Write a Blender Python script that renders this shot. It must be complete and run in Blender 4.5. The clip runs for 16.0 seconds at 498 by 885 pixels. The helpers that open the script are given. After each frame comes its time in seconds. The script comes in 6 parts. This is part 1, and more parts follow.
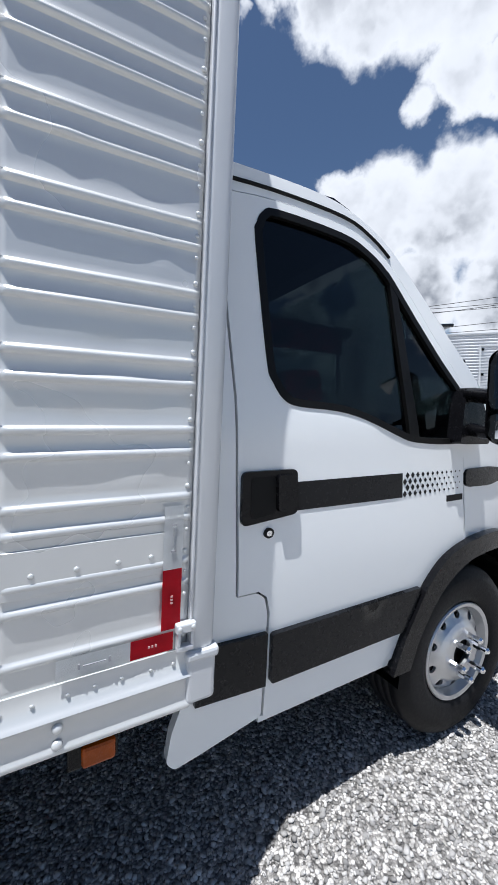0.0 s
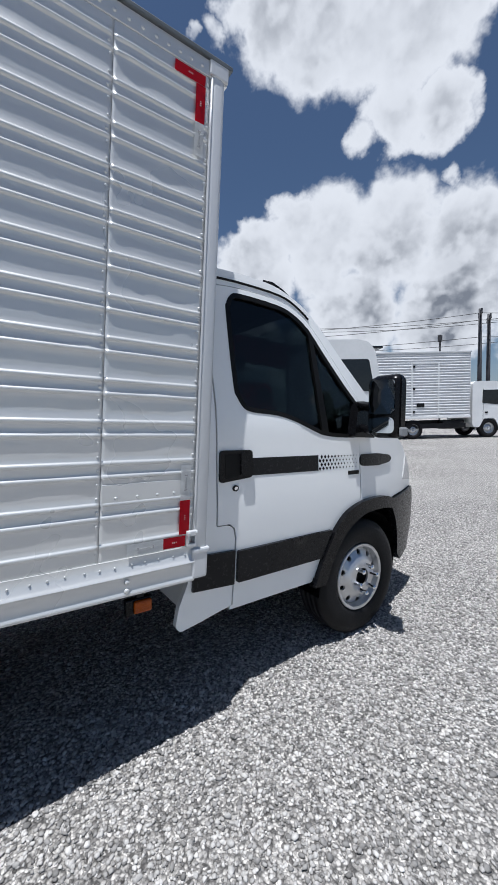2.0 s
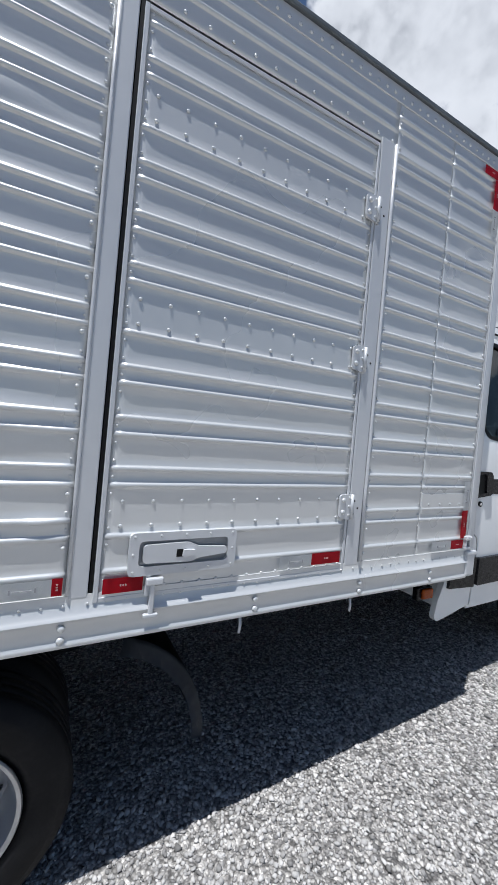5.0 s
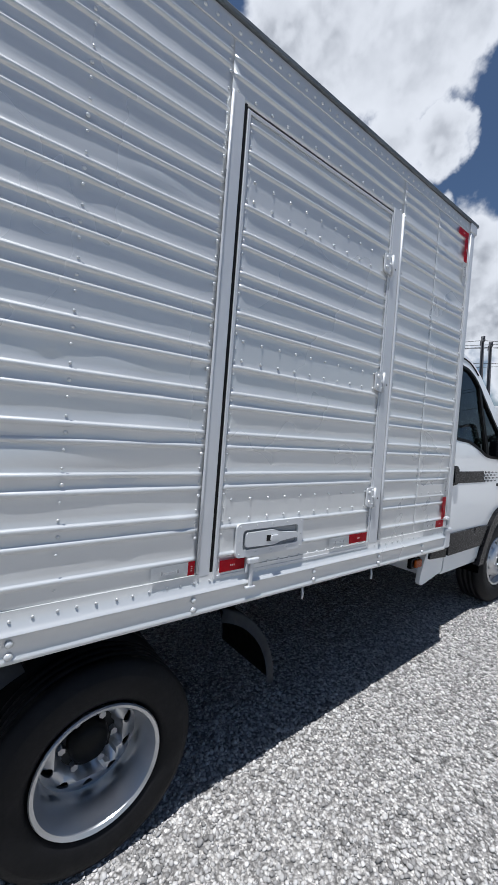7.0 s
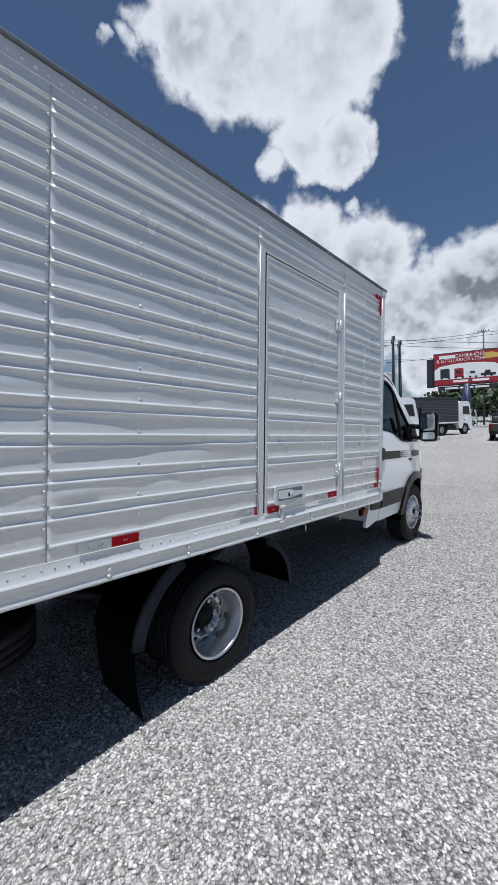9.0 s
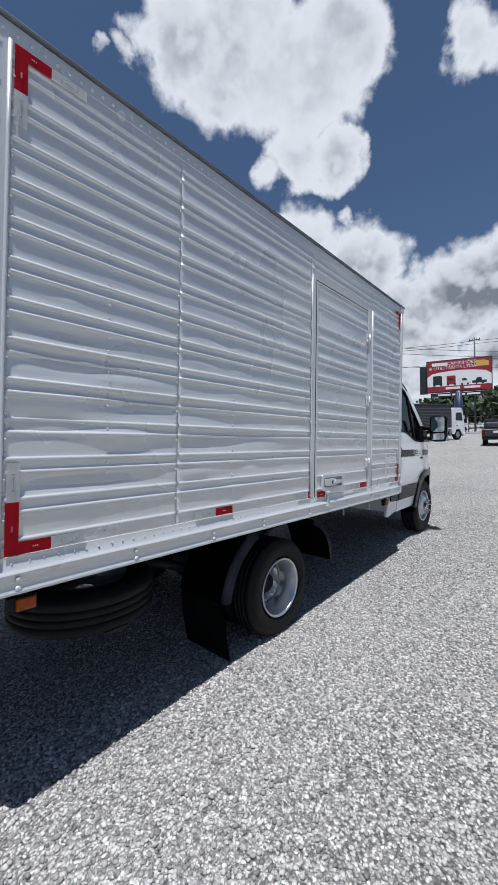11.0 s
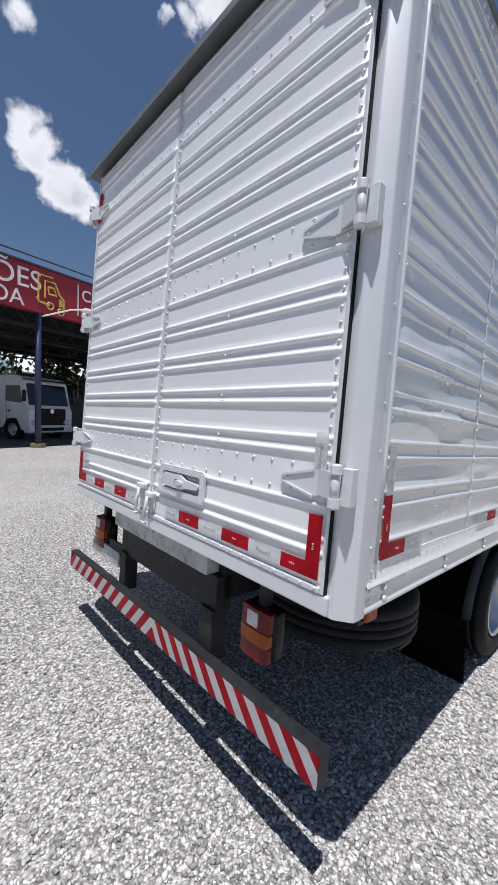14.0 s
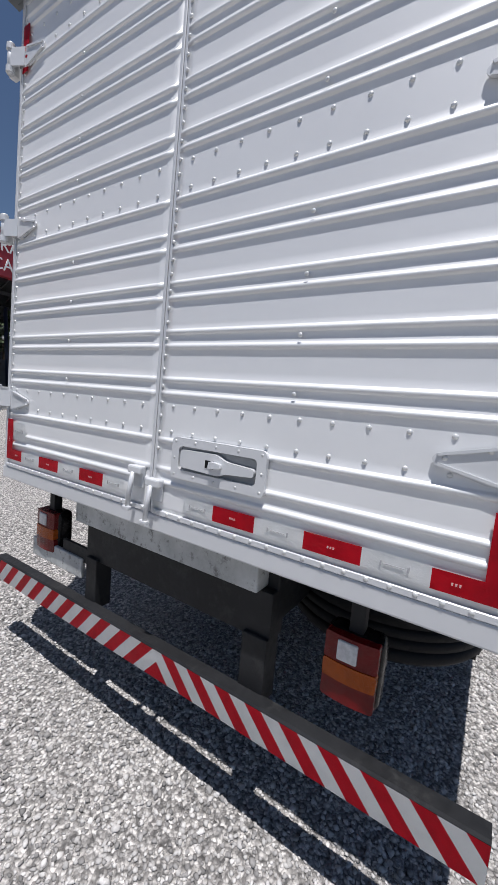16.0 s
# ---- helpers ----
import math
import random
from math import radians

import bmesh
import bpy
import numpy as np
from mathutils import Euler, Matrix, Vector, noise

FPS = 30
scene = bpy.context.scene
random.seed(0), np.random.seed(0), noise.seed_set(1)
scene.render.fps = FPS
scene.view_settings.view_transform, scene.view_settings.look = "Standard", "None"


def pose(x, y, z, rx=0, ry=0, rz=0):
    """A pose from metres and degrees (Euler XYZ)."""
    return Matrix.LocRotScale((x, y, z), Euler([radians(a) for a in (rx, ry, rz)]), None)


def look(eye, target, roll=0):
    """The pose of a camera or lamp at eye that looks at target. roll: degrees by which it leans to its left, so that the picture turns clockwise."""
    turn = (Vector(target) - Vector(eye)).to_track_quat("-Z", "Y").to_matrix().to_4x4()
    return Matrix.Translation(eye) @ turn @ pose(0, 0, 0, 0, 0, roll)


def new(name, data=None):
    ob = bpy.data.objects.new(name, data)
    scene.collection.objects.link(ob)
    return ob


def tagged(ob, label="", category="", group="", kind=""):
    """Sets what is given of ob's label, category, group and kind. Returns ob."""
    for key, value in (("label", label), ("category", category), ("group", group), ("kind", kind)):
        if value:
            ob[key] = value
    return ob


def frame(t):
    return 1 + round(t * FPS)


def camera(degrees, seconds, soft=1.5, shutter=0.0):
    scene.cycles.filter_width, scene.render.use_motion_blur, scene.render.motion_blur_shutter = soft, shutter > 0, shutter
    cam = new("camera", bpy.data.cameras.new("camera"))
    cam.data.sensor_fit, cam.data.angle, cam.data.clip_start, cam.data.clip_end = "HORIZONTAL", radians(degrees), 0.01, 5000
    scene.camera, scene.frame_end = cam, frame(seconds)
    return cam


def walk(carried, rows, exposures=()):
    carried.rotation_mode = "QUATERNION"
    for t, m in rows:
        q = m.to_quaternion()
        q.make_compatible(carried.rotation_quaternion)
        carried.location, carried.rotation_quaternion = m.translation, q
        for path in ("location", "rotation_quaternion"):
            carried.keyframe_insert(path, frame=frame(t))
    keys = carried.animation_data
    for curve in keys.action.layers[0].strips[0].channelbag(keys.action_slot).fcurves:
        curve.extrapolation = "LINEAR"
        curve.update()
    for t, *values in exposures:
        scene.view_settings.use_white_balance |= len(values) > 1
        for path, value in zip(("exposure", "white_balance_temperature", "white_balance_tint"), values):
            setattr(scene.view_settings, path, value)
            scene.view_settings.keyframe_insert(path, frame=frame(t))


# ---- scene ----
cam = camera(66.7, 16.0, soft=0.75)
# The truck stands nose-down on level gravel; its own frame is square to the cargo box.
TRUCK = pose(0, 0, 0, 0.095, 0, 0) @ pose(0, 0, 0, 0, 2.731, 0) @ pose(0, 0, -0.0732)
PATH = [
    (0, (0.009, 0.029, 1.502), (0.954, 1.785, 1.354), 0.95),
    (0.5, (-0.088, -0.128, 1.470), (1.014, 1.538, 1.367), 1.59),
    (1, (-0.202, -0.260, 1.474), (0.927, 1.388, 1.375), 1.48),
    (1.5, (-0.354, -0.398, 1.468), (0.782, 1.245, 1.372), 1.12),
    (2, (-0.426, -0.566, 1.455), (0.731, 1.064, 1.372), 0.81),
    (2.5, (-0.508, -0.732, 1.431), (0.651, 0.896, 1.362), 0.72),
    (3, (-0.698, -0.780, 1.415), (0.453, 0.854, 1.351), 1.15),
    (3.5, (-0.928, -0.735, 1.406), (0.214, 0.905, 1.344), 1.85),
    (4, (-1.099, -0.611, 1.402), (-0.000, 1.058, 1.337), 2.72),
    (4.5, (-1.312, -0.455, 1.422), (-0.314, 1.277, 1.378), 3.80),
    (5, (-1.619, -0.311, 1.429), (-0.676, 1.452, 1.410), 4.25),
    (5.2, (-1.678, -0.284, 1.449), (-0.760, 1.493, 1.415), 4.14),
    (7.3, (-2.357, -0.353, 1.454), (-1.043, 1.155, 1.450), 3.46),
    (7.5, (-2.455, -0.377, 1.440), (-1.076, 1.071, 1.458), 2.90),
    (8, (-2.824, -0.545, 1.454), (-1.402, 0.861, 1.457), 0.93),
    (8.2, (-2.954, -0.622, 1.491), (-1.532, 0.784, 1.463), 0.45),
    (10.3, (-3.890, -0.832, 1.388), (-2.377, 0.476, 1.401), 0.02),
    (10.5, (-3.955, -0.816, 1.385), (-2.447, 0.498, 1.398), 0.13),
    (11, (-4.044, -0.755, 1.376), (-2.554, 0.579, 1.380), 0.13),
    (11.5, (-4.059, -0.609, 1.357), (-2.594, 0.752, 1.355), 2.61),
    (12, (-4.123, -0.404, 1.372), (-2.691, 0.991, 1.372), 4.72),
    (12.5, (-4.336, -0.200, 1.351), (-2.952, 1.242, 1.368), 5.53),
    (13, (-4.479, -0.034, 1.335), (-3.113, 1.427, 1.291), 4.99),
    (13.5, (-4.584, 0.179, 1.318), (-3.223, 1.643, 1.245), 4.57),
    (14, (-4.686, 0.296, 1.327), (-3.328, 1.762, 1.250), 4.26),
    (14.5, (-4.842, 0.399, 1.325), (-3.470, 1.852, 1.246), 3.85),
    (15, (-4.856, 0.569, 1.304), (-3.311, 1.837, 1.220), 3.89),
    (15.5, (-4.751, 0.812, 1.274), (-3.122, 1.968, 1.166), 4.77),
    (16, (-4.669, 1.011, 1.260), (-2.991, 2.081, 1.054), 5.03),
]

walk(cam, [(t, TRUCK @ look(eye, target, roll)) for t, eye, target, roll in PATH], [(0, 0.46, 6020, 10), (1.0, 0.34, 6020, 10), (2.5, 0.16, 6020, 10), (4, 0.16, 6020, 10), (5, 0.21, 6020, 10), (8, 0.19, 6000, 10), (10.5, 0.12, 6000, 10), (11.5, 0.18, 6020, 10), (13.0, 0.30, 6120, 11), (14.5, 0.35, 6200, 13), (15.2, 0.33, 6230, 13), (16, 0.15, 6240, 13)])

# ---- light ----
SUN_WAY = Vector((0.185, 0.125, -1.0)).normalized()
sun = new("sun", bpy.data.lights.new("sun", "SUN"))
sun.data.energy, sun.data.angle, sun.data.color = 5.0, radians(0.53), (1.0, 0.975, 0.94)
sun.matrix_world = Vector((0, 0, -1)).rotation_difference(SUN_WAY).to_matrix().to_4x4()
scene.view_settings.exposure = 0.0


def unit(az, el):
    a, e = radians(az), radians(el)
    return (math.cos(e) * math.cos(a), math.cos(e) * math.sin(a), math.sin(e))


class Nodes:
    """A node tree with short calls."""

    def __init__(self, tree):
        self.t = tree
        tree.nodes.clear()

    def add(self, kind, ins=None, **props):
        n = self.t.nodes.new(kind)
        for k, v in props.items():
            if k == "operation":
                n.operation = v
            elif k == "data_type":
                n.data_type = v
            elif k == "blend":
                n.blend_type = v
            elif k == "mode":
                n.interpolation_type = v
            elif k == "feature":
                n.feature = v
        for k, v in (ins or {}).items():
            self.set(n.inputs[k], v)
        return n

    def set(self, sock, v):
        if isinstance(v, bpy.types.NodeSocket):
            self.t.links.new(v, sock)
        else:
            sock.default_value = v

    def math(self, op, a, b=0.0, c=0.0):
        n = self.t.nodes.new("ShaderNodeMath")
        n.operation = op
        for s, v in zip(n.inputs, (a, b, c)):
            self.set(s, v)
        return n.outputs[0]

    def noise(self, vec, scale, detail=4.0, rough=0.5):
        n = self.add("ShaderNodeTexNoise", {"Scale": scale, "Detail": detail, "Roughness": rough})
        if vec is not None:
            self.set(n.inputs["Vector"], vec)
        return n.outputs["Fac"]

    def ramp(self, fac, lo, hi, a=0.0, b=1.0, smooth=True):
        n = self.t.nodes.new("ShaderNodeMapRange")
        n.interpolation_type = "SMOOTHSTEP" if smooth else "LINEAR"
        for k, v in (("Value", fac), ("From Min", lo), ("From Max", hi), ("To Min", a), ("To Max", b)):
            self.set(n.inputs[k], v)
        return n.outputs["Result"]

    def mix(self, fac, a, b, blend="MIX"):
        n = self.t.nodes.new("ShaderNodeMix")
        n.data_type, n.blend_type = "RGBA", blend
        self.set(n.inputs[0], fac)
        self.set(n.inputs[6], a)
        self.set(n.inputs[7], b)
        return n.outputs[2]


# Sky with cumulus clouds: each puff is (azimuth, elevation, radius) in degrees.
PUFFS = [
    (44, 42.5, 6.0), (37, 41.5, 6.0), (31, 40.5, 6), (40, 46, 6), (50, 44, 5), (26, 43.5, 5), (55, 44.5, 2.5), (58, 43, 1.6), (52, 41.5, 2.2), (61, 43, 1.0),
    (33, 34.5, 4.2), (28.5, 33.5, 3.6), (37.5, 33, 2.5), (25.5, 34, 1.8), (23.2, 25, 1.3), (28, 25.5, 1.2), (27.5, 28, 1.4),
    (42.5, 23, 7.5), (34, 22.5, 7.5), (26, 20.5, 7), (47.5, 25, 4.5), (53, 20, 6), (51, 23.5, 4.2), (39, 14, 7.5), (28, 13, 7.5), (19, 14.5, 6.5),
    (12, 16.0, 6.5), (6, 16.5, 6.5), (16, 8, 6), (8, 8, 5.5), (46, 8, 6), (10, 39.5, 3.2), (54, 11, 4.5), (76, 29, 3.2), (73, 26.5, 3.6), (70.5, 25.5, 2.4),
    (78, 31.5, 2.4), (79, 39, 1.8), (95, 16, 6), (112, 24, 7), (-30, 18, 6), (-140, 22, 7), (168, 14, 6),
]
world = bpy.data.worlds.new("sky")
scene.world, world.use_nodes = world, True
w = Nodes(world.node_tree)
sky = w.add("ShaderNodeTexSky")
sky.sky_type, sky.sun_disc = "NISHITA", False
sky.sun_elevation, sky.sun_rotation = math.asin(-SUN_WAY.z), math.atan2(-SUN_WAY.x, -SUN_WAY.y)
sky.air_density, sky.dust_density, sky.ozone_density = 1.0, 0.5, 3.5
way = w.add("ShaderNodeTexCoord").outputs["Generated"]
field = None
wob = w.add("ShaderNodeTexNoise", {"Vector": way, "Scale": 9.0, "Detail": 5.0, "Roughness": 0.6})
off = w.add("ShaderNodeVectorMath", operation="MULTIPLY_ADD")
w.set(off.inputs[0], wob.outputs["Color"])
off.inputs[1].default_value = (0.12, 0.12, 0.12)
off.inputs[2].default_value = (-0.06, -0.06, -0.06)
bent = w.add("ShaderNodeVectorMath", operation="ADD")
w.set(bent.inputs[0], way)
w.set(bent.inputs[1], off.outputs["Vector"])
aim = w.add("ShaderNodeVectorMath", operation="NORMALIZE")
w.set(aim.inputs[0], bent.outputs["Vector"])
for az, el, rad in PUFFS:
    d = w.add("ShaderNodeVectorMath", operation="DOT_PRODUCT")
    w.set(d.inputs[0], aim.outputs["Vector"])
    d.inputs[1].default_value = unit(az, el)
    m = w.ramp(d.outputs["Value"], math.cos(radians(rad * 1.25)), math.cos(radians(rad * 0.2)), 0.0, min(1.0, 0.40 + 0.14 * rad), smooth=False)
    field = m if field is None else w.math("MAXIMUM", field, m)


def lumps(at):
    """Cloud density noise: broad heaps, billows and frayed edges."""
    heap = w.noise(at, 7.0, 3.0, 0.5)
    bil = w.add("ShaderNodeTexVoronoi", {"Scale": 17.0, "Vector": at, "Smoothness": 0.7, "Detail": 2.0, "Roughness": 0.55}, feature="SMOOTH_F1").outputs["Distance"]
    fray = w.noise(at, 26.0, 6.0, 0.58)
    a = w.math("MULTIPLY_ADD", w.math("SUBTRACT", heap, 0.5), 1.25, w.math("MULTIPLY", w.math("SUBTRACT", 0.45, bil), 0.46))
    return w.math("MULTIPLY_ADD", w.math("SUBTRACT", fray, 0.5), 0.44, a)


shift = w.add("ShaderNodeVectorMath", operation="ADD")
w.set(shift.inputs[0], way)
shift.inputs[1].default_value = (-0.006, 0.0, 0.030)
here, above = lumps(way), lumps(shift.outputs["Vector"])
broad = w.noise(way, 4.0, 5.0, 0.55)
body = w.math("MULTIPLY_ADD", field, 1.75, here)
mask = w.ramp(body, 0.42, 1.02)
# The puffs are bright on top, where they thin out upwards, and grey in their thick undersides.
sep = w.add("ShaderNodeSeparateXYZ", {0: way})
relief = w.ramp(w.math("SUBTRACT", here, above), -0.30, 0.34, 0.0, 1.0)
thick = w.ramp(body, 0.85, 1.7)
low = w.ramp(sep.outputs["Z"], 0.46, 0.05)
grey = w.math("MULTIPLY", thick, w.math("ADD", 0.48, w.math("MULTIPLY", low, 0.85)))
grey = w.math("MULTIPLY", grey, w.ramp(broad, 0.36, 0.60, 0.25, 1.0))
grey = w.math("MULTIPLY", grey, w.ramp(relief, 0.0, 1.0, 1.5, 0.35))
tint = w.mix(grey, (0.70, 0.705, 0.72, 1), (0.185, 0.20, 0.23, 1))
haze = w.ramp(sep.outputs["Z"], 0.20, 0.0, 0.0, 0.55)
SKY_STRENGTH = 0.055
blue = w.add("ShaderNodeVectorMath", operation="SCALE")
w.set(blue.inputs[0], sky.outputs["Color"])
blue.inputs["Scale"].default_value = SKY_STRENGTH
air = w.mix(w.math("MULTIPLY", haze, 0.8), blue.outputs["Vector"], (0.26, 0.30, 0.36, 1))
both = w.mix(mask, air, tint)
bg = w.add("ShaderNodeBackground", {"Color": both, "Strength": 1.0})
out = w.add("ShaderNodeOutputWorld")
w.t.links.new(bg.outputs[0], out.inputs["Surface"])

# ---- materials ----
MATS = {}


def material(name, colour, rough=0.5, metal=0.0, vary=0.12, scale=6.0, grain=0.0, grain_scale=80.0, spec=0.5, coat=0.0, dirt=None, dirt_amount=0.3, island=0.0, per_object=0.0, even=False):
    """A painted or plain surface: colour varied at two scales, with roughness wear, fine relief and optional dirt."""
    if name in MATS:
        return MATS[name]
    m = bpy.data.materials.new(name)
    m.use_nodes = True
    n = Nodes(m.node_tree)
    pos = n.add("ShaderNodeTexCoord").outputs["Object"]
    big = n.noise(pos, scale, 4.0)
    small = n.noise(pos, scale * 9.0, 6.0, 0.6)
    c = tuple(colour) + (1,)
    dark = tuple(v * (1 - vary) for v in colour) + (1,)
    light = tuple(min(1.0, v * (1 + vary * 0.6)) for v in colour) + (1,)
    col = n.mix(n.ramp(big, 0.35, 0.65), dark, light)
    col = n.mix(n.ramp(small, 0.4, 0.62, 0.0, 0.5), col, c)
    if island or per_object:
        if island:
            r = n.add("ShaderNodeNewGeometry").outputs["Random Per Island"]
        else:
            r = n.add("ShaderNodeObjectInfo").outputs["Random"]
        amount = island or per_object
        hsv = n.add("ShaderNodeHueSaturation", {"Color": col, "Value": n.ramp(r, 0.0, 1.0, 1 - amount, 1 + amount, False)})
        col = hsv.outputs["Color"]
    if dirt:
        spots = n.ramp(n.noise(pos, scale * 3.0, 8.0, 0.7), 0.52, 0.68, 0.0, dirt_amount)
        col = n.mix(spots, col, tuple(dirt) + (1,))
    p = n.add("ShaderNodeBsdfPrincipled", {"Base Color": col, "Metallic": metal, "Specular IOR Level": spec, "Coat Weight": coat, "Coat Roughness": 0.06})
    wear = 0.02 if even else 0.075
    n.set(p.inputs["Roughness"], n.ramp(big if even else small, 0.3, 0.7, max(0.02, rough - wear), min(1.0, rough + wear), False))
    if grain:
        b = n.add("ShaderNodeBump", {"Strength": grain, "Distance": 0.004, "Height": n.noise(pos, grain_scale, 5.0, 0.6)})
        n.set(p.inputs["Normal"], b.outputs["Normal"])
    o = n.add("ShaderNodeOutputMaterial")
    n.t.links.new(p.outputs[0], o.inputs["Surface"])
    MATS[name] = m
    return m


def glass(name, tint, gloss=1.0):
    """A tinted pane: it lets tinted light through and mirrors by Fresnel."""
    m = bpy.data.materials.new(name)
    m.use_nodes = True
    n = Nodes(m.node_tree)
    tr = n.add("ShaderNodeBsdfTransparent", {"Color": tuple(tint) + (1,)})
    gl = n.add("ShaderNodeBsdfGlossy", {"Color": (gloss, gloss, gloss, 1), "Roughness": 0.015})
    lw = n.add("ShaderNodeLayerWeight", {"Blend": 0.5})
    fr = n.math("MULTIPLY_ADD", n.math("POWER", lw.outputs["Facing"], 4.0), 0.7, 0.03)
    mx = n.add("ShaderNodeMixShader", {0: fr, 1: tr.outputs[0], 2: gl.outputs[0]})
    o = n.add("ShaderNodeOutputMaterial")
    n.t.links.new(mx.outputs[0], o.inputs["Surface"])
    return m


SILVER = material("silver_paint", (0.66, 0.665, 0.655), rough=0.28, metal=0.32, vary=0.02, scale=1.2, coat=0.45, even=True)
DOOR_SILVER = material("white_silver_paint", (0.75, 0.755, 0.755), rough=0.42, metal=0.2, vary=0.02, scale=1.2, coat=0.1, even=True)
SILVER_POST = material("silver_post_paint", (0.61, 0.62, 0.63), rough=0.38, metal=0.2, vary=0.025, scale=1.5, coat=0.15, even=True)
ROOF_SHEET = material("roof_sheet", (0.15, 0.165, 0.175), rough=0.5, metal=0.5, vary=0.15)
CAB_WHITE = material("cab_white_paint", (0.86, 0.87, 0.86), rough=0.25, vary=0.01, scale=1.0, coat=0.6, even=True)
BLACK_PLASTIC = material("black_plastic", (0.005, 0.005, 0.006), rough=0.24, vary=0.1, spec=0.22)
GREY_PLASTIC = material("charcoal_trim", (0.008, 0.0085, 0.010), rough=0.24, vary=0.1, spec=0.22)
SEAL = material("rubber_seal", (0.005, 0.005, 0.005), rough=0.5, spec=0.2, vary=0.2)
RUBBER = material("tyre_rubber", (0.008, 0.008, 0.009), rough=0.6, vary=0.25, scale=8, spec=0.2, grain=0.2, grain_scale=120, dirt=(0.03, 0.029, 0.027), dirt_amount=0.12)
RIM = material("rim_silver", (0.58, 0.585, 0.595), rough=0.34, metal=0.85, vary=0.05, scale=6, coat=0.2, even=True)
MUDGUARD = material("scuffed_mudguard", (0.10, 0.101, 0.106), rough=0.6, vary=0.3, scale=7, grain=0.1)
CHROME = material("chrome", (0.82, 0.83, 0.85), rough=0.08, metal=1.0, vary=0.04)
STEEL = material("bare_steel", (0.45, 0.45, 0.46), rough=0.4, metal=0.8, vary=0.2, scale=20)
CHASSIS = material("chassis_black", (0.014, 0.0145, 0.016), rough=0.55, vary=0.3, scale=5, spec=0.3, grain=0.1, dirt=(0.05, 0.05, 0.048), dirt_amount=0.35)
GALV = material("galvanised_beam", (0.48, 0.49, 0.48), rough=0.55, metal=0.2, vary=0.2, scale=9, grain=0.15, grain_scale=60, dirt=(0.10, 0.09, 0.08), dirt_amount=0.8)
RED_TAPE = material("red_reflective_tape", (0.52, 0.003, 0.016), rough=0.38, vary=0.12, scale=25, grain=0.15, grain_scale=500, spec=0.25, coat=0.05)
WHITE_TAPE = material("white_reflective_tape", (0.76, 0.77, 0.77), rough=0.35, vary=0.05, scale=25, grain=0.15, grain_scale=450, coat=0.3)
PALE_INK = material("pale_print", (0.60, 0.34, 0.34), rough=0.5)
DARK_INK = material("grey_print", (0.36, 0.36, 0.37), rough=0.6)
AMBER = material("amber_lens", (0.34, 0.062, 0.002), rough=0.25, vary=0.2, scale=40, spec=0.3)
RED_LENS = material("red_lens", (0.13, 0.003, 0.004), rough=0.25, vary=0.2, scale=40, spec=0.3)
CLEAR_LENS = material("clear_lens", (0.55, 0.55, 0.55), rough=0.2, vary=0.2, scale=60, coat=0.5)
CLOTH = material("seat_cloth", (0.05, 0.052, 0.06), rough=0.9, vary=0.3, scale=20)
LINER = material("interior_grey", (0.10, 0.10, 0.11), rough=0.8, vary=0.2)
PANE = glass("tinted_glass", (0.13, 0.15, 0.155))
SCREEN = glass("clear_glass", (0.82, 0.88, 0.87))
MIRROR = material("mirror_glass", (0.85, 0.87, 0.88), rough=0.02, metal=1.0, vary=0.01)

# ---- mesh helpers ----


def part(name, bm, mat, parent=None, label="", smooth=False, kind=""):
    """Links a bmesh as one mesh object under a thing or a part."""
    me = bpy.data.meshes.new(name)
    bm.normal_update()
    bm.to_mesh(me)
    bm.free()
    if smooth:
        for f in me.polygons:
            f.use_smooth = True
    me.materials.append(mat)
    ob = new(name, me)
    if parent is not None:
        ob.parent = parent
    return tagged(ob, label=label, kind=kind)


def shared(name, me, parent, m):
    """One more object on the mesh me, at the pose m under parent."""
    ob = new(name, me)
    ob.parent = parent
    ob.matrix_basis = m
    return ob


def thing(name, m, label, category, group="", kind=""):
    ob = new(name)
    ob.matrix_world = m
    return tagged(ob, label, category, group, kind)


def add_box(bm, lo, hi, bevel=0.0, segs=2):
    r = bmesh.ops.create_cube(bm, size=1.0)
    for v in r["verts"]:
        v.co = Vector([lo[i] + (v.co[i] + 0.5) * (hi[i] - lo[i]) for i in range(3)])
    if bevel:
        es = list({e for v in r["verts"] for e in v.link_edges})
        bmesh.ops.bevel(bm, geom=es, offset=bevel, segments=segs, profile=0.5, affect="EDGES")
    return bm


def box(lo, hi, bevel=0.0, segs=2):
    return add_box(bmesh.new(), lo, hi, bevel, segs)


def add_cyl(bm, a, b, r, n=16, r2=None, cap=True):
    a, b = Vector(a), Vector(b)
    q = Vector((0, 0, 1)).rotation_difference(b - a).to_matrix().to_4x4()
    bmesh.ops.create_cone(bm, cap_ends=cap, segments=n, radius1=r, radius2=r if r2 is None else r2, depth=(b - a).length, matrix=Matrix.Translation((a + b) / 2) @ q)
    return bm


def cyl(a, b, r, n=16, r2=None):
    return add_cyl(bmesh.new(), a, b, r, n, r2)


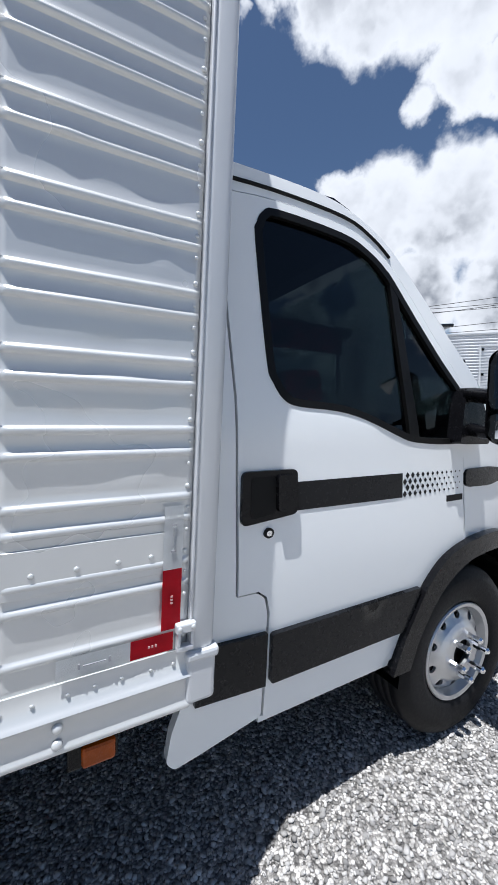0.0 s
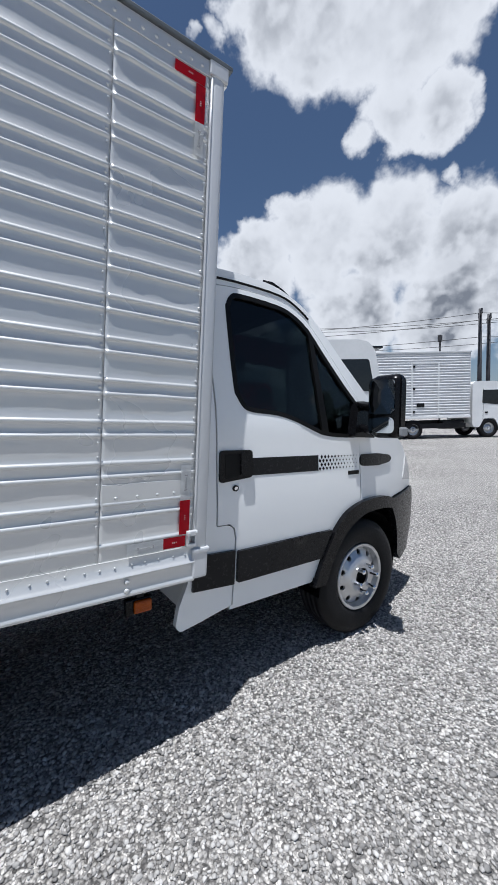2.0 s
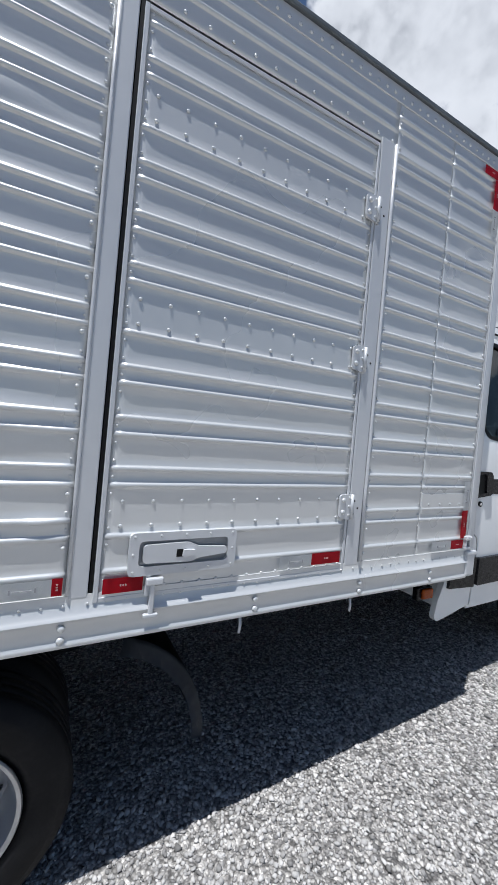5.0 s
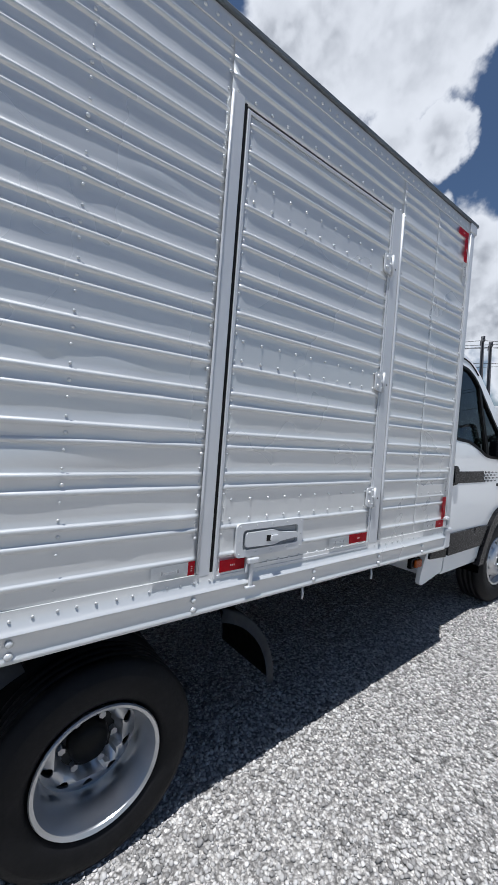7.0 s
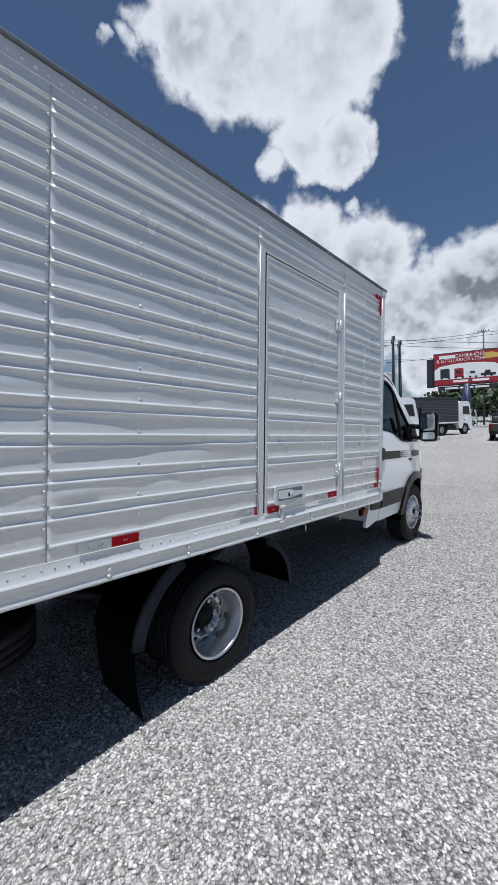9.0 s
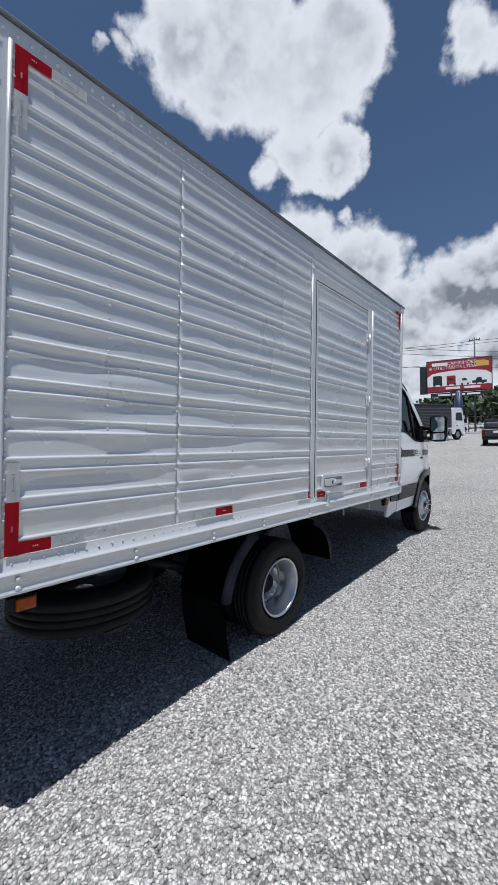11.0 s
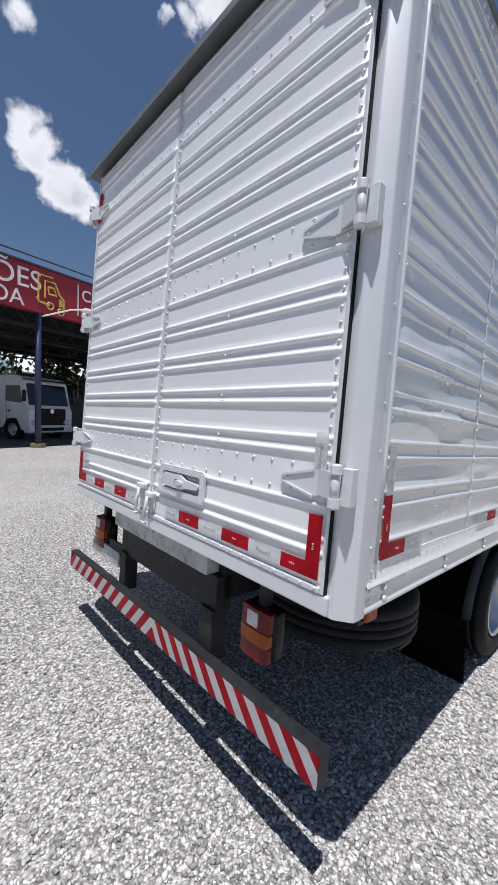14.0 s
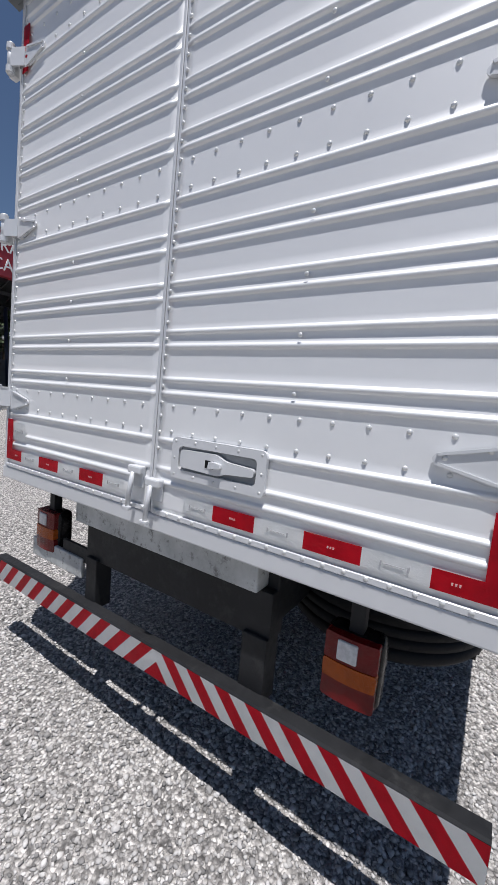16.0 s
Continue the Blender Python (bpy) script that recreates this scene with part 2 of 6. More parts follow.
def tube(points, r, n=8, closed=False):
    """A round bar along a polyline."""
    bm = bmesh.new()
    pts = [Vector(p) for p in points]
    rings = []
    for i, p in enumerate(pts):
        a = pts[i - 1] if (i or closed) else p
        b = pts[(i + 1) % len(pts)] if (i + 1 < len(pts) or closed) else p
        d = (b - a).normalized()
        u = d.orthogonal() if not rings else (rings[-1][1] - rings[-1][1].dot(d) * d)
        u.normalize()
        v = d.cross(u)
        rings.append(([bm.verts.new(p + r * (math.cos(2 * math.pi * k / n) * u + math.sin(2 * math.pi * k / n) * v)) for k in range(n)], u))
    for i in range(len(rings) - (0 if closed else 1)):
        a, b = rings[i][0], rings[(i + 1) % len(rings)][0]
        for k in range(n):
            bm.faces.new((a[k], a[(k + 1) % n], b[(k + 1) % n], b[k]))
    if not closed:
        bm.faces.new(rings[0][0][::-1])
        bm.faces.new(rings[-1][0])
    return bm


def lathe(profile, n=48, closed=True):
    """Turns (radius, along) pairs round the y axis; along grows towards -y."""
    bm = bmesh.new()
    rows = []
    for r, d in profile:
        rows.append([bm.verts.new((r * math.cos(2 * math.pi * k / n), -d, r * math.sin(2 * math.pi * k / n))) for k in range(n)])
    pairs = list(zip(rows, rows[1:])) + ([(rows[-1], rows[0])] if closed else [])
    for a, b in pairs:
        for k in range(n):
            bm.faces.new((a[k], a[(k + 1) % n], b[(k + 1) % n], b[k]))
    bmesh.ops.recalc_face_normals(bm, faces=bm.faces)
    return bm


def inside(p, poly):
    x, y = p
    hit = False
    for (x1, y1), (x2, y2) in zip(poly, poly[1:] + poly[:1]):
        if (y1 > y) != (y2 > y) and x < (x2 - x1) * (y - y1) / (y2 - y1) + x1:
            hit = not hit
    return hit


def rounded(poly, r, n=5):
    """A polygon with its corners rounded; r may be one radius or one for each corner."""
    out = []
    for i, p in enumerate(poly):
        p = Vector(p)
        a, b = Vector(poly[i - 1]) - p, Vector(poly[(i + 1) % len(poly)]) - p
        rr = r[i] if isinstance(r, (list, tuple)) else r
        k = min(rr, 0.45 * a.length, 0.45 * b.length)
        if k < 1e-4:
            out.append(tuple(p))
            continue
        s, e = p + a.normalized() * k, p + b.normalized() * k
        for j in range(n + 1):
            t = j / n
            out.append(tuple((1 - t) ** 2 * s + 2 * t * (1 - t) * p + t * t * e))
    return out


def flowing(line, n=4, closed=True):
    """A smooth curve through the points of a line."""
    k = len(line)
    out = []
    for i in range(k if closed else k - 1):
        q = [Vector(line[(i + d) % k]) if closed else Vector(line[min(max(i + d, 0), k - 1)]) for d in (-1, 0, 1, 2)]
        for j in range(n):
            t = j / n
            out.append(tuple(0.5 * (2 * q[1] + (q[2] - q[0]) * t + (2 * q[0] - 5 * q[1] + 4 * q[2] - q[3]) * t * t + (3 * q[1] - q[0] - 3 * q[2] + q[3]) * t ** 3)))
    if not closed:
        out.append(tuple(line[-1]))
    return out


def sheet(outline, holes, place, thick, step=0.08):
    """A curved plate: the outline (less its holes) in (u, v), laid out by place(u, v, depth), with a real thickness."""
    from mathutils.geometry import delaunay_2d_cdt
    pts, edges = [], []
    for loop in [outline] + list(holes):
        dense = []
        for p, q in zip(loop, loop[1:] + loop[:1]):
            k = max(1, int(math.dist(p, q) / step))
            dense += [(p[0] + (q[0] - p[0]) * j / k, p[1] + (q[1] - p[1]) * j / k) for j in range(k)]
        base = len(pts)
        pts += dense
        edges += [(base + j, base + (j + 1) % len(dense)) for j in range(len(dense))]
    us, vs = [p[0] for p in outline], [p[1] for p in outline]
    nx, ny = int((max(us) - min(us)) / step), int((max(vs) - min(vs)) / step)
    for i in range(1, nx):
        for j in range(1, ny):
            p = (min(us) + i * (max(us) - min(us)) / nx, min(vs) + j * (max(vs) - min(vs)) / ny)
            if inside(p, outline) and not any(inside(p, h) for h in holes):
                pts.append(p)
    verts, _, faces, *_ = delaunay_2d_cdt([Vector(p) for p in pts], edges, [], 0, 1e-6)
    keep = []
    for f in faces:
        c = sum((verts[i] for i in f), Vector((0, 0))) / len(f)
        if inside(c, outline) and not any(inside(c, h) for h in holes):
            keep.append(f)
    bm = bmesh.new()
    front = [bm.verts.new(place(v[0], v[1], 0.0)) for v in verts]
    back = [bm.verts.new(place(v[0], v[1], thick)) for v in verts]
    count = {}
    for f in keep:
        bm.faces.new([front[i] for i in f])
        bm.faces.new([back[i] for i in reversed(f)])
        for i, j in zip(f, f[1:] + f[:1]):
            count[(i, j)] = 1
    for i, j in count:
        if (j, i) not in count:
            bm.faces.new((front[j], front[i], back[i], back[j]))
    for v in [v for v in bm.verts if not v.link_faces]:
        bm.verts.remove(v)
    bmesh.ops.recalc_face_normals(bm, faces=bm.faces)
    return bm


def smooth_by_angle(ob, degrees=35):
    me = ob.data
    for f in me.polygons:
        f.use_smooth = True
    bm = bmesh.new()
    bm.from_mesh(me)
    for e in bm.edges:
        if len(e.link_faces) == 2:
            e.smooth = e.calc_face_angle(0.0) < radians(degrees)
    bm.to_mesh(me)
    bm.free()
    return ob


# ---- the ground ----


def gravel_material():
    m = bpy.data.materials.new("gravel_ground")
    m.use_nodes = True
    n = Nodes(m.node_tree)
    pos = n.add("ShaderNodeTexCoord").outputs["Object"]
    warp = n.add("ShaderNodeVectorMath", operation="ADD")
    n.set(warp.inputs[0], pos)
    wob = n.add("ShaderNodeTexNoise", {"Scale": 25.0, "Detail": 2.0, "Vector": pos})
    wsc = n.add("ShaderNodeVectorMath", operation="SCALE")
    n.set(wsc.inputs[0], wob.outputs["Color"])
    wsc.inputs["Scale"].default_value = 0.02
    n.set(warp.inputs[1], wsc.outputs["Vector"])
    v = n.add("ShaderNodeTexVoronoi", {"Scale": 80.0, "Vector": warp.outputs["Vector"]})
    v2 = n.add("ShaderNodeTexVoronoi", {"Scale": 118.0, "Vector": warp.outputs["Vector"]})
    shade = n.add("ShaderNodeSeparateColor", {0: v.outputs["Color"]}).outputs[0]
    shade2 = n.add("ShaderNodeSeparateColor", {0: v2.outputs["Color"]}).outputs[1]
    patch = n.noise(pos, 0.35, 5.0)
    stone = n.mix(n.ramp(shade, 0.0, 1.0, 0.0, 1.0, False), (0.078, 0.073, 0.070, 1), (0.57, 0.545, 0.51, 1))
    stone = n.mix(n.ramp(shade2, 0.6, 1.0, 0.0, 0.6), stone, (0.345, 0.33, 0.31, 1))
    # Darkens between the cells, painting in the shade of crevices among the stones.
    gap_shade = n.ramp(v.outputs["Distance"], 0.45, 0.8, 0.0, 0.75)
    col = n.mix(gap_shade, stone, (0.045, 0.044, 0.043, 1))
    col = n.mix(n.ramp(patch, 0.4, 0.66, 0.0, 0.25), col, (0.43, 0.41, 0.385, 1))
    clump = n.ramp(n.noise(pos, 40.0, 2.0, 0.6), 0.38, 0.62, 0.72, 1.44)
    col = n.add("ShaderNodeHueSaturation", {"Color": col, "Value": clump}).outputs["Color"]
    p = n.add("ShaderNodeBsdfPrincipled", {"Base Color": col, "Roughness": 0.85})
    b = n.add("ShaderNodeBump", {"Strength": 1.0, "Distance": 0.011, "Height": n.math("SUBTRACT", 1.0, v.outputs["Distance"])})
    n.set(p.inputs["Normal"], b.outputs["Normal"])
    o = n.add("ShaderNodeOutputMaterial")
    n.t.links.new(p.outputs[0], o.inputs["Surface"])
    return m


GRAVEL = gravel_material()
STONE = material("gravel_stone", (0.378, 0.365, 0.349), rough=0.85, vary=0.25, scale=40, island=0.58)
CONCRETE = material("worn_concrete", (0.34, 0.335, 0.32), rough=0.85, vary=0.2, scale=1.2, grain=0.3, grain_scale=40, dirt=(0.2, 0.19, 0.18), dirt_amount=0.3)

bm = bmesh.new()
rings = [0.0, 8, 20, 45, 90, 200, 500, 1200]
prev = None
for r in rings:
    row = [bm.verts.new((r * math.cos(math.pi * k / 24), r * math.sin(math.pi * k / 24), 0)) for k in range(48)] if r else [bm.verts.new((0, 0, 0))]
    if prev:
        for k in range(48):
            a = prev[k % len(prev)]
            b = prev[(k + 1) % len(prev)]
            bm.faces.new([a, row[k], row[(k + 1) % 48]] if len(prev) == 1 else [a, row[k], row[(k + 1) % 48], b])
    prev = row
bmesh.ops.recalc_face_normals(bm, faces=bm.faces)
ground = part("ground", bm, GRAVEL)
tagged(ground, "pale grey crushed-stone gravel yard in sun", "ground", kind="structure")


def gravel_stones():
    """Loose crushed stones over the part of the yard that lies nearest the walk, as one mesh of flat-faced chips."""
    rng = np.random.default_rng(7)
    t = (1 + 5 ** 0.5) / 2
    ico = np.array([(-1, t, 0), (1, t, 0), (-1, -t, 0), (1, -t, 0), (0, -1, t), (0, 1, t), (0, -1, -t), (0, 1, -t), (t, 0, -1), (t, 0, 1), (-t, 0, -1), (-t, 0, 1)]) / math.hypot(1, t)
    tri = np.array([(0, 11, 5), (0, 5, 1), (0, 1, 7), (0, 7, 10), (0, 10, 11), (1, 5, 9), (5, 11, 4), (11, 10, 2), (10, 7, 6), (7, 1, 8), (3, 9, 4), (3, 4, 2), (3, 2, 6), (3, 6, 8), (3, 8, 9), (4, 9, 5), (2, 4, 11), (6, 2, 10), (8, 6, 7), (9, 8, 1)])
    spots = []
    for x0, x1, y0, y1, per in ((-6.6, 3.2, 0.0, 1.25, 4200), (-5.4, 4.2, -0.7, 0.0, 1700), (-6.4, -3.4, 1.25, 4.2, 3200), (-3.4, 1.6, 1.25, 2.3, 900), (3.2, 6.0, -0.7, 2.6, 800), (-6.4, -2.8, 4.2, 7.0, 700), (1.6, 3.2, 1.25, 2.8, 700)):
        k = int((x1 - x0) * (y1 - y0) * per * 1.05)
        spots.append(np.c_[rng.uniform(x0, x1, k), rng.uniform(y0, y1, k)])
    c = np.concatenate(spots)
    k = len(c)
    size = rng.gamma(12.0, 0.00060, k).clip(0.0035, 0.0135)
    pts = ico[None] * (1 + rng.uniform(-0.42, 0.34, (k, 12, 1))) * (size[:, None, None] * np.stack([rng.uniform(0.8, 1.35, k), rng.uniform(0.75, 1.1, k), rng.uniform(0.5, 0.8, k)], 1)[:, None])
    a, tilt = rng.uniform(0, 6.283, k), rng.normal(0, 0.35, k)
    y, z = pts[:, :, 1] * np.cos(tilt)[:, None] - pts[:, :, 2] * np.sin(tilt)[:, None], pts[:, :, 1] * np.sin(tilt)[:, None] + pts[:, :, 2] * np.cos(tilt)[:, None]
    x = pts[:, :, 0]
    px = x * np.cos(a)[:, None] - y * np.sin(a)[:, None] + c[:, :1]
    py = x * np.sin(a)[:, None] + y * np.cos(a)[:, None] + c[:, 1:]
    pz = z + (size * rng.uniform(0.05, 0.55, k))[:, None]
    verts = np.stack([px, py, pz], 2).reshape(-1, 3).astype(np.float32)
    loops = (tri[None] + 12 * np.arange(k)[:, None, None]).reshape(-1).astype(np.int32)
    me = bpy.data.meshes.new("gravel")
    me.vertices.add(len(verts))
    me.vertices.foreach_set("co", verts.ravel())
    me.loops.add(len(loops))
    me.loops.foreach_set("vertex_index", loops)
    me.polygons.add(len(loops) // 3)
    me.polygons.foreach_set("loop_start", np.arange(0, len(loops), 3, dtype=np.int32))
    me.update(calc_edges=True)
    me.materials.append(STONE)
    return tagged(new("gravel", me), "loose grey and white crushed gravel stones", "gravel", kind="stuff")


# ---- the box truck ----
truck = thing("box_truck", TRUCK, "white cab truck with dented silver corrugated cargo box on gravel", "truck")
SIDE, FAR, REAR, FRONT = 0.85, 3.03, -3.775, 0.36
MID = 1.94
PITCH, PAIR = 0.1508, 0.050
LOWER = [1.114 + PITCH * k for k in range(12)]
ridge_sets = [(z, z + PAIR) for z in LOWER if z + PAIR < 2.9]
ALL_RIDGES = [1.010] + [z for p in ridge_sets for z in p]

# Dents in the side sheet: place along, height, spread along, spread up, depth.
DENTS = [(-3.35, 1.70, 0.22, 0.06, -0.010), (-3.1, 1.66, 0.12, 0.05, 0.008), (-3.45, 1.45, 0.16, 0.05, -0.011), (-3.15, 1.42, 0.10, 0.04, 0.007), (-2.9, 1.55, 0.2, 0.05, -0.008),
         (-2.6, 1.38, 0.2, 0.05, -0.010), (-3.3, 1.22, 0.25, 0.04, -0.009), (-2.75, 1.22, 0.15, 0.045, 0.008), (-2.2, 1.42, 0.15, 0.04, -0.007), (-1.85, 1.30, 0.12, 0.05, -0.006),
         (-3.4, 1.82, 0.15, 0.04, -0.006), (-2.45, 1.6, 0.12, 0.05, 0.006), (0.1, 1.62, 0.05, 0.03, -0.006), (0.18, 1.95, 0.06, 0.03, -0.007), (0.02, 2.05, 0.05, 0.04, 0.005),
         (0.12, 2.4, 0.06, 0.05, -0.007), (0.2, 2.72, 0.05, 0.06, -0.008), (-0.02, 2.78, 0.04, 0.05, 0.008), (0.1, 1.24, 0.06, 0.03, -0.006), (0.17, 1.35, 0.05, 0.03, 0.005), (-0.25, 1.25, 0.08, 0.03, -0.004),
         (0.2, 1.8, 0.03, 0.05, 0.005), (-1.9, 2.35, 0.2, 0.05, -0.004), (-2.6, 2.2, 0.25, 0.06, -0.004), (0.05, 1.48, 0.04, 0.02, -0.006), (0.22, 1.55, 0.04, 0.03, -0.005)]


rng_dent = random.Random(11)
DENTS = [(a, b, su, sz, h * 0.4) if a > -0.6 else (a, b, su * 1.5, sz * 0.72, h * 1.1) for a, b, su, sz, h in DENTS]
# Dimples of a knock or a rivet pulled in.
for _ in range(26):
    DENTS.append((rng_dent.uniform(-0.40, 0.27), rng_dent.uniform(1.0, 2.85), rng_dent.uniform(0.012, 0.028), rng_dent.uniform(0.010, 0.018), rng_dent.choice((-1, 1)) * rng_dent.uniform(0.0012, 0.0024)))
for _ in range(40):
    DENTS.append((rng_dent.uniform(-3.6, -1.6), rng_dent.uniform(1.0, 2.3), rng_dent.uniform(0.03, 0.10), rng_dent.uniform(0.015, 0.03), rng_dent.choice((-1, 1)) * rng_dent.uniform(0.002, 0.0045)))


def dent(u, z, amount=1.0):
    d = 0.0012 * noise.noise((u * 2.3, z * 5.3, 1.7)) + 0.0006 * noise.noise((u * 9.0, z * 14.0, 4.2))
    for a, b, su, sz, h in DENTS:
        q = ((u - a) / su) ** 2 + ((z - b) / sz) ** 2
        if q < 13:
            d += h * (math.exp(-q) - 2.3e-6) * amount
    return d * amount


BEAD = ((-0.0115, 0.0), (-0.0098, 0.0006), (-0.0080, 0.0040), (-0.0055, 0.0063), (-0.0010, 0.0072), (0.0026, 0.0068), (0.0055, 0.0046), (0.0085, 0.0012), (0.0110, 0.0))


def corrugated(place, u0, u1, z0, z1, ridges, amount=1.0, du=0.03):
    """A pressed sheet with rounded beads along it; place(u, z, out)."""
    rows = {}
    for r in ridges:
        if z0 + 0.02 < r < z1 - 0.02:
            for dz, h in BEAD:
                rows[round(r + dz, 4)] = h
    z = z0
    while z < z1:
        if not any(abs(z - q) < 0.009 for q in rows):
            rows[round(z, 4)] = 0.0
        z += 0.018
    rows[z0] = rows[z1] = 0.0
    zs = sorted(rows)
    n = max(2, int((u1 - u0) / du))
    us = [u0 + (u1 - u0) * i / n for i in range(n + 1)]
    bm = bmesh.new()
    grid = []
    for z in zs:
        row = []
        for u in us:
            edge = min(1.0, (u - u0) / 0.03, (u1 - u) / 0.03, (z - z0) / 0.03, (z1 - z) / 0.03)
            row.append(bm.verts.new(place(u, z, rows[z] * min(1.0, 0.25 + (u - u0) / 0.012, 0.25 + (u1 - u) / 0.012) + dent(u, z, amount) * max(0.0, edge))))
        grid.append(row)
    for a, b in zip(grid, grid[1:]):
        for i in range(n):
            bm.faces.new((a[i], a[i + 1], b[i + 1], b[i]))
    rim = grid[0] + [r[-1] for r in grid[1:]] + grid[-1][-2::-1] + [r[0] for r in grid[-2:0:-1]]
    ends = [(u, zs[0]) for u in us] + [(us[-1], z) for z in zs[1:]] + [(u, zs[-1]) for u in us[-2::-1]] + [(us[0], z) for z in zs[-2:0:-1]]
    lip = [bm.verts.new(place(u, z, -0.004)) for u, z in ends]
    for i in range(len(rim)):
        j = (i + 1) % len(rim)
        bm.faces.new((rim[j], rim[i], lip[i], lip[j]))
    bmesh.ops.recalc_face_normals(bm, faces=bm.faces)
    return bm


def side_place(u, z, d):
    return (u, SIDE - d, z)


def rear_place(u, z, d):
    return (REAR - d, u, z)


# Rivets share one mesh; a dome that looks along -y.
def dome_mesh(name, r, h, n=8, mat=SILVER):
    bm = bmesh.new()
    rows = [[bm.verts.new((rr * r * math.cos(2 * math.pi * k / n), -hh * h, rr * r * math.sin(2 * math.pi * k / n))) for k in range(n)] for rr, hh in ((1, -0.3), (0.95, 0.35), (0.6, 0.85))]
    tip = bm.verts.new((0, -h, 0))
    for a, b in zip(rows, rows[1:]):
        for k in range(n):
            bm.faces.new((a[k], a[(k + 1) % n], b[(k + 1) % n], b[k]))
    for k in range(n):
        bm.faces.new((rows[-1][k], rows[-1][(k + 1) % n], tip))
    bmesh.ops.recalc_face_normals(bm, faces=bm.faces)
    me = bpy.data.meshes.new(name)
    for f in bm.faces:
        f.smooth = True
    bm.to_mesh(me)
    bm.free()
    me.materials.append(mat)
    return me


RIVET = dome_mesh("rivet", 0.0064, 0.0032)
SMALL_RIVET = dome_mesh("small_rivet", 0.0045, 0.0017)
HEAD_RIVET = dome_mesh("rail_rivet", 0.0082, 0.0052)
BOLT = dome_mesh("bolt", 0.0110, 0.0065, 10)
TURN_REAR = pose(0, 0, 0, 0, 0, -90)


def rivets(parent, spots, me, turn=None, singly=True):
    """Rivets at spots under parent: each an object on the shared mesh, or one joined part where they are many and far."""
    turn = turn or Matrix()
    if singly:
        for p in spots:
            shared(me.name.split(".")[0], me, parent, Matrix.Translation(p) @ turn)
        return
    src = np.array([turn @ v.co for v in me.vertices])
    faces = [tuple(f.vertices) for f in me.polygons]
    vs, fs = [], []
    for p in spots:
        b = len(vs)
        vs += [tuple(q + np.array(p)) for q in src]
        fs += [tuple(i + b for i in f) for f in faces]
    out = bpy.data.meshes.new("rivets")
    out.from_pydata(vs, [], fs)
    for f in out.polygons:
        f.use_smooth = True
    out.materials.append(me.materials[0])
    ob = new("rivets", out)
    ob.parent = parent
    tagged(ob, "rows of small painted rivets", kind="stuff")


def span(a, b, step):
    n = max(1, round((b - a) / step))
    return [a + (b - a) * i / n for i in range(n + 1)]


COLUMN = sorted([z for p in [(1.010,)] + ridge_sets for z in ((p[0] - 0.026,) + ((p[1] + 0.022, (p[0] + p[1]) / 2 - 0.001) if len(p) == 2 else ()))])


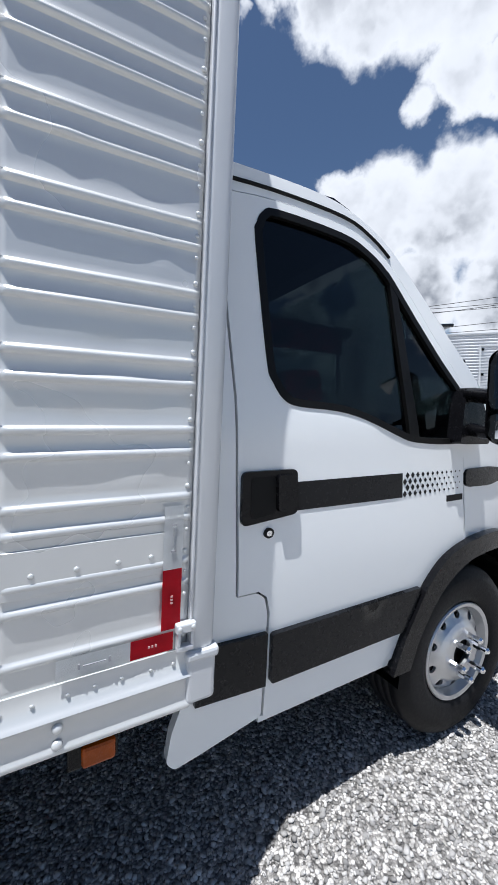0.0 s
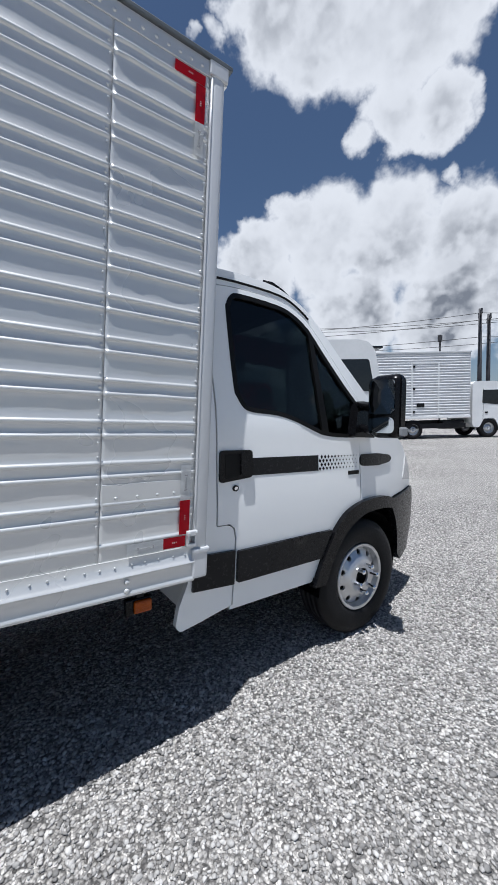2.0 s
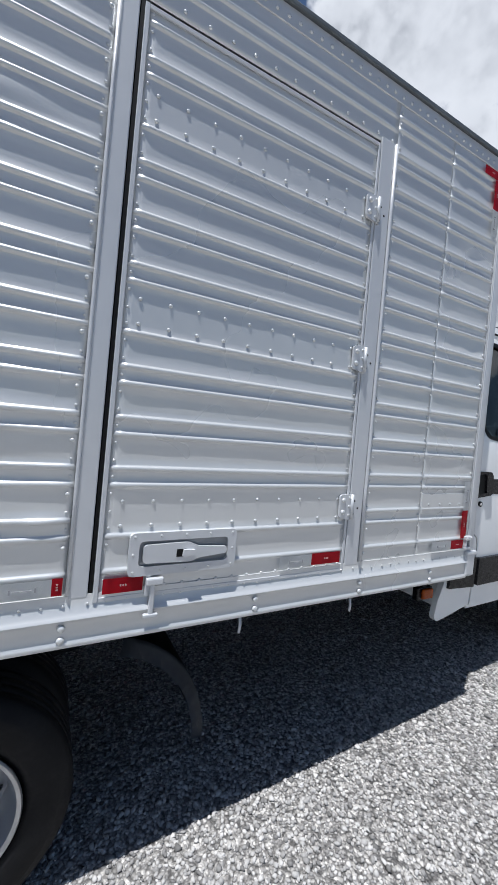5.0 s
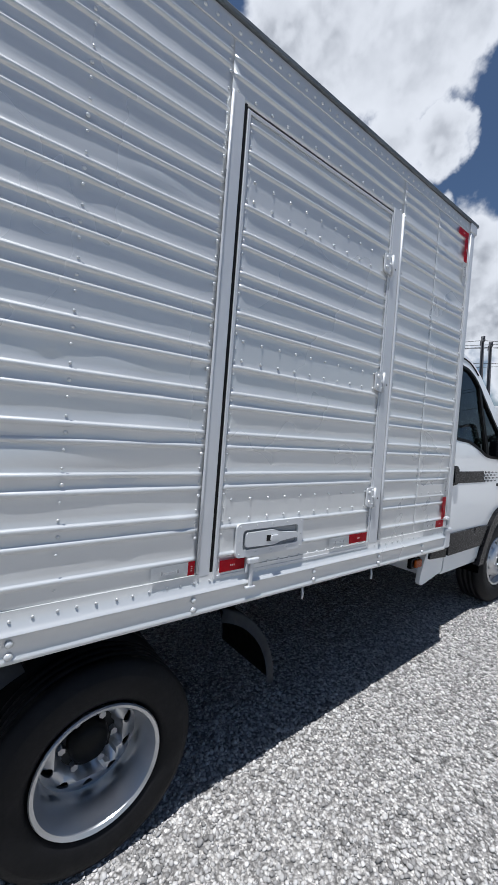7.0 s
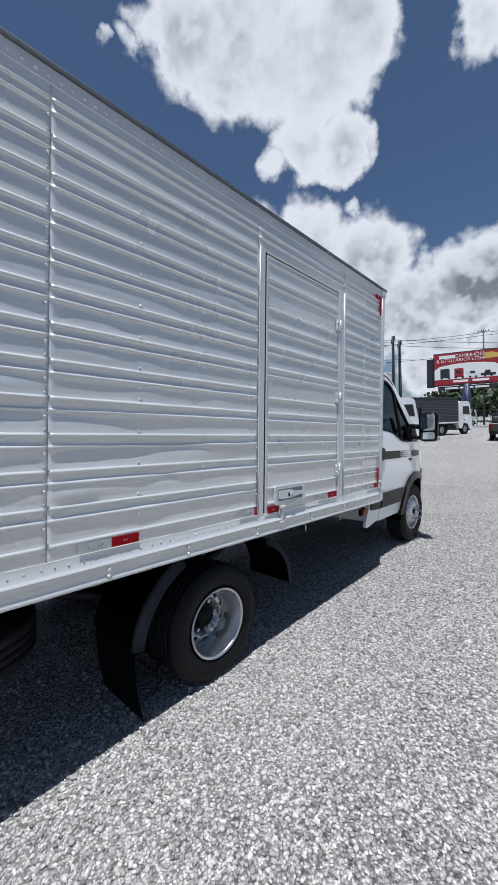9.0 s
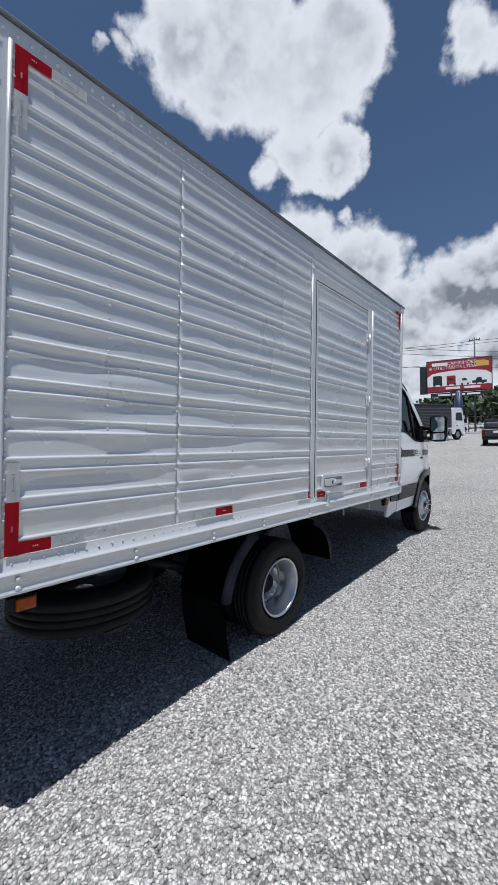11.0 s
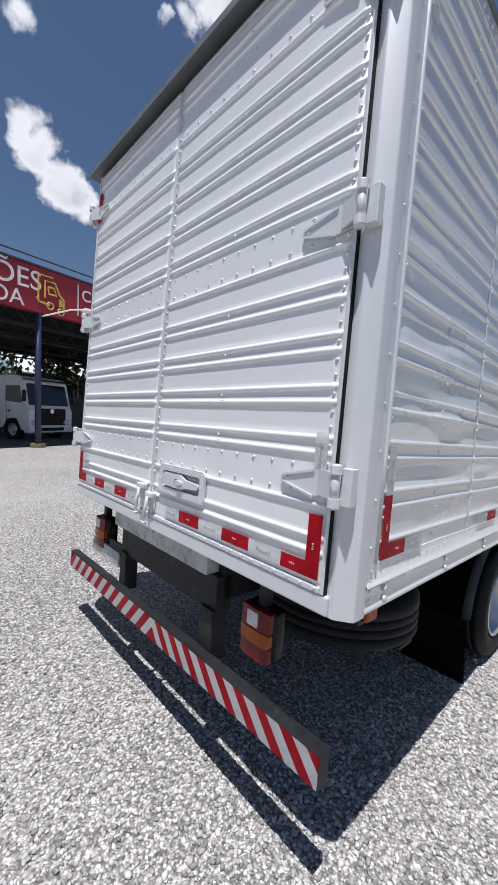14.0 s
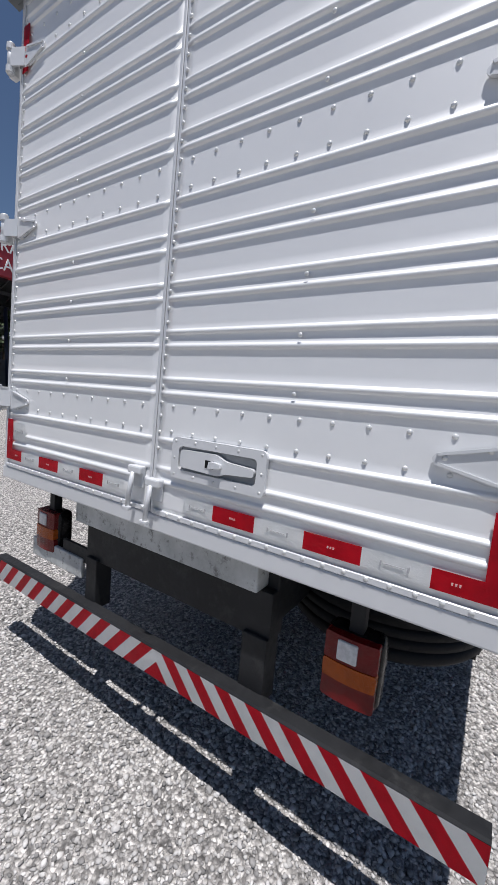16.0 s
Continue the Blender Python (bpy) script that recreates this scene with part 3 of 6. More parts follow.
def cargo_box():
    wall_thick = 0.035
    # Core walls behind the sheets, roof and floor.
    part("cargo_floor", box((REAR + 0.07, SIDE + 0.01, 0.80), (FRONT, FAR - 0.01, 0.90)), CHASSIS, truck)
    bm = box((-1.50, SIDE + 0.006, 2.70), (-0.50, SIDE + wall_thick, 2.925))
    for x0, x1 in ((REAR + 0.10, -1.50), (-0.50, FRONT - 0.01)):
        add_box(bm, (x0, SIDE + 0.006, 0.90), (x1, SIDE + wall_thick, 2.925))
    part("side_frame", bm, SILVER_POST, truck)
    # Sheets of the visible side.
    for u0, u1, cols in ((-3.625, -2.822, (-3.612, -3.214, -2.834)), (-2.820, -1.548, (-2.41, -2.01, -1.562)), (-0.430, -0.086, (-0.417, -0.097)), (-0.084, 0.290, (0.279,))):
        near = u0 > -1
        ob = part("side_sheet", corrugated(side_place, u0, u1, 0.945, 2.885, ALL_RIDGES, 1.0, 0.013 if near else 0.02), SILVER, truck, "dented silver corrugated aluminium sheet", True)
        spots = [(x + 0.002 * math.sin(z * 40), SIDE - 0.001 - (0.0085 if i % 3 == 1 else 0.0), z) for x in cols for i, z in enumerate(COLUMN)]
        big = [p for i, p in enumerate(spots) if i % 3 == 0]
        small = [p for i, p in enumerate(spots) if i % 3]
        rivets(ob, big, RIVET, singly=True)
        rivets(ob, small, SMALL_RIVET, singly=near)
    # A patch let in low on the front sheet.
    ob = part("patch_plate", box((-0.080, SIDE - 0.0042, 1.142), (0.25, SIDE + 0.002, 1.236), 0.001, 1), SILVER, truck)
    rivets(ob, [(x, SIDE - 0.004, 1.184) for x in (-0.03, 0.05, 0.13, 0.2)], RIVET)
    # Bottom rail: rivet strip, rounded ridge and deep channel.
    bm = bmesh.new()
    prof = [(0.952, 0.000), (0.951, 0.004), (0.900, 0.005), (0.894, 0.012), (0.886, 0.016), (0.880, 0.012), (0.875, 0.007), (0.828, 0.007), (0.820, 0.012), (0.812, 0.014), (0.806, 0.010), (0.805, -0.05)]
    xs = span(REAR + 0.098, 0.30, 0.12)
    rows = [[bm.verts.new((x, SIDE - d - 0.0012 * noise.noise((x * 4, z * 9, 0)), z + 0.0015 * noise.noise((x * 2.3, 5, 0)))) for x in xs] for z, d in prof]
    for a, b in zip(rows, rows[1:]):
        for i in range(len(xs) - 1):
            bm.faces.new((a[i], a[i + 1], b[i + 1], b[i]))
    bmesh.ops.recalc_face_normals(bm, faces=bm.faces)
    rail = smooth_by_angle(part("bottom_rail", bm, SILVER, truck, "silver painted side rail with bolts"), 50)
    rivets(rail, [(x + 0.004 * math.sin(x * 37), SIDE - 0.005, 0.924 + 0.002 * math.sin(x * 90)) for x in span(-3.58, 0.26, 0.0565)], SMALL_RIVET)
    for x in (-3.56, -3.06, -2.56, -2.11, -1.55, -0.93, -0.43, 0.02):
        rivets(rail, [(x, SIDE - 0.010, 0.862 if x != -2.56 else 0.858), (x, SIDE - 0.012, 0.829)], BOLT)
    # Top rail with rivets, roof sheet edge above it.
    rail = part("top_rail", box((REAR + 0.01, SIDE - 0.004, 2.878), (FRONT + 0.01, SIDE + 0.03, 2.943), 0.002, 1), SILVER, truck)
    rivets(rail, [(x, SIDE - 0.004, 2.905) for x in span(-3.70, 0.30, 0.048)], HEAD_RIVET)
    part("roof_edge", box((REAR + 0.01, SIDE - 0.016, 2.943), (FRONT + 0.03, SIDE + 0.05, 2.963), 0.005), ROOF_SHEET, truck, "dark grey weathered roof edge")
    part("far_roof_edge", box((REAR + 0.01, FAR - 0.05, 2.943), (FRONT + 0.03, FAR + 0.016, 2.963), 0.005), ROOF_SHEET, truck)
    bm = bmesh.new()
    rows = [[bm.verts.new((x, SIDE + 0.01 + (FAR - SIDE - 0.02) * k / 10, 2.957 + 0.03 * (1 - (k / 5 - 1) ** 2))) for x in span(REAR + 0.01, FRONT + 0.02, 0.5)] for k in range(11)]
    for a, b in zip(rows, rows[1:]):
        for i in range(len(a) - 1):
            bm.faces.new((a[i], a[i + 1], b[i + 1], b[i]))
    bmesh.ops.solidify(bm, geom=bm.faces[:], thickness=0.012)
    bmesh.ops.recalc_face_normals(bm, faces=bm.faces)
    part("roof", bm, ROOF_SHEET, truck, smooth=True)
    # Far side, front wall.
    part("far_side_sheet", corrugated(lambda u, z, d: (u, FAR + d, z), REAR + 0.15, 0.30, 0.80, 2.935, ALL_RIDGES, 0.6, 0.3), SILVER, truck, smooth=True)
    part("far_wall", box((REAR + 0.05, FAR - 0.04, 0.80), (FRONT - 0.01, FAR - 0.006, 2.935)), SILVER_POST, truck)
    part("front_wall", box((FRONT - 0.03, SIDE + 0.02, 0.80), (FRONT, FAR - 0.02, 2.94), 0.004), SILVER_POST, truck)
    # Front corner post: a rounded channel with an end cap at the foot.
    for y0, y1 in ((SIDE - 0.010, SIDE + 0.075), (FAR - 0.075, FAR + 0.010)):
        part("front_post", box((0.291, y0, 0.93), (0.362, y1, 2.94), 0.022, 4), SILVER_POST, truck, "smooth silver corner post", True)
        part("post_cap", box((0.290, y0 - 0.006, 0.812), (0.364, y1, 0.940), 0.012, 3), SILVER_POST, truck)
        part("post_lip", box((0.286, y0 - 0.010, 0.918), (0.370, y1, 0.943), 0.008, 2), SILVER_POST, truck)
        part("post_top_cap", box((0.283, y0 - 0.004, 2.885), (0.372, y1, 2.947), 0.006, 2), SILVER_POST, truck)
    part("post_bead", tube([(0.297, SIDE - 0.008, z) for z in span(0.96, 2.875, 0.2)], 0.0045), SILVER_POST, truck, smooth=True)
    # Tie-down bracket at the front corner.
    bm = box((0.262, SIDE - 0.022, 0.955), (0.302, SIDE - 0.004, 0.968), 0.003)
    add_box(bm, (0.262, SIDE - 0.022, 0.968), (0.270, SIDE - 0.004, 1.000), 0.002)
    add_box(bm, (0.294, SIDE - 0.022, 0.968), (0.302, SIDE - 0.004, 1.000), 0.002)
    add_box(bm, (0.258, SIDE - 0.026, 1.000), (0.306, SIDE - 0.004, 1.022), 0.004)
    bracket = part("tie_bracket", bm, SILVER_POST, truck)
    rivets(bracket, [(0.266, SIDE - 0.026, 1.012), (0.298, SIDE - 0.026, 1.012)], RIVET)


def tape(parent, place, u0, z0, u1, z1, mat, turn=None):
    """A strip of reflective tape laid over the sheet, with a small printed mark."""
    n = max(1, int(max(abs(u1 - u0), abs(z1 - z0)) / 0.02))
    bm = bmesh.new()
    lift = 0.0032
    us, zs = [u0 + (u1 - u0) * i / n for i in range(n + 1)], [z0 + (z1 - z0) * i / n for i in range(n + 1)]
    g = [[bm.verts.new(place(u, z, lift + 0.0004 * noise.noise((u * 60, z * 60, 3)))) for u in us] for z in zs]
    for a, b in zip(g, g[1:]):
        for i in range(n):
            bm.faces.new((a[i], a[i + 1], b[i + 1], b[i]))
    bmesh.ops.solidify(bm, geom=bm.faces[:], thickness=0.0012)
    bmesh.ops.recalc_face_normals(bm, faces=bm.faces)
    ob = part("red_tape" if mat is RED_TAPE else "white_tape", bm, mat, parent)
    cu, cz = (u0 + u1) / 2, (z0 + z1) / 2
    flat = abs(u1 - u0) > abs(z1 - z0)
    marks = [((k - 1) * 0.0075, 0.0019, 0.0027) for k in range(3)] if mat is RED_TAPE else [(0.0, 0.022, 0.0009), (0.03, 0.002, 0.006), (-0.03, 0.002, 0.006)]
    for s, hw, hh in marks:
        a, b, du, dz = (cu + s, cz, hw, hh) if flat else (cu, cz + s, hh, hw)
        m = bmesh.new()
        q = [m.verts.new(place(a + x * du, b + y * dz, lift + h)) for h in (0.0012, 0.0030) for x, y in ((-1, -1), (1, -1), (1, 1), (-1, 1))]
        for f in ((0, 1, 2, 3), (7, 6, 5, 4), (0, 4, 5, 1), (1, 5, 6, 2), (2, 6, 7, 3), (3, 7, 4, 0)):
            m.faces.new([q[i] for i in f])
        bmesh.ops.recalc_face_normals(m, faces=m.faces)
        part("print_bar", m, PALE_INK if mat is RED_TAPE else DARK_INK, ob)
    return ob


def over(place, h):
    return lambda u, z, d: place(u, z, d + h)


def side_tapes():
    hi = over(side_place, 0.0062)
    for u0, z0, u1, z1, m in (
        (0.226, 1.010, 0.270, 1.150, RED_TAPE), (0.226, 1.150, 0.270, 1.295, WHITE_TAPE), (0.16, 0.961, 0.255, 1.004, RED_TAPE), (0.015, 0.959, 0.16, 1.004, WHITE_TAPE),
        (0.226, 2.672, 0.268, 2.820, RED_TAPE), (0.226, 2.54, 0.266, 2.672, WHITE_TAPE), (0.134, 2.822, 0.266, 2.864, RED_TAPE),
        (-2.549, 0.957, -2.410, 1.001, RED_TAPE), (-2.70, 0.957, -2.549, 1.001, WHITE_TAPE), (-1.583, 0.957, -1.556, 1.006, RED_TAPE), (-1.72, 0.957, -1.583, 1.004, WHITE_TAPE),
        (-3.609, 0.955, -3.562, 1.153, RED_TAPE), (-3.562, 0.955, -3.445, 1.002, RED_TAPE), (-3.607, 1.153, -3.562, 1.30, WHITE_TAPE), (-3.445, 0.956, -3.31, 1.002, WHITE_TAPE),
        (-3.612, 2.700, -3.566, 2.828, RED_TAPE), (-3.612, 2.828, -3.482, 2.872, RED_TAPE), (-3.482, 2.828, -3.34, 2.870, WHITE_TAPE), (-3.612, 2.57, -3.566, 2.700, WHITE_TAPE),
    ):
        tape(truck, hi, u0, z0, u1, z1, m)


def hinge_side(door, z):
    """Strap hinge of the side door: two leaves and a knuckle."""
    x = -0.516
    plate = rounded([(x - 0.062, z - 0.046), (x - 0.004, z - 0.056), (x - 0.004, z + 0.050), (x - 0.062, z + 0.046)], 0.012)
    leaf = part("hinge", sheet(plate, [], lambda u, v, d: side_place(u, v, 0.013 - d), 0.009, 0.03), SILVER_POST, door, "painted hinge with bolts")
    part("hinge_leaf", box((x - 0.006, SIDE - 0.012, z - 0.058), (x + 0.012, SIDE - 0.004, z - 0.030), 0.003), SILVER_POST, leaf)
    part("knuckle", cyl((x, SIDE - 0.014, z - 0.052), (x, SIDE - 0.014, z + 0.048), 0.007, 10), SILVER_POST, leaf, smooth=True)
    rivets(leaf, [(x - 0.044, SIDE - 0.013, z + b) for b in (-0.024, 0.024)], BOLT)
    rivets(leaf, [(x - 0.014, SIDE - 0.013, z + b) for b in (-0.036, 0.0, 0.034)], RIVET)
    for a, b in ((0.020, 0.020), (0.040, -0.010), (0.016, -0.034)):
        part("bolt_hole", cyl((x + a, SIDE - 0.0056, z + b), (x + a, SIDE - 0.0030, z + b), 0.0045, 8), SEAL, leaf)


def side_door():
    u0, u1, z0, z1 = -1.474, -0.524, 0.922, 2.668
    ridges = [z for p in ridge_sets for z in p if z not in (LOWER[0] + PAIR, LOWER[4] + PAIR, LOWER[8] + PAIR)] + [1.010]
    door = part("side_door", corrugated(side_place, u0 + 0.012, u1 - 0.008, z0 + 0.012, z1 - 0.012, ridges, 0.8), SILVER, truck, "closed silver corrugated side door", True)
    part("door_core", box((u0 + 0.004, SIDE + 0.006, z0 + 0.004), (u1 - 0.004, SIDE + 0.036, z1 - 0.004)), SILVER_POST, door)
    for lo, hi in (((u0, SIDE - 0.007, z0), (u0 + 0.014, SIDE + 0.03, z1)), ((u1 - 0.012, SIDE - 0.005, z0), (u1, SIDE + 0.03, z1)), ((u0 + 0.014, SIDE - 0.006, z0), (u1 - 0.012, SIDE + 0.03, z0 + 0.014)), ((u0 + 0.014, SIDE - 0.006, z1 - 0.014), (u1 - 0.012, SIDE + 0.03, z1))):
        part("door_edge", box(lo, hi, 0.002, 1), SILVER_POST, door)
    spots = []
    for zz in (LOWER[0], LOWER[4], LOWER[8]):
        for x in span(u0 + 0.06, u1 - 0.06, 0.092):
            spots.append((x, SIDE - 0.001, zz + 0.028))
            spots.append((x, SIDE - 0.001, zz + 0.102))
    spots += [(x, SIDE - 0.001, 0.952) for x in span(u0 + 0.03, u1 - 0.03, 0.061)]
    rivets(door, spots, RIVET)
    rivets(door, [(x, SIDE - 0.001, z) for x in (u0 + 0.026, u1 - 0.022) for z in COLUMN if z0 < z < z1], SMALL_RIVET)
    # Posts at both sides of the door, header over it, dark shut line.
    for x0, x1 in ((-0.520, -0.448), (-1.540, -1.488)):
        part("door_post", box((x0, SIDE - 0.005, 0.94), (x1, SIDE + 0.03, 2.70), 0.004, 2), SILVER_POST, truck, "flat silver door post")
    part("post_bead", tube([(-0.440, SIDE - 0.006, z) for z in span(0.955, 2.695, 0.3)], 0.0075), SILVER_POST, truck, smooth=True)
    part("post_bead", tube([(-1.542, SIDE - 0.004, z) for z in span(0.955, 2.695, 0.3)], 0.006), SILVER_POST, truck, smooth=True)
    part("shut_line", box((-1.4850, SIDE - 0.002, 0.922), (-1.4755, SIDE + 0.04, 2.683)), SEAL, truck)
    part("shut_line", box((-1.48, SIDE + 0.006, 2.667), (-0.52, SIDE + 0.04, 2.682)), SEAL, truck)
    hdr = part("door_header", corrugated(side_place, -1.546, -0.432, 2.683, 2.885, [LOWER[11] - 0.014, LOWER[11] + PAIR - 0.006], 0.7), SILVER, truck, smooth=True)
    rivets(hdr, [(x, SIDE - 0.002, 2.707) for x in span(-1.52, -0.46, 0.0805)], RIVET)
    for z in (2.397, 1.787, 1.187):
        hinge_side(door, z)
    # Recessed paddle handle.
    handle_plate(door, over(side_place, 0.002), -1.385, -1.030, 0.990, 1.122)
    # Drop latch on the rail below.
    lt = part("latch", box((-1.328, SIDE - 0.014, 0.925), (-1.31, SIDE - 0.004, 1.0), 0.004), SILVER_POST, truck, "painted swing latch hanging on the rail")
    part("latch_bar", box((-1.314, SIDE - 0.026, 0.87), (-1.298, SIDE - 0.014, 0.965), 0.004), SILVER_POST, lt)
    part("latch_foot", box((-1.329, SIDE - 0.028, 0.862), (-1.284, SIDE - 0.012, 0.874), 0.003), SILVER_POST, lt)
    part("latch_pivot", box((-1.328, SIDE - 0.03, 0.962), (-1.274, SIDE - 0.012, 0.984), 0.005), SILVER_POST, lt)
    rivets(lt, [(-1.318, SIDE - 0.014, 0.99), (-1.32, SIDE - 0.014, 0.99)], SMALL_RIVET)
    hi = over(side_place, 0.0062)
    for a0, b0, a1, b1, m in ((-0.694, 0.962, -0.552, 1.006, RED_TAPE), (-0.84, 0.962, -0.694, 1.004, WHITE_TAPE), (-1.450, 0.945, -1.334, 0.990, RED_TAPE)):
        tape(door, hi, a0, b0, a1, b1, m)
    # Drain hooks under the rail.
    for x in (-0.45, -0.97):
        part("drain_hook", tube([(x, SIDE + 0.02, 0.80), (x, SIDE + 0.012, 0.765), (x - 0.004, SIDE + 0.012, 0.74)], 0.006, 6), SILVER_POST, truck, smooth=True)


def handle_plate(door, place, u0, u1, z0, z1, flip=1):
    """A bolted plate with a sunken pan and a paddle handle."""
    hole = rounded([(u0 + 0.03, z0 + 0.028), (u1 - 0.03, z0 + 0.028), (u1 - 0.03, z1 - 0.026), (u0 + 0.03, z1 - 0.026)], 0.016)
    pl = part("handle_plate", sheet(rounded([(u0, z0), (u1, z0), (u1, z1), (u0, z1)], 0.02), [hole], lambda u, z, d: place(u, z, 0.015 - d), 0.012, 0.05), SILVER_POST, door, "sunken paddle handle in a bolted plate")
    part("handle_pan", sheet(hole, [], lambda u, z, d: place(u, z, 0.003 - d), 0.004, 0.06), GREY_PAN, pl)
    w, h = u1 - u0, z1 - z0
    U = (lambda s: u0 + s * w) if flip > 0 else (lambda s: u1 - s * w)
    pad = rounded([(U(0.12), z0 + 0.30 * h), (U(0.55), z0 + 0.26 * h), (U(0.62), z0 + 0.34 * h), (U(0.9), z0 + 0.40 * h), (U(0.9), z0 + 0.57 * h), (U(0.62), z0 + 0.62 * h), (U(0.52), z0 + 0.74 * h), (U(0.12), z0 + 0.72 * h)], 0.012)
    pd = part("paddle", sheet(pad, [], lambda u, z, d: place(u, z, 0.020 - d), 0.012, 0.03), SILVER_POST, pl)
    part("keyway", sheet([(U(0.41), z0 + 0.40 * h), (U(0.50), z0 + 0.40 * h), (U(0.50), z0 + 0.58 * h), (U(0.41), z0 + 0.58 * h)], [], lambda u, z, d: place(u, z, 0.0215 - d), 0.003, 0.02), SEAL, pd)
    part("thumb_turn", sheet(rounded([(U(0.46), z0 + 0.41 * h), (U(0.59), z0 + 0.45 * h), (U(0.58), z0 + 0.56 * h), (U(0.47), z0 + 0.58 * h)], 0.004), [], lambda u, z, d: place(u, z, 0.032 - d), 0.012, 0.02), SILVER_POST, pd)
    q = [place(u, z, 0.015) for u in span(u0 + 0.015, u1 - 0.015, 0.085) for z in (z0 + 0.013, z1 - 0.012)] + [place(u, z0 + 0.5 * h, 0.015) for u in (u0 + 0.013, u1 - 0.013)]
    turn = Matrix() if abs(place(0, 0, 1)[1] - place(0, 0, 0)[1]) > 0.5 else TURN_REAR
    rivets(pl, q, SMALL_RIVET, turn)
    return pl


# Grey lowered to put the recess's deep shade into the pan colour.
GREY_PAN = material("shaded_pan", (0.26, 0.27, 0.28), rough=0.5, vary=0.1)


def rear_end():
    y0, y1, ym = 0.915, 2.955, 1.955
    pr, pp = 0.152, 0.046
    low = [1.116 + pr * k for k in range(12)]
    single = (0, 5, 10)
    ridges = [0.975, 1.020] + [z for k, z in enumerate(low) for z in ((z,) if k in single else (z, z + pp)) if z < 2.9]
    for nm, u0, u1 in (("rear_door", y0, ym), ("rear_door", ym + 0.004, y1)):
        d = part(nm, corrugated(rear_place, u0 + 0.012, u1 - 0.012, 0.878, 2.885, ridges, 0.35), DOOR_SILVER, truck, "closed white-silver corrugated rear door leaf", True)
        part("door_core", box((REAR + 0.006, u0 + 0.002, 0.866), (REAR + 0.05, u1 - 0.002, 2.895)), SILVER_POST, d)
        for lo, hi in (((REAR - (0.006 if u0 < 1 else 0.001), u0, 0.862), (REAR + 0.03, u0 + 0.013, 2.90)), ((REAR - (0.001 if u0 < 1 else 0.006), u1 - 0.013, 0.862), (REAR + 0.03, u1, 2.90)), ((REAR - 0.007, u0 + 0.014, 0.862), (REAR + 0.03, u1 - 0.014, 0.880)), ((REAR - 0.006, u0 + 0.014, 2.885), (REAR + 0.03, u1 - 0.014, 2.90))):
            part("door_edge", box(lo, hi, 0.002, 1), SILVER_POST, d)
        spots = [(REAR - 0.001, y, z + dz) for k in single for z in (low[k],) for dz in (0.030, 0.112) for y in span(u0 + 0.07, u1 - 0.07, 0.094)]
        spots += [(REAR - 0.007, y, 0.873) for y in span(u0 + 0.03, u1 - 0.03, 0.056)]
        rivets(d, spots, RIVET, TURN_REAR)
        col = [z + q for z in low[:12] for q in (-0.03, 0.024, 0.078) if z + q < 2.865]
        rivets(d, [(REAR - 0.001, y, z) for y in ((u0 + 0.028, u1 - 0.016) if u0 < 1 else (u1 - 0.028,)) for z in col], RIVET, TURN_REAR, singly=nm == "rear_door" and u0 < 1)
        rivets(d, [(REAR - 0.009, (u0 + u1) / 2 + 0.02, z + 0.025) for k, z in enumerate(low) if k not in single and z < 2.85], RIVET, TURN_REAR)
        hi = over(rear_place, 0.0062)
        if u0 < 1:
            right = d
            handle_plate(d, over(rear_place, 0.002), 1.510, 1.86, 1.005, 1.135, -1)
            tapes = [(0.935, 0.899, 0.985, 1.088, RED_TAPE), (0.985, 0.899, 1.082, 0.945, RED_TAPE), (0.94, 1.20, 0.985, 1.33, WHITE_TAPE), (0.935, 2.69, 0.983, 2.85, RED_TAPE)]
            y = 1.082
            for m, wd in ((WHITE_TAPE, 0.152), (RED_TAPE, 0.150), (WHITE_TAPE, 0.151), (RED_TAPE, 0.147), (WHITE_TAPE, 0.12)):
                tapes.append((y, 0.900, y + wd, 0.947, m))
                y += wd
        else:
            left = d
            tapes = [(2.885, 0.902, 2.935, 1.09, RED_TAPE), (2.80, 0.902, 2.885, 0.950, RED_TAPE), (2.887, 2.60, 2.935, 2.79, RED_TAPE), (2.775, 1.000, 2.878, 1.078, WHITE_TAPE)]
            y = 2.80
            for m, wd in ((WHITE_TAPE, 0.148), (RED_TAPE, 0.147), (WHITE_TAPE, 0.150), (RED_TAPE, 0.147), (WHITE_TAPE, 0.125)):
                tapes.append((y - wd, 0.902, y, 0.950, m))
                y -= wd
        for a0, b0, a1, b1, m in tapes:
            tape(d, hi, a0, b0, a1, b1, m)
    # Corner posts: rear face, side face with bolts, rounded edge.
    for side in (0, 1):
        f = (lambda y: y) if side == 0 else (lambda y: SIDE + FAR - y)
        bm = bmesh.new()
        ring = rounded([(REAR + 0.010, f(0.9115)), (REAR + 0.010, f(0.884)), (REAR + 0.045, f(SIDE - 0.012)), (REAR + 0.10, f(SIDE - 0.012)), (REAR + 0.10, f(0.9115))], [0.002, 0.005, 0.005, 0.002, 0.002], 3)
        lo = [bm.verts.new((x, y, 0.800)) for x, y in ring]
        hi = [bm.verts.new((x, y, 2.94)) for x, y in ring]
        for i in range(len(ring)):
            bm.faces.new((lo[i - 1], lo[i], hi[i], hi[i - 1]))
        bm.faces.new(lo)
        bm.faces.new(hi[::-1])
        bmesh.ops.recalc_face_normals(bm, faces=bm.faces)
        post = smooth_by_angle(part("rear_post", bm, SILVER_POST, truck, "smooth silver rear corner post"), 25)
        ya, yb = sorted((f(SIDE - 0.006), f(SIDE + 0.03)))
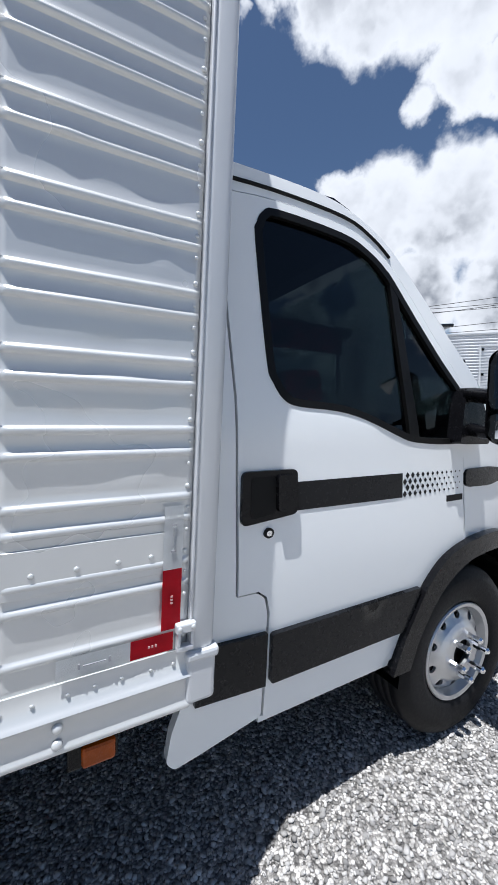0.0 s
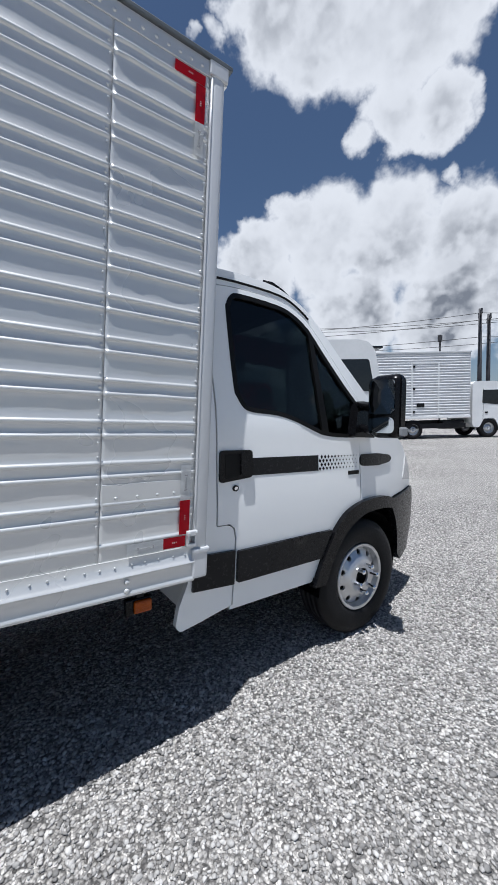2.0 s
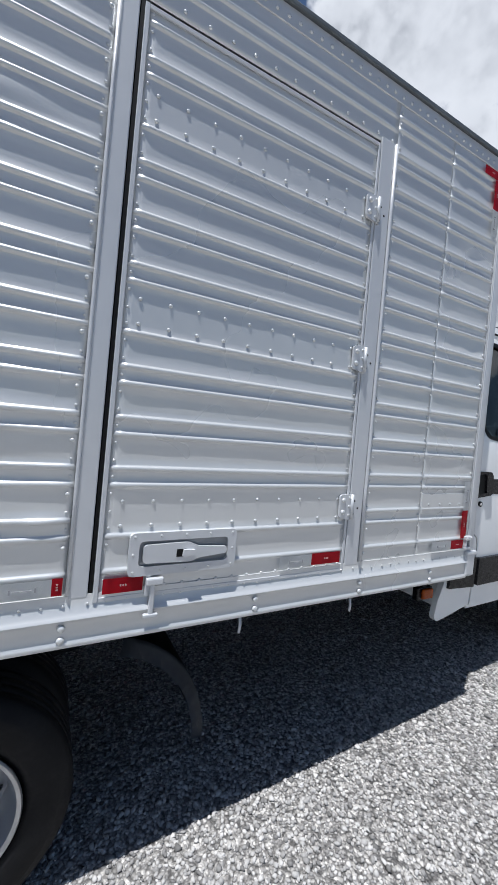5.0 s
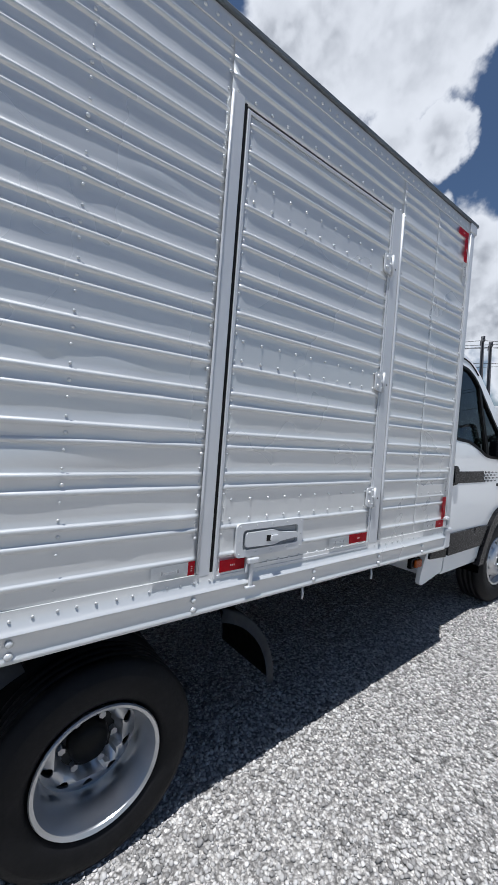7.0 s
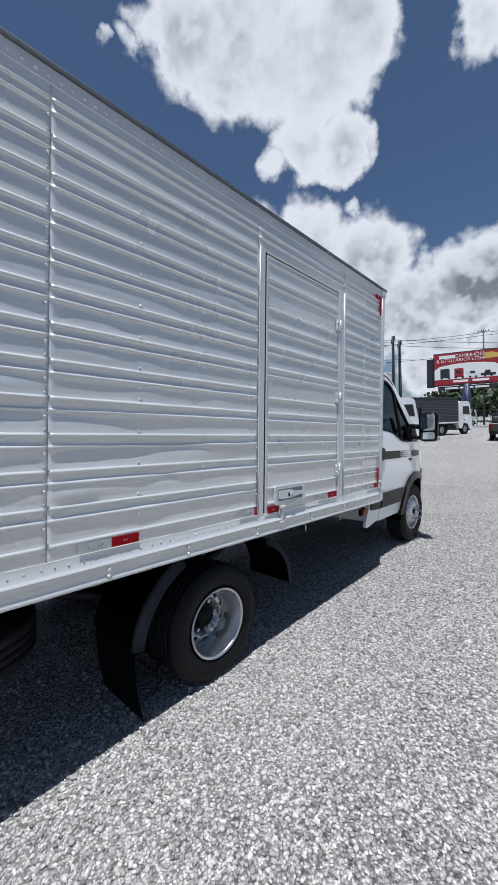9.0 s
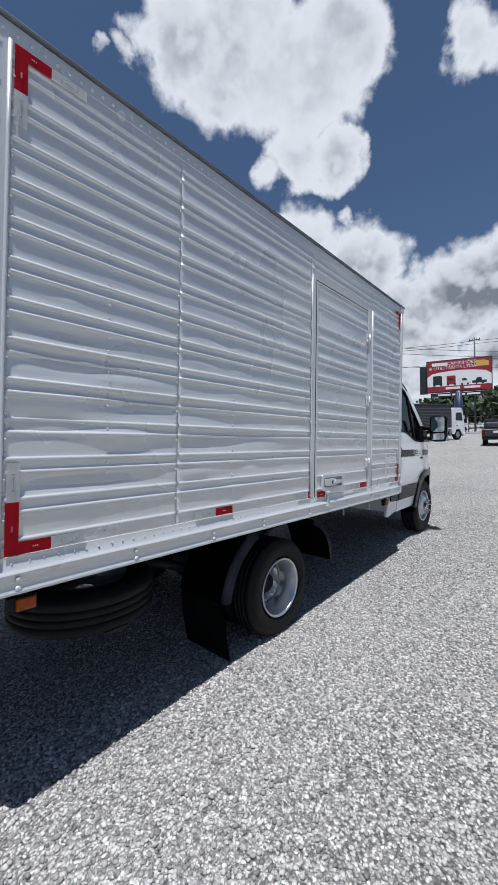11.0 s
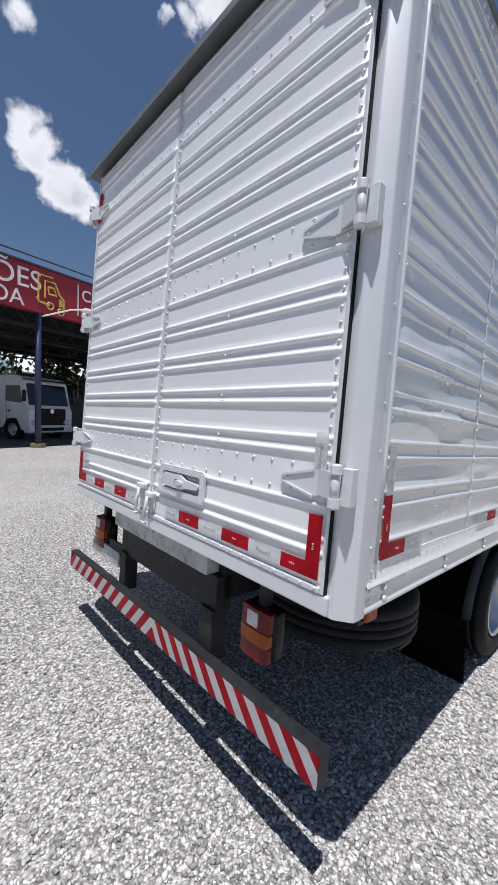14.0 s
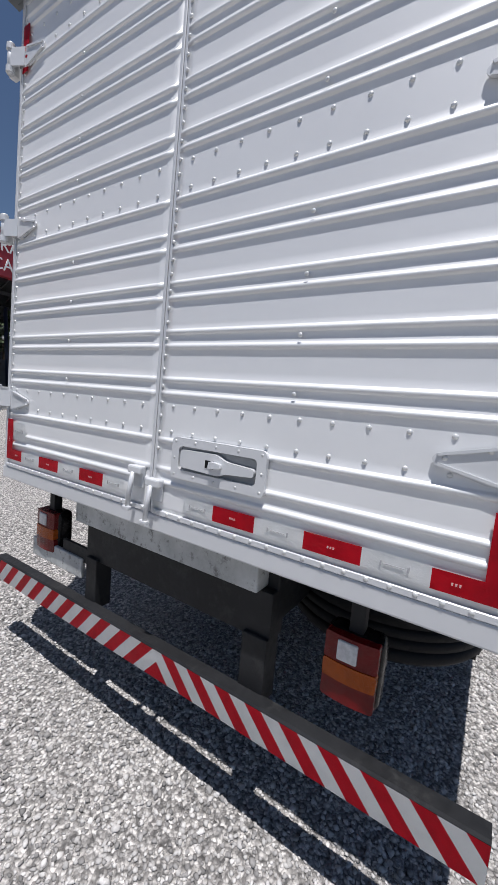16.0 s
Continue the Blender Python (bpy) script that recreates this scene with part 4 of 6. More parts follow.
        fl = part("post_flange", box((REAR + 0.08, ya, 0.806), (REAR + 0.145, yb, 2.935), 0.003, 1), SILVER_POST, post)
        part("post_bead", tube([(REAR + 0.148, f(SIDE - 0.005), z) for z in span(0.95, 2.875, 0.3)], 0.008), SILVER_POST, post, smooth=True)
        if side == 0:
            rivets(fl, [(REAR + 0.115, SIDE - 0.006, z) for z in span(1.0, 2.85, 0.142)], RIVET)
            rivets(post, [(REAR + 0.128, SIDE - 0.008, z) for z in (0.818, 0.842, 0.868, 0.90, 0.93)], SMALL_RIVET)
    part("door_seal", box((REAR - 0.002, 0.9117, 0.856), (REAR + 0.04, 0.9155, 2.905)), SEAL, truck)
    part("door_seal", box((REAR + 0.006, ym - 0.0005, 0.862), (REAR + 0.03, ym + 0.0045, 2.895)), SEAL, truck)
    part("rear_sill", box((REAR - 0.004, 0.90, 0.803), (REAR + 0.08, 2.98, 0.861), 0.006, 2), SILVER_POST, truck)
    # Rain lip over the doors.
    bm = bmesh.new()
    prof = [(REAR + 0.03, 2.985), (REAR - 0.052, 2.966), (REAR - 0.058, 2.922), (REAR - 0.052, 2.922), (REAR - 0.046, 2.953), (REAR + 0.03, 2.943)]
    ends = [[bm.verts.new((x, y, z)) for x, z in prof] for y in (SIDE - 0.02, FAR + 0.04)]
    for i in range(len(prof)):
        j = (i + 1) % len(prof)
        bm.faces.new((ends[0][i], ends[0][j], ends[1][j], ends[1][i]))
    bm.faces.new(ends[0])
    bm.faces.new(ends[1][::-1])
    bmesh.ops.recalc_face_normals(bm, faces=bm.faces)
    part("rain_lip", bm, ROOF_SHEET, truck, "grey rain lip above the rear doors")
    # Strap hinges, three on each leaf.
    for yh, s, d in ((0.888, 1, right), (2.99, -1, left)):
        for z in (2.66, 1.945, 1.178):
            prof = [(yh + s * 0.03, z + 0.045), (yh + s * 0.10, z + 0.042), (yh + s * 0.218, z + 0.012), (yh + s * 0.226, z), (yh + s * 0.218, z - 0.012), (yh + s * 0.12, z - 0.042), (yh + s * 0.03, z - 0.032)]
            h = part("strap_hinge", sheet(rounded(prof, 0.006), [], lambda u, zz, dd: rear_place(u, zz, 0.0095 - dd), 0.005, 0.05), SILVER_POST, d, "painted heavy strap hinge")
            for e in (1, -1):
                web = [(yh + s * 0.09, z + e * 0.043), (yh + s * 0.216, z + e * 0.013), (yh + s * 0.212, z + e * 0.007), (yh + s * 0.09, z + e * 0.036)]
                part("hinge_web", sheet(web, [], lambda u, zz, dd: rear_place(u, zz, 0.0145 - dd), 0.008, 0.05), SILVER_POST, h)
            arm = [(-0.007, yh + s * 0.075), (-0.013, yh + s * 0.075), (-0.044, yh + s * 0.004), (-0.036, yh + s * 0.004)]
            bm = bmesh.new()
            lo, hi2 = ([bm.verts.new((REAR + x, y, z + k)) for x, y in arm] for k in (-0.030, 0.044))
            bm.faces.new(lo)
            bm.faces.new(hi2[::-1])
            for i in range(4):
                bm.faces.new((lo[i - 1], lo[i], hi2[i], hi2[i - 1]))
            bmesh.ops.recalc_face_normals(bm, faces=bm.faces)
            part("hinge_arm", bm, SILVER_POST, h)
            part("hinge_pin", cyl((REAR - 0.034, yh, z - 0.058), (REAR - 0.034, yh, z + 0.068), 0.0135, 14), SILVER_POST, h, smooth=True)
            ya, yb = sorted((yh - s * 0.002, yh - s * 0.042))
            part("pin_bracket", box((REAR - 0.020, ya, z - 0.048), (REAR + 0.012, yb, z + 0.058), 0.003), SILVER_POST, h)
            for zz in (z - 0.040, z + 0.052):
                part("knuckle", cyl((REAR - 0.034, yh, zz - 0.012), (REAR - 0.034, yh, zz + 0.012), 0.0175, 14), SILVER_POST, h)
            rivets(h, [(REAR - 0.0095, yh + s * a, z + b) for a, b in ((0.05, 0.03), (0.12, 0.028), (0.2, 0.004))], RIVET, TURN_REAR)
    # Two drop latches at the meeting edge.
    for y, z in ((2.015, 0.995), (1.925, 0.965)):
        lt = part("latch", box((REAR - 0.016, y - 0.03, z - 0.055), (REAR - 0.004, y + 0.03, z + 0.02), 0.004), SILVER_POST, truck, "white painted drop latch on the rear doors")
        part("latch_pivot", box((REAR - 0.036, y - 0.034, z - 0.006), (REAR - 0.014, y + 0.03, z + 0.022), 0.006), SILVER_POST, lt)
        part("latch_bar", tube([(REAR - 0.034, y, z), (REAR - 0.04, y + 0.006, z - 0.06), (REAR - 0.036, y + 0.016, z - 0.125)], 0.0085, 8), SILVER_POST, lt, smooth=True)
        part("latch_foot", box((REAR - 0.046, y, z - 0.135), (REAR - 0.028, y + 0.034, z - 0.12), 0.004), SILVER_POST, lt)


def under_rear():
    part("cross_beam", box((REAR + 0.05, 1.54, 0.695), (REAR + 0.15, 2.46, 0.803), 0.006), GALV, truck, "weathered galvanised cross beam with rust spots")
    bm = box((REAR + 0.085, 1.50, 0.535), (REAR + 0.17, 2.42, 0.693), 0.004)
    part("bumper_beam", bm, CHASSIS, truck, "dark grey steel cross plate")
    for ya, yb in ((1.50, 1.59), (2.33, 2.40)):
        part("bumper_leg", box((REAR + 0.07, ya, 0.33), (REAR + 0.15, yb, 0.55), 0.004), CHASSIS, truck)
    # Under-run bar with chevron tape, sagging slightly to one side.
    def bar_z(y):
        return 0.268 - 0.026 * (y - 0.9) / 2.2
    bm = bmesh.new()
    pr = [(REAR + 0.025, 0.0), (REAR + 0.025, 0.105), (REAR + 0.031, 0.112), (REAR + 0.074, 0.112), (REAR + 0.077, 0.106), (REAR + 0.077, 0.0), (REAR + 0.072, -0.006), (REAR + 0.031, -0.006)]
    ends = [[bm.verts.new((x, y, bar_z(y) + z)) for x, z in pr] for y in (0.90, 3.10)]
    for i in range(len(pr)):
        j = (i + 1) % len(pr)
        bm.faces.new((ends[0][i], ends[0][j], ends[1][j], ends[1][i]))
    bm.faces.new(ends[0])
    bm.faces.new(ends[1][::-1])
    bmesh.ops.recalc_face_normals(bm, faces=bm.faces)
    bar = part("under_run_bar", bm, CHASSIS, truck, "dark under-run bar with red and white chevron tape")
    def cut(poly, y, keep):
        out = []
        for p0, p1 in zip(poly, poly[1:] + poly[:1]):
            if keep * (p0[0] - y) >= 0:
                out.append(p0)
            if (p0[0] - y) * (p1[0] - y) < 0:
                s = (y - p0[0]) / (p1[0] - p0[0])
                out.append((y, p0[1] + s * (p1[1] - p0[1])))
        return out
    # Stripes rise towards the middle from both ends.
    for y0, y1, s in ((0.9005, 1.905, 0.095), (1.905, 3.0995, -0.095)):
        wd = 0.0585
        for i in range(-3, 21):
            a = (1.905 - (i + 1) * wd if s > 0 else 1.905 + i * wd)
            poly = cut(cut([(a, 0.001), (a + wd, 0.001), (a + wd + s, 0.105), (a + s, 0.105)], y0, 1), y1, -1)
            if len(poly) < 3:
                continue
            m = bmesh.new()
            m.faces.new([m.verts.new((REAR + 0.0235, y, bar_z(y) + z)) for y, z in poly])
            bmesh.ops.solidify(m, geom=m.faces[:], thickness=0.001)
            part("white_stripe" if i % 2 else "red_stripe", m, WHITE_TAPE if i % 2 else RED_TAPE, bar)
    # Tail lamps in black boxes; the lens has three chambers.
    for yc, zc in ((1.250, 0.580), (2.725, 0.585)):
        def lens(za, zb, x, k=0.0):
            wa = wb = 0.072
            return sheet(rounded([(yc - wa, za), (yc + wa, za), (yc + wb, zb), (yc - wb, zb)], 0.008), [], lambda u, v, d: (x + d + 1.6 * (u - yc) ** 2, u, v), 0.03, 0.03)
        lamp = part("tail_lamp", box((REAR + 0.085, yc - 0.080, zc - 0.104), (REAR + 0.165, yc + 0.080, zc + 0.092), 0.022, 3), BLACK_PLASTIC, truck, "red and amber tail lamp in a black housing", True)
        part("lens", lens(zc - 0.098, zc - 0.038, REAR + 0.064), RED_LENS, lamp)
        part("lens", lens(zc - 0.038, zc + 0.012, REAR + 0.060), AMBER, lamp)
        part("lens", lens(zc + 0.012, zc + 0.088, REAR + 0.063), RED_LENS, lamp)
        part("reversing_lens", box((REAR + 0.058, yc - 0.02, zc + 0.022), (REAR + 0.068, yc + 0.035, zc + 0.078), 0.004, 2), CLEAR_LENS, lamp)
        part("lamp_bracket", box((REAR + 0.10, yc - 0.02, zc + 0.08), (REAR + 0.14, yc + 0.02, 0.80), 0.003), CHASSIS, lamp)
    part("lower_bracket", box((REAR + 0.075, 2.44, 0.43), (REAR + 0.095, 2.84, 0.52), 0.006), GALV, truck, "weathered grey steel bracket plate")
    part("plate_bracket", box((REAR + 0.085, 2.40, 0.50), (REAR + 0.10, 2.60, 0.57), 0.003), CHASSIS, truck)
    # Chassis rails, axles, drive shaft, spare wheel.
    for y in (1.50, 2.30):
        part("chassis_rail", box((REAR + 0.12, y, 0.58), (1.9, y + 0.08, 0.79), 0.006), CHASSIS, truck)
    for x in (-3.3, -2.4, -1.2, -0.3):
        part("floor_bearer", box((x, SIDE + 0.02, 0.79), (x + 0.06, FAR - 0.02, 0.80 + 0.01)), CHASSIS, truck)
        part("cross_member", box((x, 1.58, 0.62), (x + 0.08, 2.30, 0.75), 0.005), CHASSIS, truck)
    part("rear_axle", cyl((-1.83, 1.1, 0.33), (-1.83, 2.78, 0.33), 0.07, 16), CHASSIS, truck, smooth=True)
    part("differential", lathe([(0.0, -0.16), (0.12, -0.13), (0.17, -0.02), (0.17, 0.06), (0.1, 0.15), (0.0, 0.17)], 20, False), CHASSIS, truck, smooth=True).location = (-1.83, MID, 0.33)
    part("drive_shaft", cyl((-1.7, MID, 0.36), (1.0, MID, 0.55), 0.04, 12), CHASSIS, truck, smooth=True)
    part("front_axle", cyl((1.55, 1.15, 0.45), (1.55, 2.73, 0.45), 0.05, 12), CHASSIS, truck, smooth=True)
    part("fuel_tank", box((-0.75, 2.45, 0.42), (0.15, 2.80, 0.72), 0.05, 3), CHASSIS, truck, smooth=True)
    for y in (1.56, 2.26):
        part("leaf_spring", tube([(-2.55, y, 0.55), (-2.2, y, 0.42), (-1.83, y, 0.38), (-1.45, y, 0.44), (-1.1, y, 0.57)], 0.035, 8), CHASSIS, truck, smooth=True)
    # Amber side markers on little brackets.
    for x, z in ((0.09, 0.722), (-3.525, 0.738)):
        sm = part("side_marker", box((x - 0.055, SIDE + 0.06, z - 0.030), (x + 0.055, SIDE + 0.09, z + 0.034), 0.005), BLACK_PLASTIC, truck, "amber side marker lamp on a bracket")
        part("lens", box((x - 0.026, SIDE + 0.045, z - 0.023), (x + 0.048, SIDE + 0.064, z + 0.028), 0.008, 2), AMBER, sm)
        part("marker_bracket", box((x - 0.01, SIDE + 0.065, z + 0.03), (x + 0.02, SIDE + 0.08, 0.81)), CHASSIS, sm)


def tyre_bm(r, w, seat):
    prof = [(seat, -w * 0.36), (seat + 0.02, -w * 0.47), (seat + (r - seat) * 0.5, -w * 0.52), (r * 0.955, -w * 0.44), (r * 0.985, -w * 0.38)]
    tread = [(-0.34, 0), (-0.20, 0), (-0.195, 1), (-0.165, 1), (-0.16, 0), (-0.02, 0), (-0.015, 1), (0.015, 1), (0.02, 0), (0.16, 0), (0.165, 1), (0.195, 1), (0.20, 0), (0.34, 0)]
    prof += [(r - 0.012 * g, w * q) for q, g in tread]
    prof += [(rr, -d) for rr, d in [(r * 0.985, -w * 0.38), (r * 0.955, -w * 0.44), (seat + (r - seat) * 0.72, -w * 0.505), (seat + (r - seat) * 0.70, -w * 0.512), (seat + (r - seat) * 0.5, -w * 0.52), (seat + (r - seat) * 0.25, -w * 0.505), (seat + (r - seat) * 0.22, -w * 0.497), (seat + 0.02, -w * 0.47), (seat, -w * 0.36)]]
    return lathe(prof, 64)


def disc_with_holes(r_out, r_hub, depth, n_holes, r_ring, r_hole, thick=0.012):
    ring = lambda r, k: [(r * math.cos(2 * math.pi * i / k), r * math.sin(2 * math.pi * i / k)) for i in range(k)]
    holes = [ring(r_hub, 28)]
    for j in range(n_holes):
        a = 2 * math.pi * (j + 0.5) / n_holes
        holes.append([(r_ring * math.cos(a) + x, r_ring * math.sin(a) + y) for x, y in ring(r_hole, 14)])
    return sheet(ring(r_out, 56), holes, lambda u, v, d: (u, -depth(math.hypot(u, v)) + d, v), thick, 0.02)


def narrow(w, k=0.935):
    """Fits rim, disc and nuts to the sixteen-inch seat of the tyre."""
    for ob in w.children:
        if not ob.name.startswith("tyre"):
            ob.data.transform(Matrix.Diagonal((k, 1, k, 1)))


def wheel_front(m):
    """Front wheel: domed steel disc with round vents, dark hub and long chrome nut covers."""
    w = new("front_wheel")
    w.parent = truck
    w.matrix_basis = m
    part("tyre", tyre_bm(0.364, 0.215, 0.200), RUBBER, w, "black treaded tyre", True)
    smooth_by_angle(part("rim", lathe([(0.205, 0.10), (0.222, 0.104), (0.226, 0.098), (0.214, 0.090), (0.205, 0.06), (0.195, 0.0), (0.205, -0.09), (0.222, -0.1), (0.20, -0.085), (0.185, 0.0), (0.193, 0.06)], 56), RIM, w), 40)
    dep = lambda r: 0.085 - 0.03 * max(0.0, (r - 0.15) / 0.05) ** 2 if r > 0.15 else 0.085 + 0.03 * min(1.0, max(0.0, (0.15 - r) / 0.03)) 
    disc = smooth_by_angle(part("wheel_disc", disc_with_holes(0.200, 0.062, dep, 10, 0.165, 0.018), RIM, w, "silver steel disc with round vents"), 40)
    part("hub", lathe([(0.0, 0.075), (0.045, 0.075), (0.056, 0.06), (0.060, 0.0), (0.0, 0.0)], 24, False), SEAL, w, smooth=True)
    part("brake_drum", cyl((0, 0.05, 0), (0, -0.04, 0), 0.17, 28), CHASSIS, w)
    for k in range(6):
        a = 2 * math.pi * (k + 0.2) / 6
        bm = bmesh.new()
        x, z = 0.086 * math.cos(a), 0.086 * math.sin(a)
        add_cyl(bm, (x, -0.105, z), (x, -0.150, z), 0.0155, 6, 0.0135)
        add_cyl(bm, (x, -0.150, z), (x, -0.172, z), 0.0125, 12, 0.0155)
        add_cyl(bm, (x, -0.172, z), (x, -0.180, z), 0.0155, 12, 0.009)
        part("nut_cover", bm, CHROME, w, "long chrome wheel nut cover")
    narrow(w)
    return w


def wheel_rear(m, outer=True):
    """Rear wheel: the disc lies deep inside a wide stepped rim."""
    w = new("rear_wheel")
    w.parent = truck
    w.matrix_basis = m
    part("tyre", tyre_bm(0.345, 0.20, 0.204), RUBBER, w, "dusty black tyre", True)
    s = 1 if outer else -1
    barrel = [(0.213, 0.094), (0.226, 0.100), (0.230, 0.094), (0.216, 0.085), (0.212, 0.076), (0.213, 0.068), (0.204, 0.062), (0.202, 0.054), (0.2045, 0.048), (0.196, 0.040), (0.1935, 0.028), (0.196, 0.020), (0.1885, 0.012), (0.187, -0.01), (0.190, -0.07), (0.215, -0.098), (0.19, -0.08), (0.180, -0.01), (0.182, 0.012), (0.192, 0.05)]
    smooth_by_angle(part("rim", lathe([(q, s * d) for q, d in barrel], 56), RIM, w), 28)
    dep = lambda r: -0.05 + 0.022 * min(1.0, max(0.0, (0.175 - r) / 0.025)) - 0.05 * min(1.0, max(0.0, (0.125 - r) / 0.02))
    smooth_by_angle(part("wheel_disc", disc_with_holes(0.189, 0.075, dep, 10, 0.155, 0.0195), RIM, w, "silver steel disc deep in the rim"), 40)
    part("hub", lathe([(0.0, -0.02), (0.06, -0.02), (0.075, -0.04), (0.085, -0.11), (0.0, -0.11)], 24, False), SEAL, w, smooth=True)
    part("brake_drum", cyl((0, 0.07, 0), (0, 0.16, 0), 0.16, 28), CHASSIS, w)
    for k in range(6):
        a = 2 * math.pi * k / 6
        x, z = 0.098 * math.cos(a), 0.098 * math.sin(a)
        part("wheel_nut", cyl((x, 0.075, z), (x, 0.045, z), 0.014, 6), STEEL, w)
    narrow(w, 0.915)
    return w


def wheels():
    fx, fz, rx, rz = 1.545, 0.509, -1.825, 0.325
    for y, rot in ((1.060, 0), (2 * MID - 1.060, 180)):
        wheel_front(pose(fx, y, fz, 0, 0, rot))
    for y, rot in ((1.01, 0), (2 * MID - 1.01, 180)):
        wheel_rear(pose(rx, y, rz, 0, 0, rot))
    for y, rot in ((1.245, 0), (2 * MID - 1.245, 180)):
        wheel_rear(pose(rx, y, rz, 0, 0, rot + 180))
    sp = new("spare_wheel")
    sp.parent = truck
    sp.matrix_basis = pose(-3.10, 1.30, 0.565, -90, 0, 0)
    tagged(sp, "dark spare wheel slung flat under the body")
    part("tyre", tyre_bm(0.365, 0.20, 0.217), RUBBER, sp, smooth=True)
    smooth_by_angle(part("rim", lathe([(0.05, 0.02), (0.15, 0.03), (0.20, 0.0), (0.222, 0.098), (0.19, -0.08), (0.05, 0.0)], 40), RIM, sp), 40)
    part("spare_carrier", box((-3.16, 0.95, 0.46), (-3.04, 2.3, 0.475), 0.003), CHASSIS, truck)
    for y0, y1 in ((0.925, 1.36), (2 * MID - 1.36, 2 * MID - 0.925)):
        # Mudguards: quarter shells before and behind the wheels, and a hanging flap.
        for nm, arc, cx, cz, R in (("mudguard", (-2, 76), -1.455, 0.36, 0.40), ("mudguard", (114, 172), -1.866, 0.295, 0.535)):
            def shell(ys):
                bm = bmesh.new()
                rows = []
                for k in range(13):
                    a = radians(arc[0] + (arc[1] - arc[0]) * k / 12)
                    rows.append([bm.verts.new((cx + R * q * math.cos(a), y, cz + R * q * math.sin(a))) for y, q in ys])
                for a, b in zip(rows, rows[1:]):
                    for i in range(len(ys) - 1):
                        bm.faces.new((a[i], b[i], b[i + 1], a[i + 1]))
                bmesh.ops.solidify(bm, geom=bm.faces[:], thickness=0.006)
                bmesh.ops.recalc_face_normals(bm, faces=bm.faces)
                return bm
            edge = (y0, y1) if y0 < MID else (y1, y0)
            e = 1 if y0 < MID else -1
            # Shell blackened to match underbody shade; scuffed rim paled as its lit edge.
            guard = part(nm, shell(((edge[0] + e * 0.03, 1.0), (edge[1], 1.0))), SEAL, truck, "black plastic mudguard, shell darkened for shade, with a scuffed rim", True)
            part("guard_rim", shell(((edge[0], 0.88), (edge[0] + e * 0.004, 0.985), (edge[0] + e * 0.03, 1.0))), MUDGUARD, guard, "scuffed grey rim paled as a lit edge", True)
        bm = bmesh.new()
        rows = [[bm.verts.new((-2.385 + 0.055 * (k / 8) ** 2, y, 0.385 - 0.40 * k / 8)) for y in span(y0 + 0.005, y1, 0.15)] for k in range(9)]
        for a, b in zip(rows, rows[1:]):
            for i in range(len(a) - 1):
                bm.faces.new((a[i], a[i + 1], b[i + 1], b[i]))
        bmesh.ops.solidify(bm, geom=bm.faces[:], thickness=0.008)
        bmesh.ops.recalc_face_normals(bm, faces=bm.faces)
        part("mud_flap", bm, SEAL, truck, "black rubber mud flap", True)


# ---- the cab ----


def skin(x, z):
    """How far out (in y) the near cab side lies."""
    y = 1.0 + 0.115 * max(0.0, z - 1.48) + 0.05 * max(0.0, 0.72 - z)
    if x > 1.4:
        y += 0.17 * ((x - 1.4) / 0.9) ** 2
    y -= 0.012 * math.exp(-((z - 1.05) / 0.25) ** 2)
    return y


def near(out=0.0):
    return lambda u, v, d: (u, skin(u, v) - out + d, v)


def far(out=0.0):
    return lambda u, v, d: (u, 2 * MID - skin(u, v) + out - d, v)


ARCH_OUT = [(1.135, 0.52), (1.18, 0.66), (1.235, 0.775), (1.285, 0.862), (1.36, 0.942), (1.44, 0.985), (1.53, 1.008), (1.66, 1.018), (1.79, 1.008), (1.90, 0.975)]
ARCH_IN = [(1.90, 0.90), (1.80, 0.925), (1.68, 0.932), (1.56, 0.925), (1.47, 0.895), (1.385, 0.835), (1.32, 0.755), (1.265, 0.65), (1.225, 0.52)]
WINDOW = [(0.590, 2.06), (0.596, 2.115), (0.618, 2.157), (0.67, 2.178), (0.91, 2.168), (1.02, 2.135), (1.12, 2.065), (1.25, 1.91), (1.39, 1.748), (1.50, 1.635), (1.565, 1.54), (1.575, 1.455), (1.52, 1.425), (1.361, 1.422), (1.22, 1.432), (1.144, 1.451), (0.98, 1.516), (0.86, 1.545), (0.72, 1.556), (0.665, 1.575), (0.628, 1.63), (0.61, 1.70)]
ROOF_LINE = [(0.375, 2.275), (0.60, 2.288), (0.85, 2.285), (0.99, 2.25), (1.13, 2.175), (1.28, 2.03), (1.43, 1.87), (1.62, 1.69)]


WINDOW = flowing(WINDOW, 3)
ARCH_OUT, ARCH_IN = flowing(ARCH_OUT, 3, False), flowing(ARCH_IN, 3, False)


def inset(poly, k):
    c = Vector((sum(p[0] for p in poly) / len(poly), sum(p[1] for p in poly) / len(poly)))
    out = []
    for i, p in enumerate(poly):
        a, b, q = Vector(poly[i - 1]), Vector(poly[(i + 1) % len(poly)]), Vector(p)
        t = (b - a).normalized()
        n = Vector((-t.y, t.x))
        if n.dot(c - q) < 0:
            n = -n
        out.append(tuple(q + n * k))
    return out


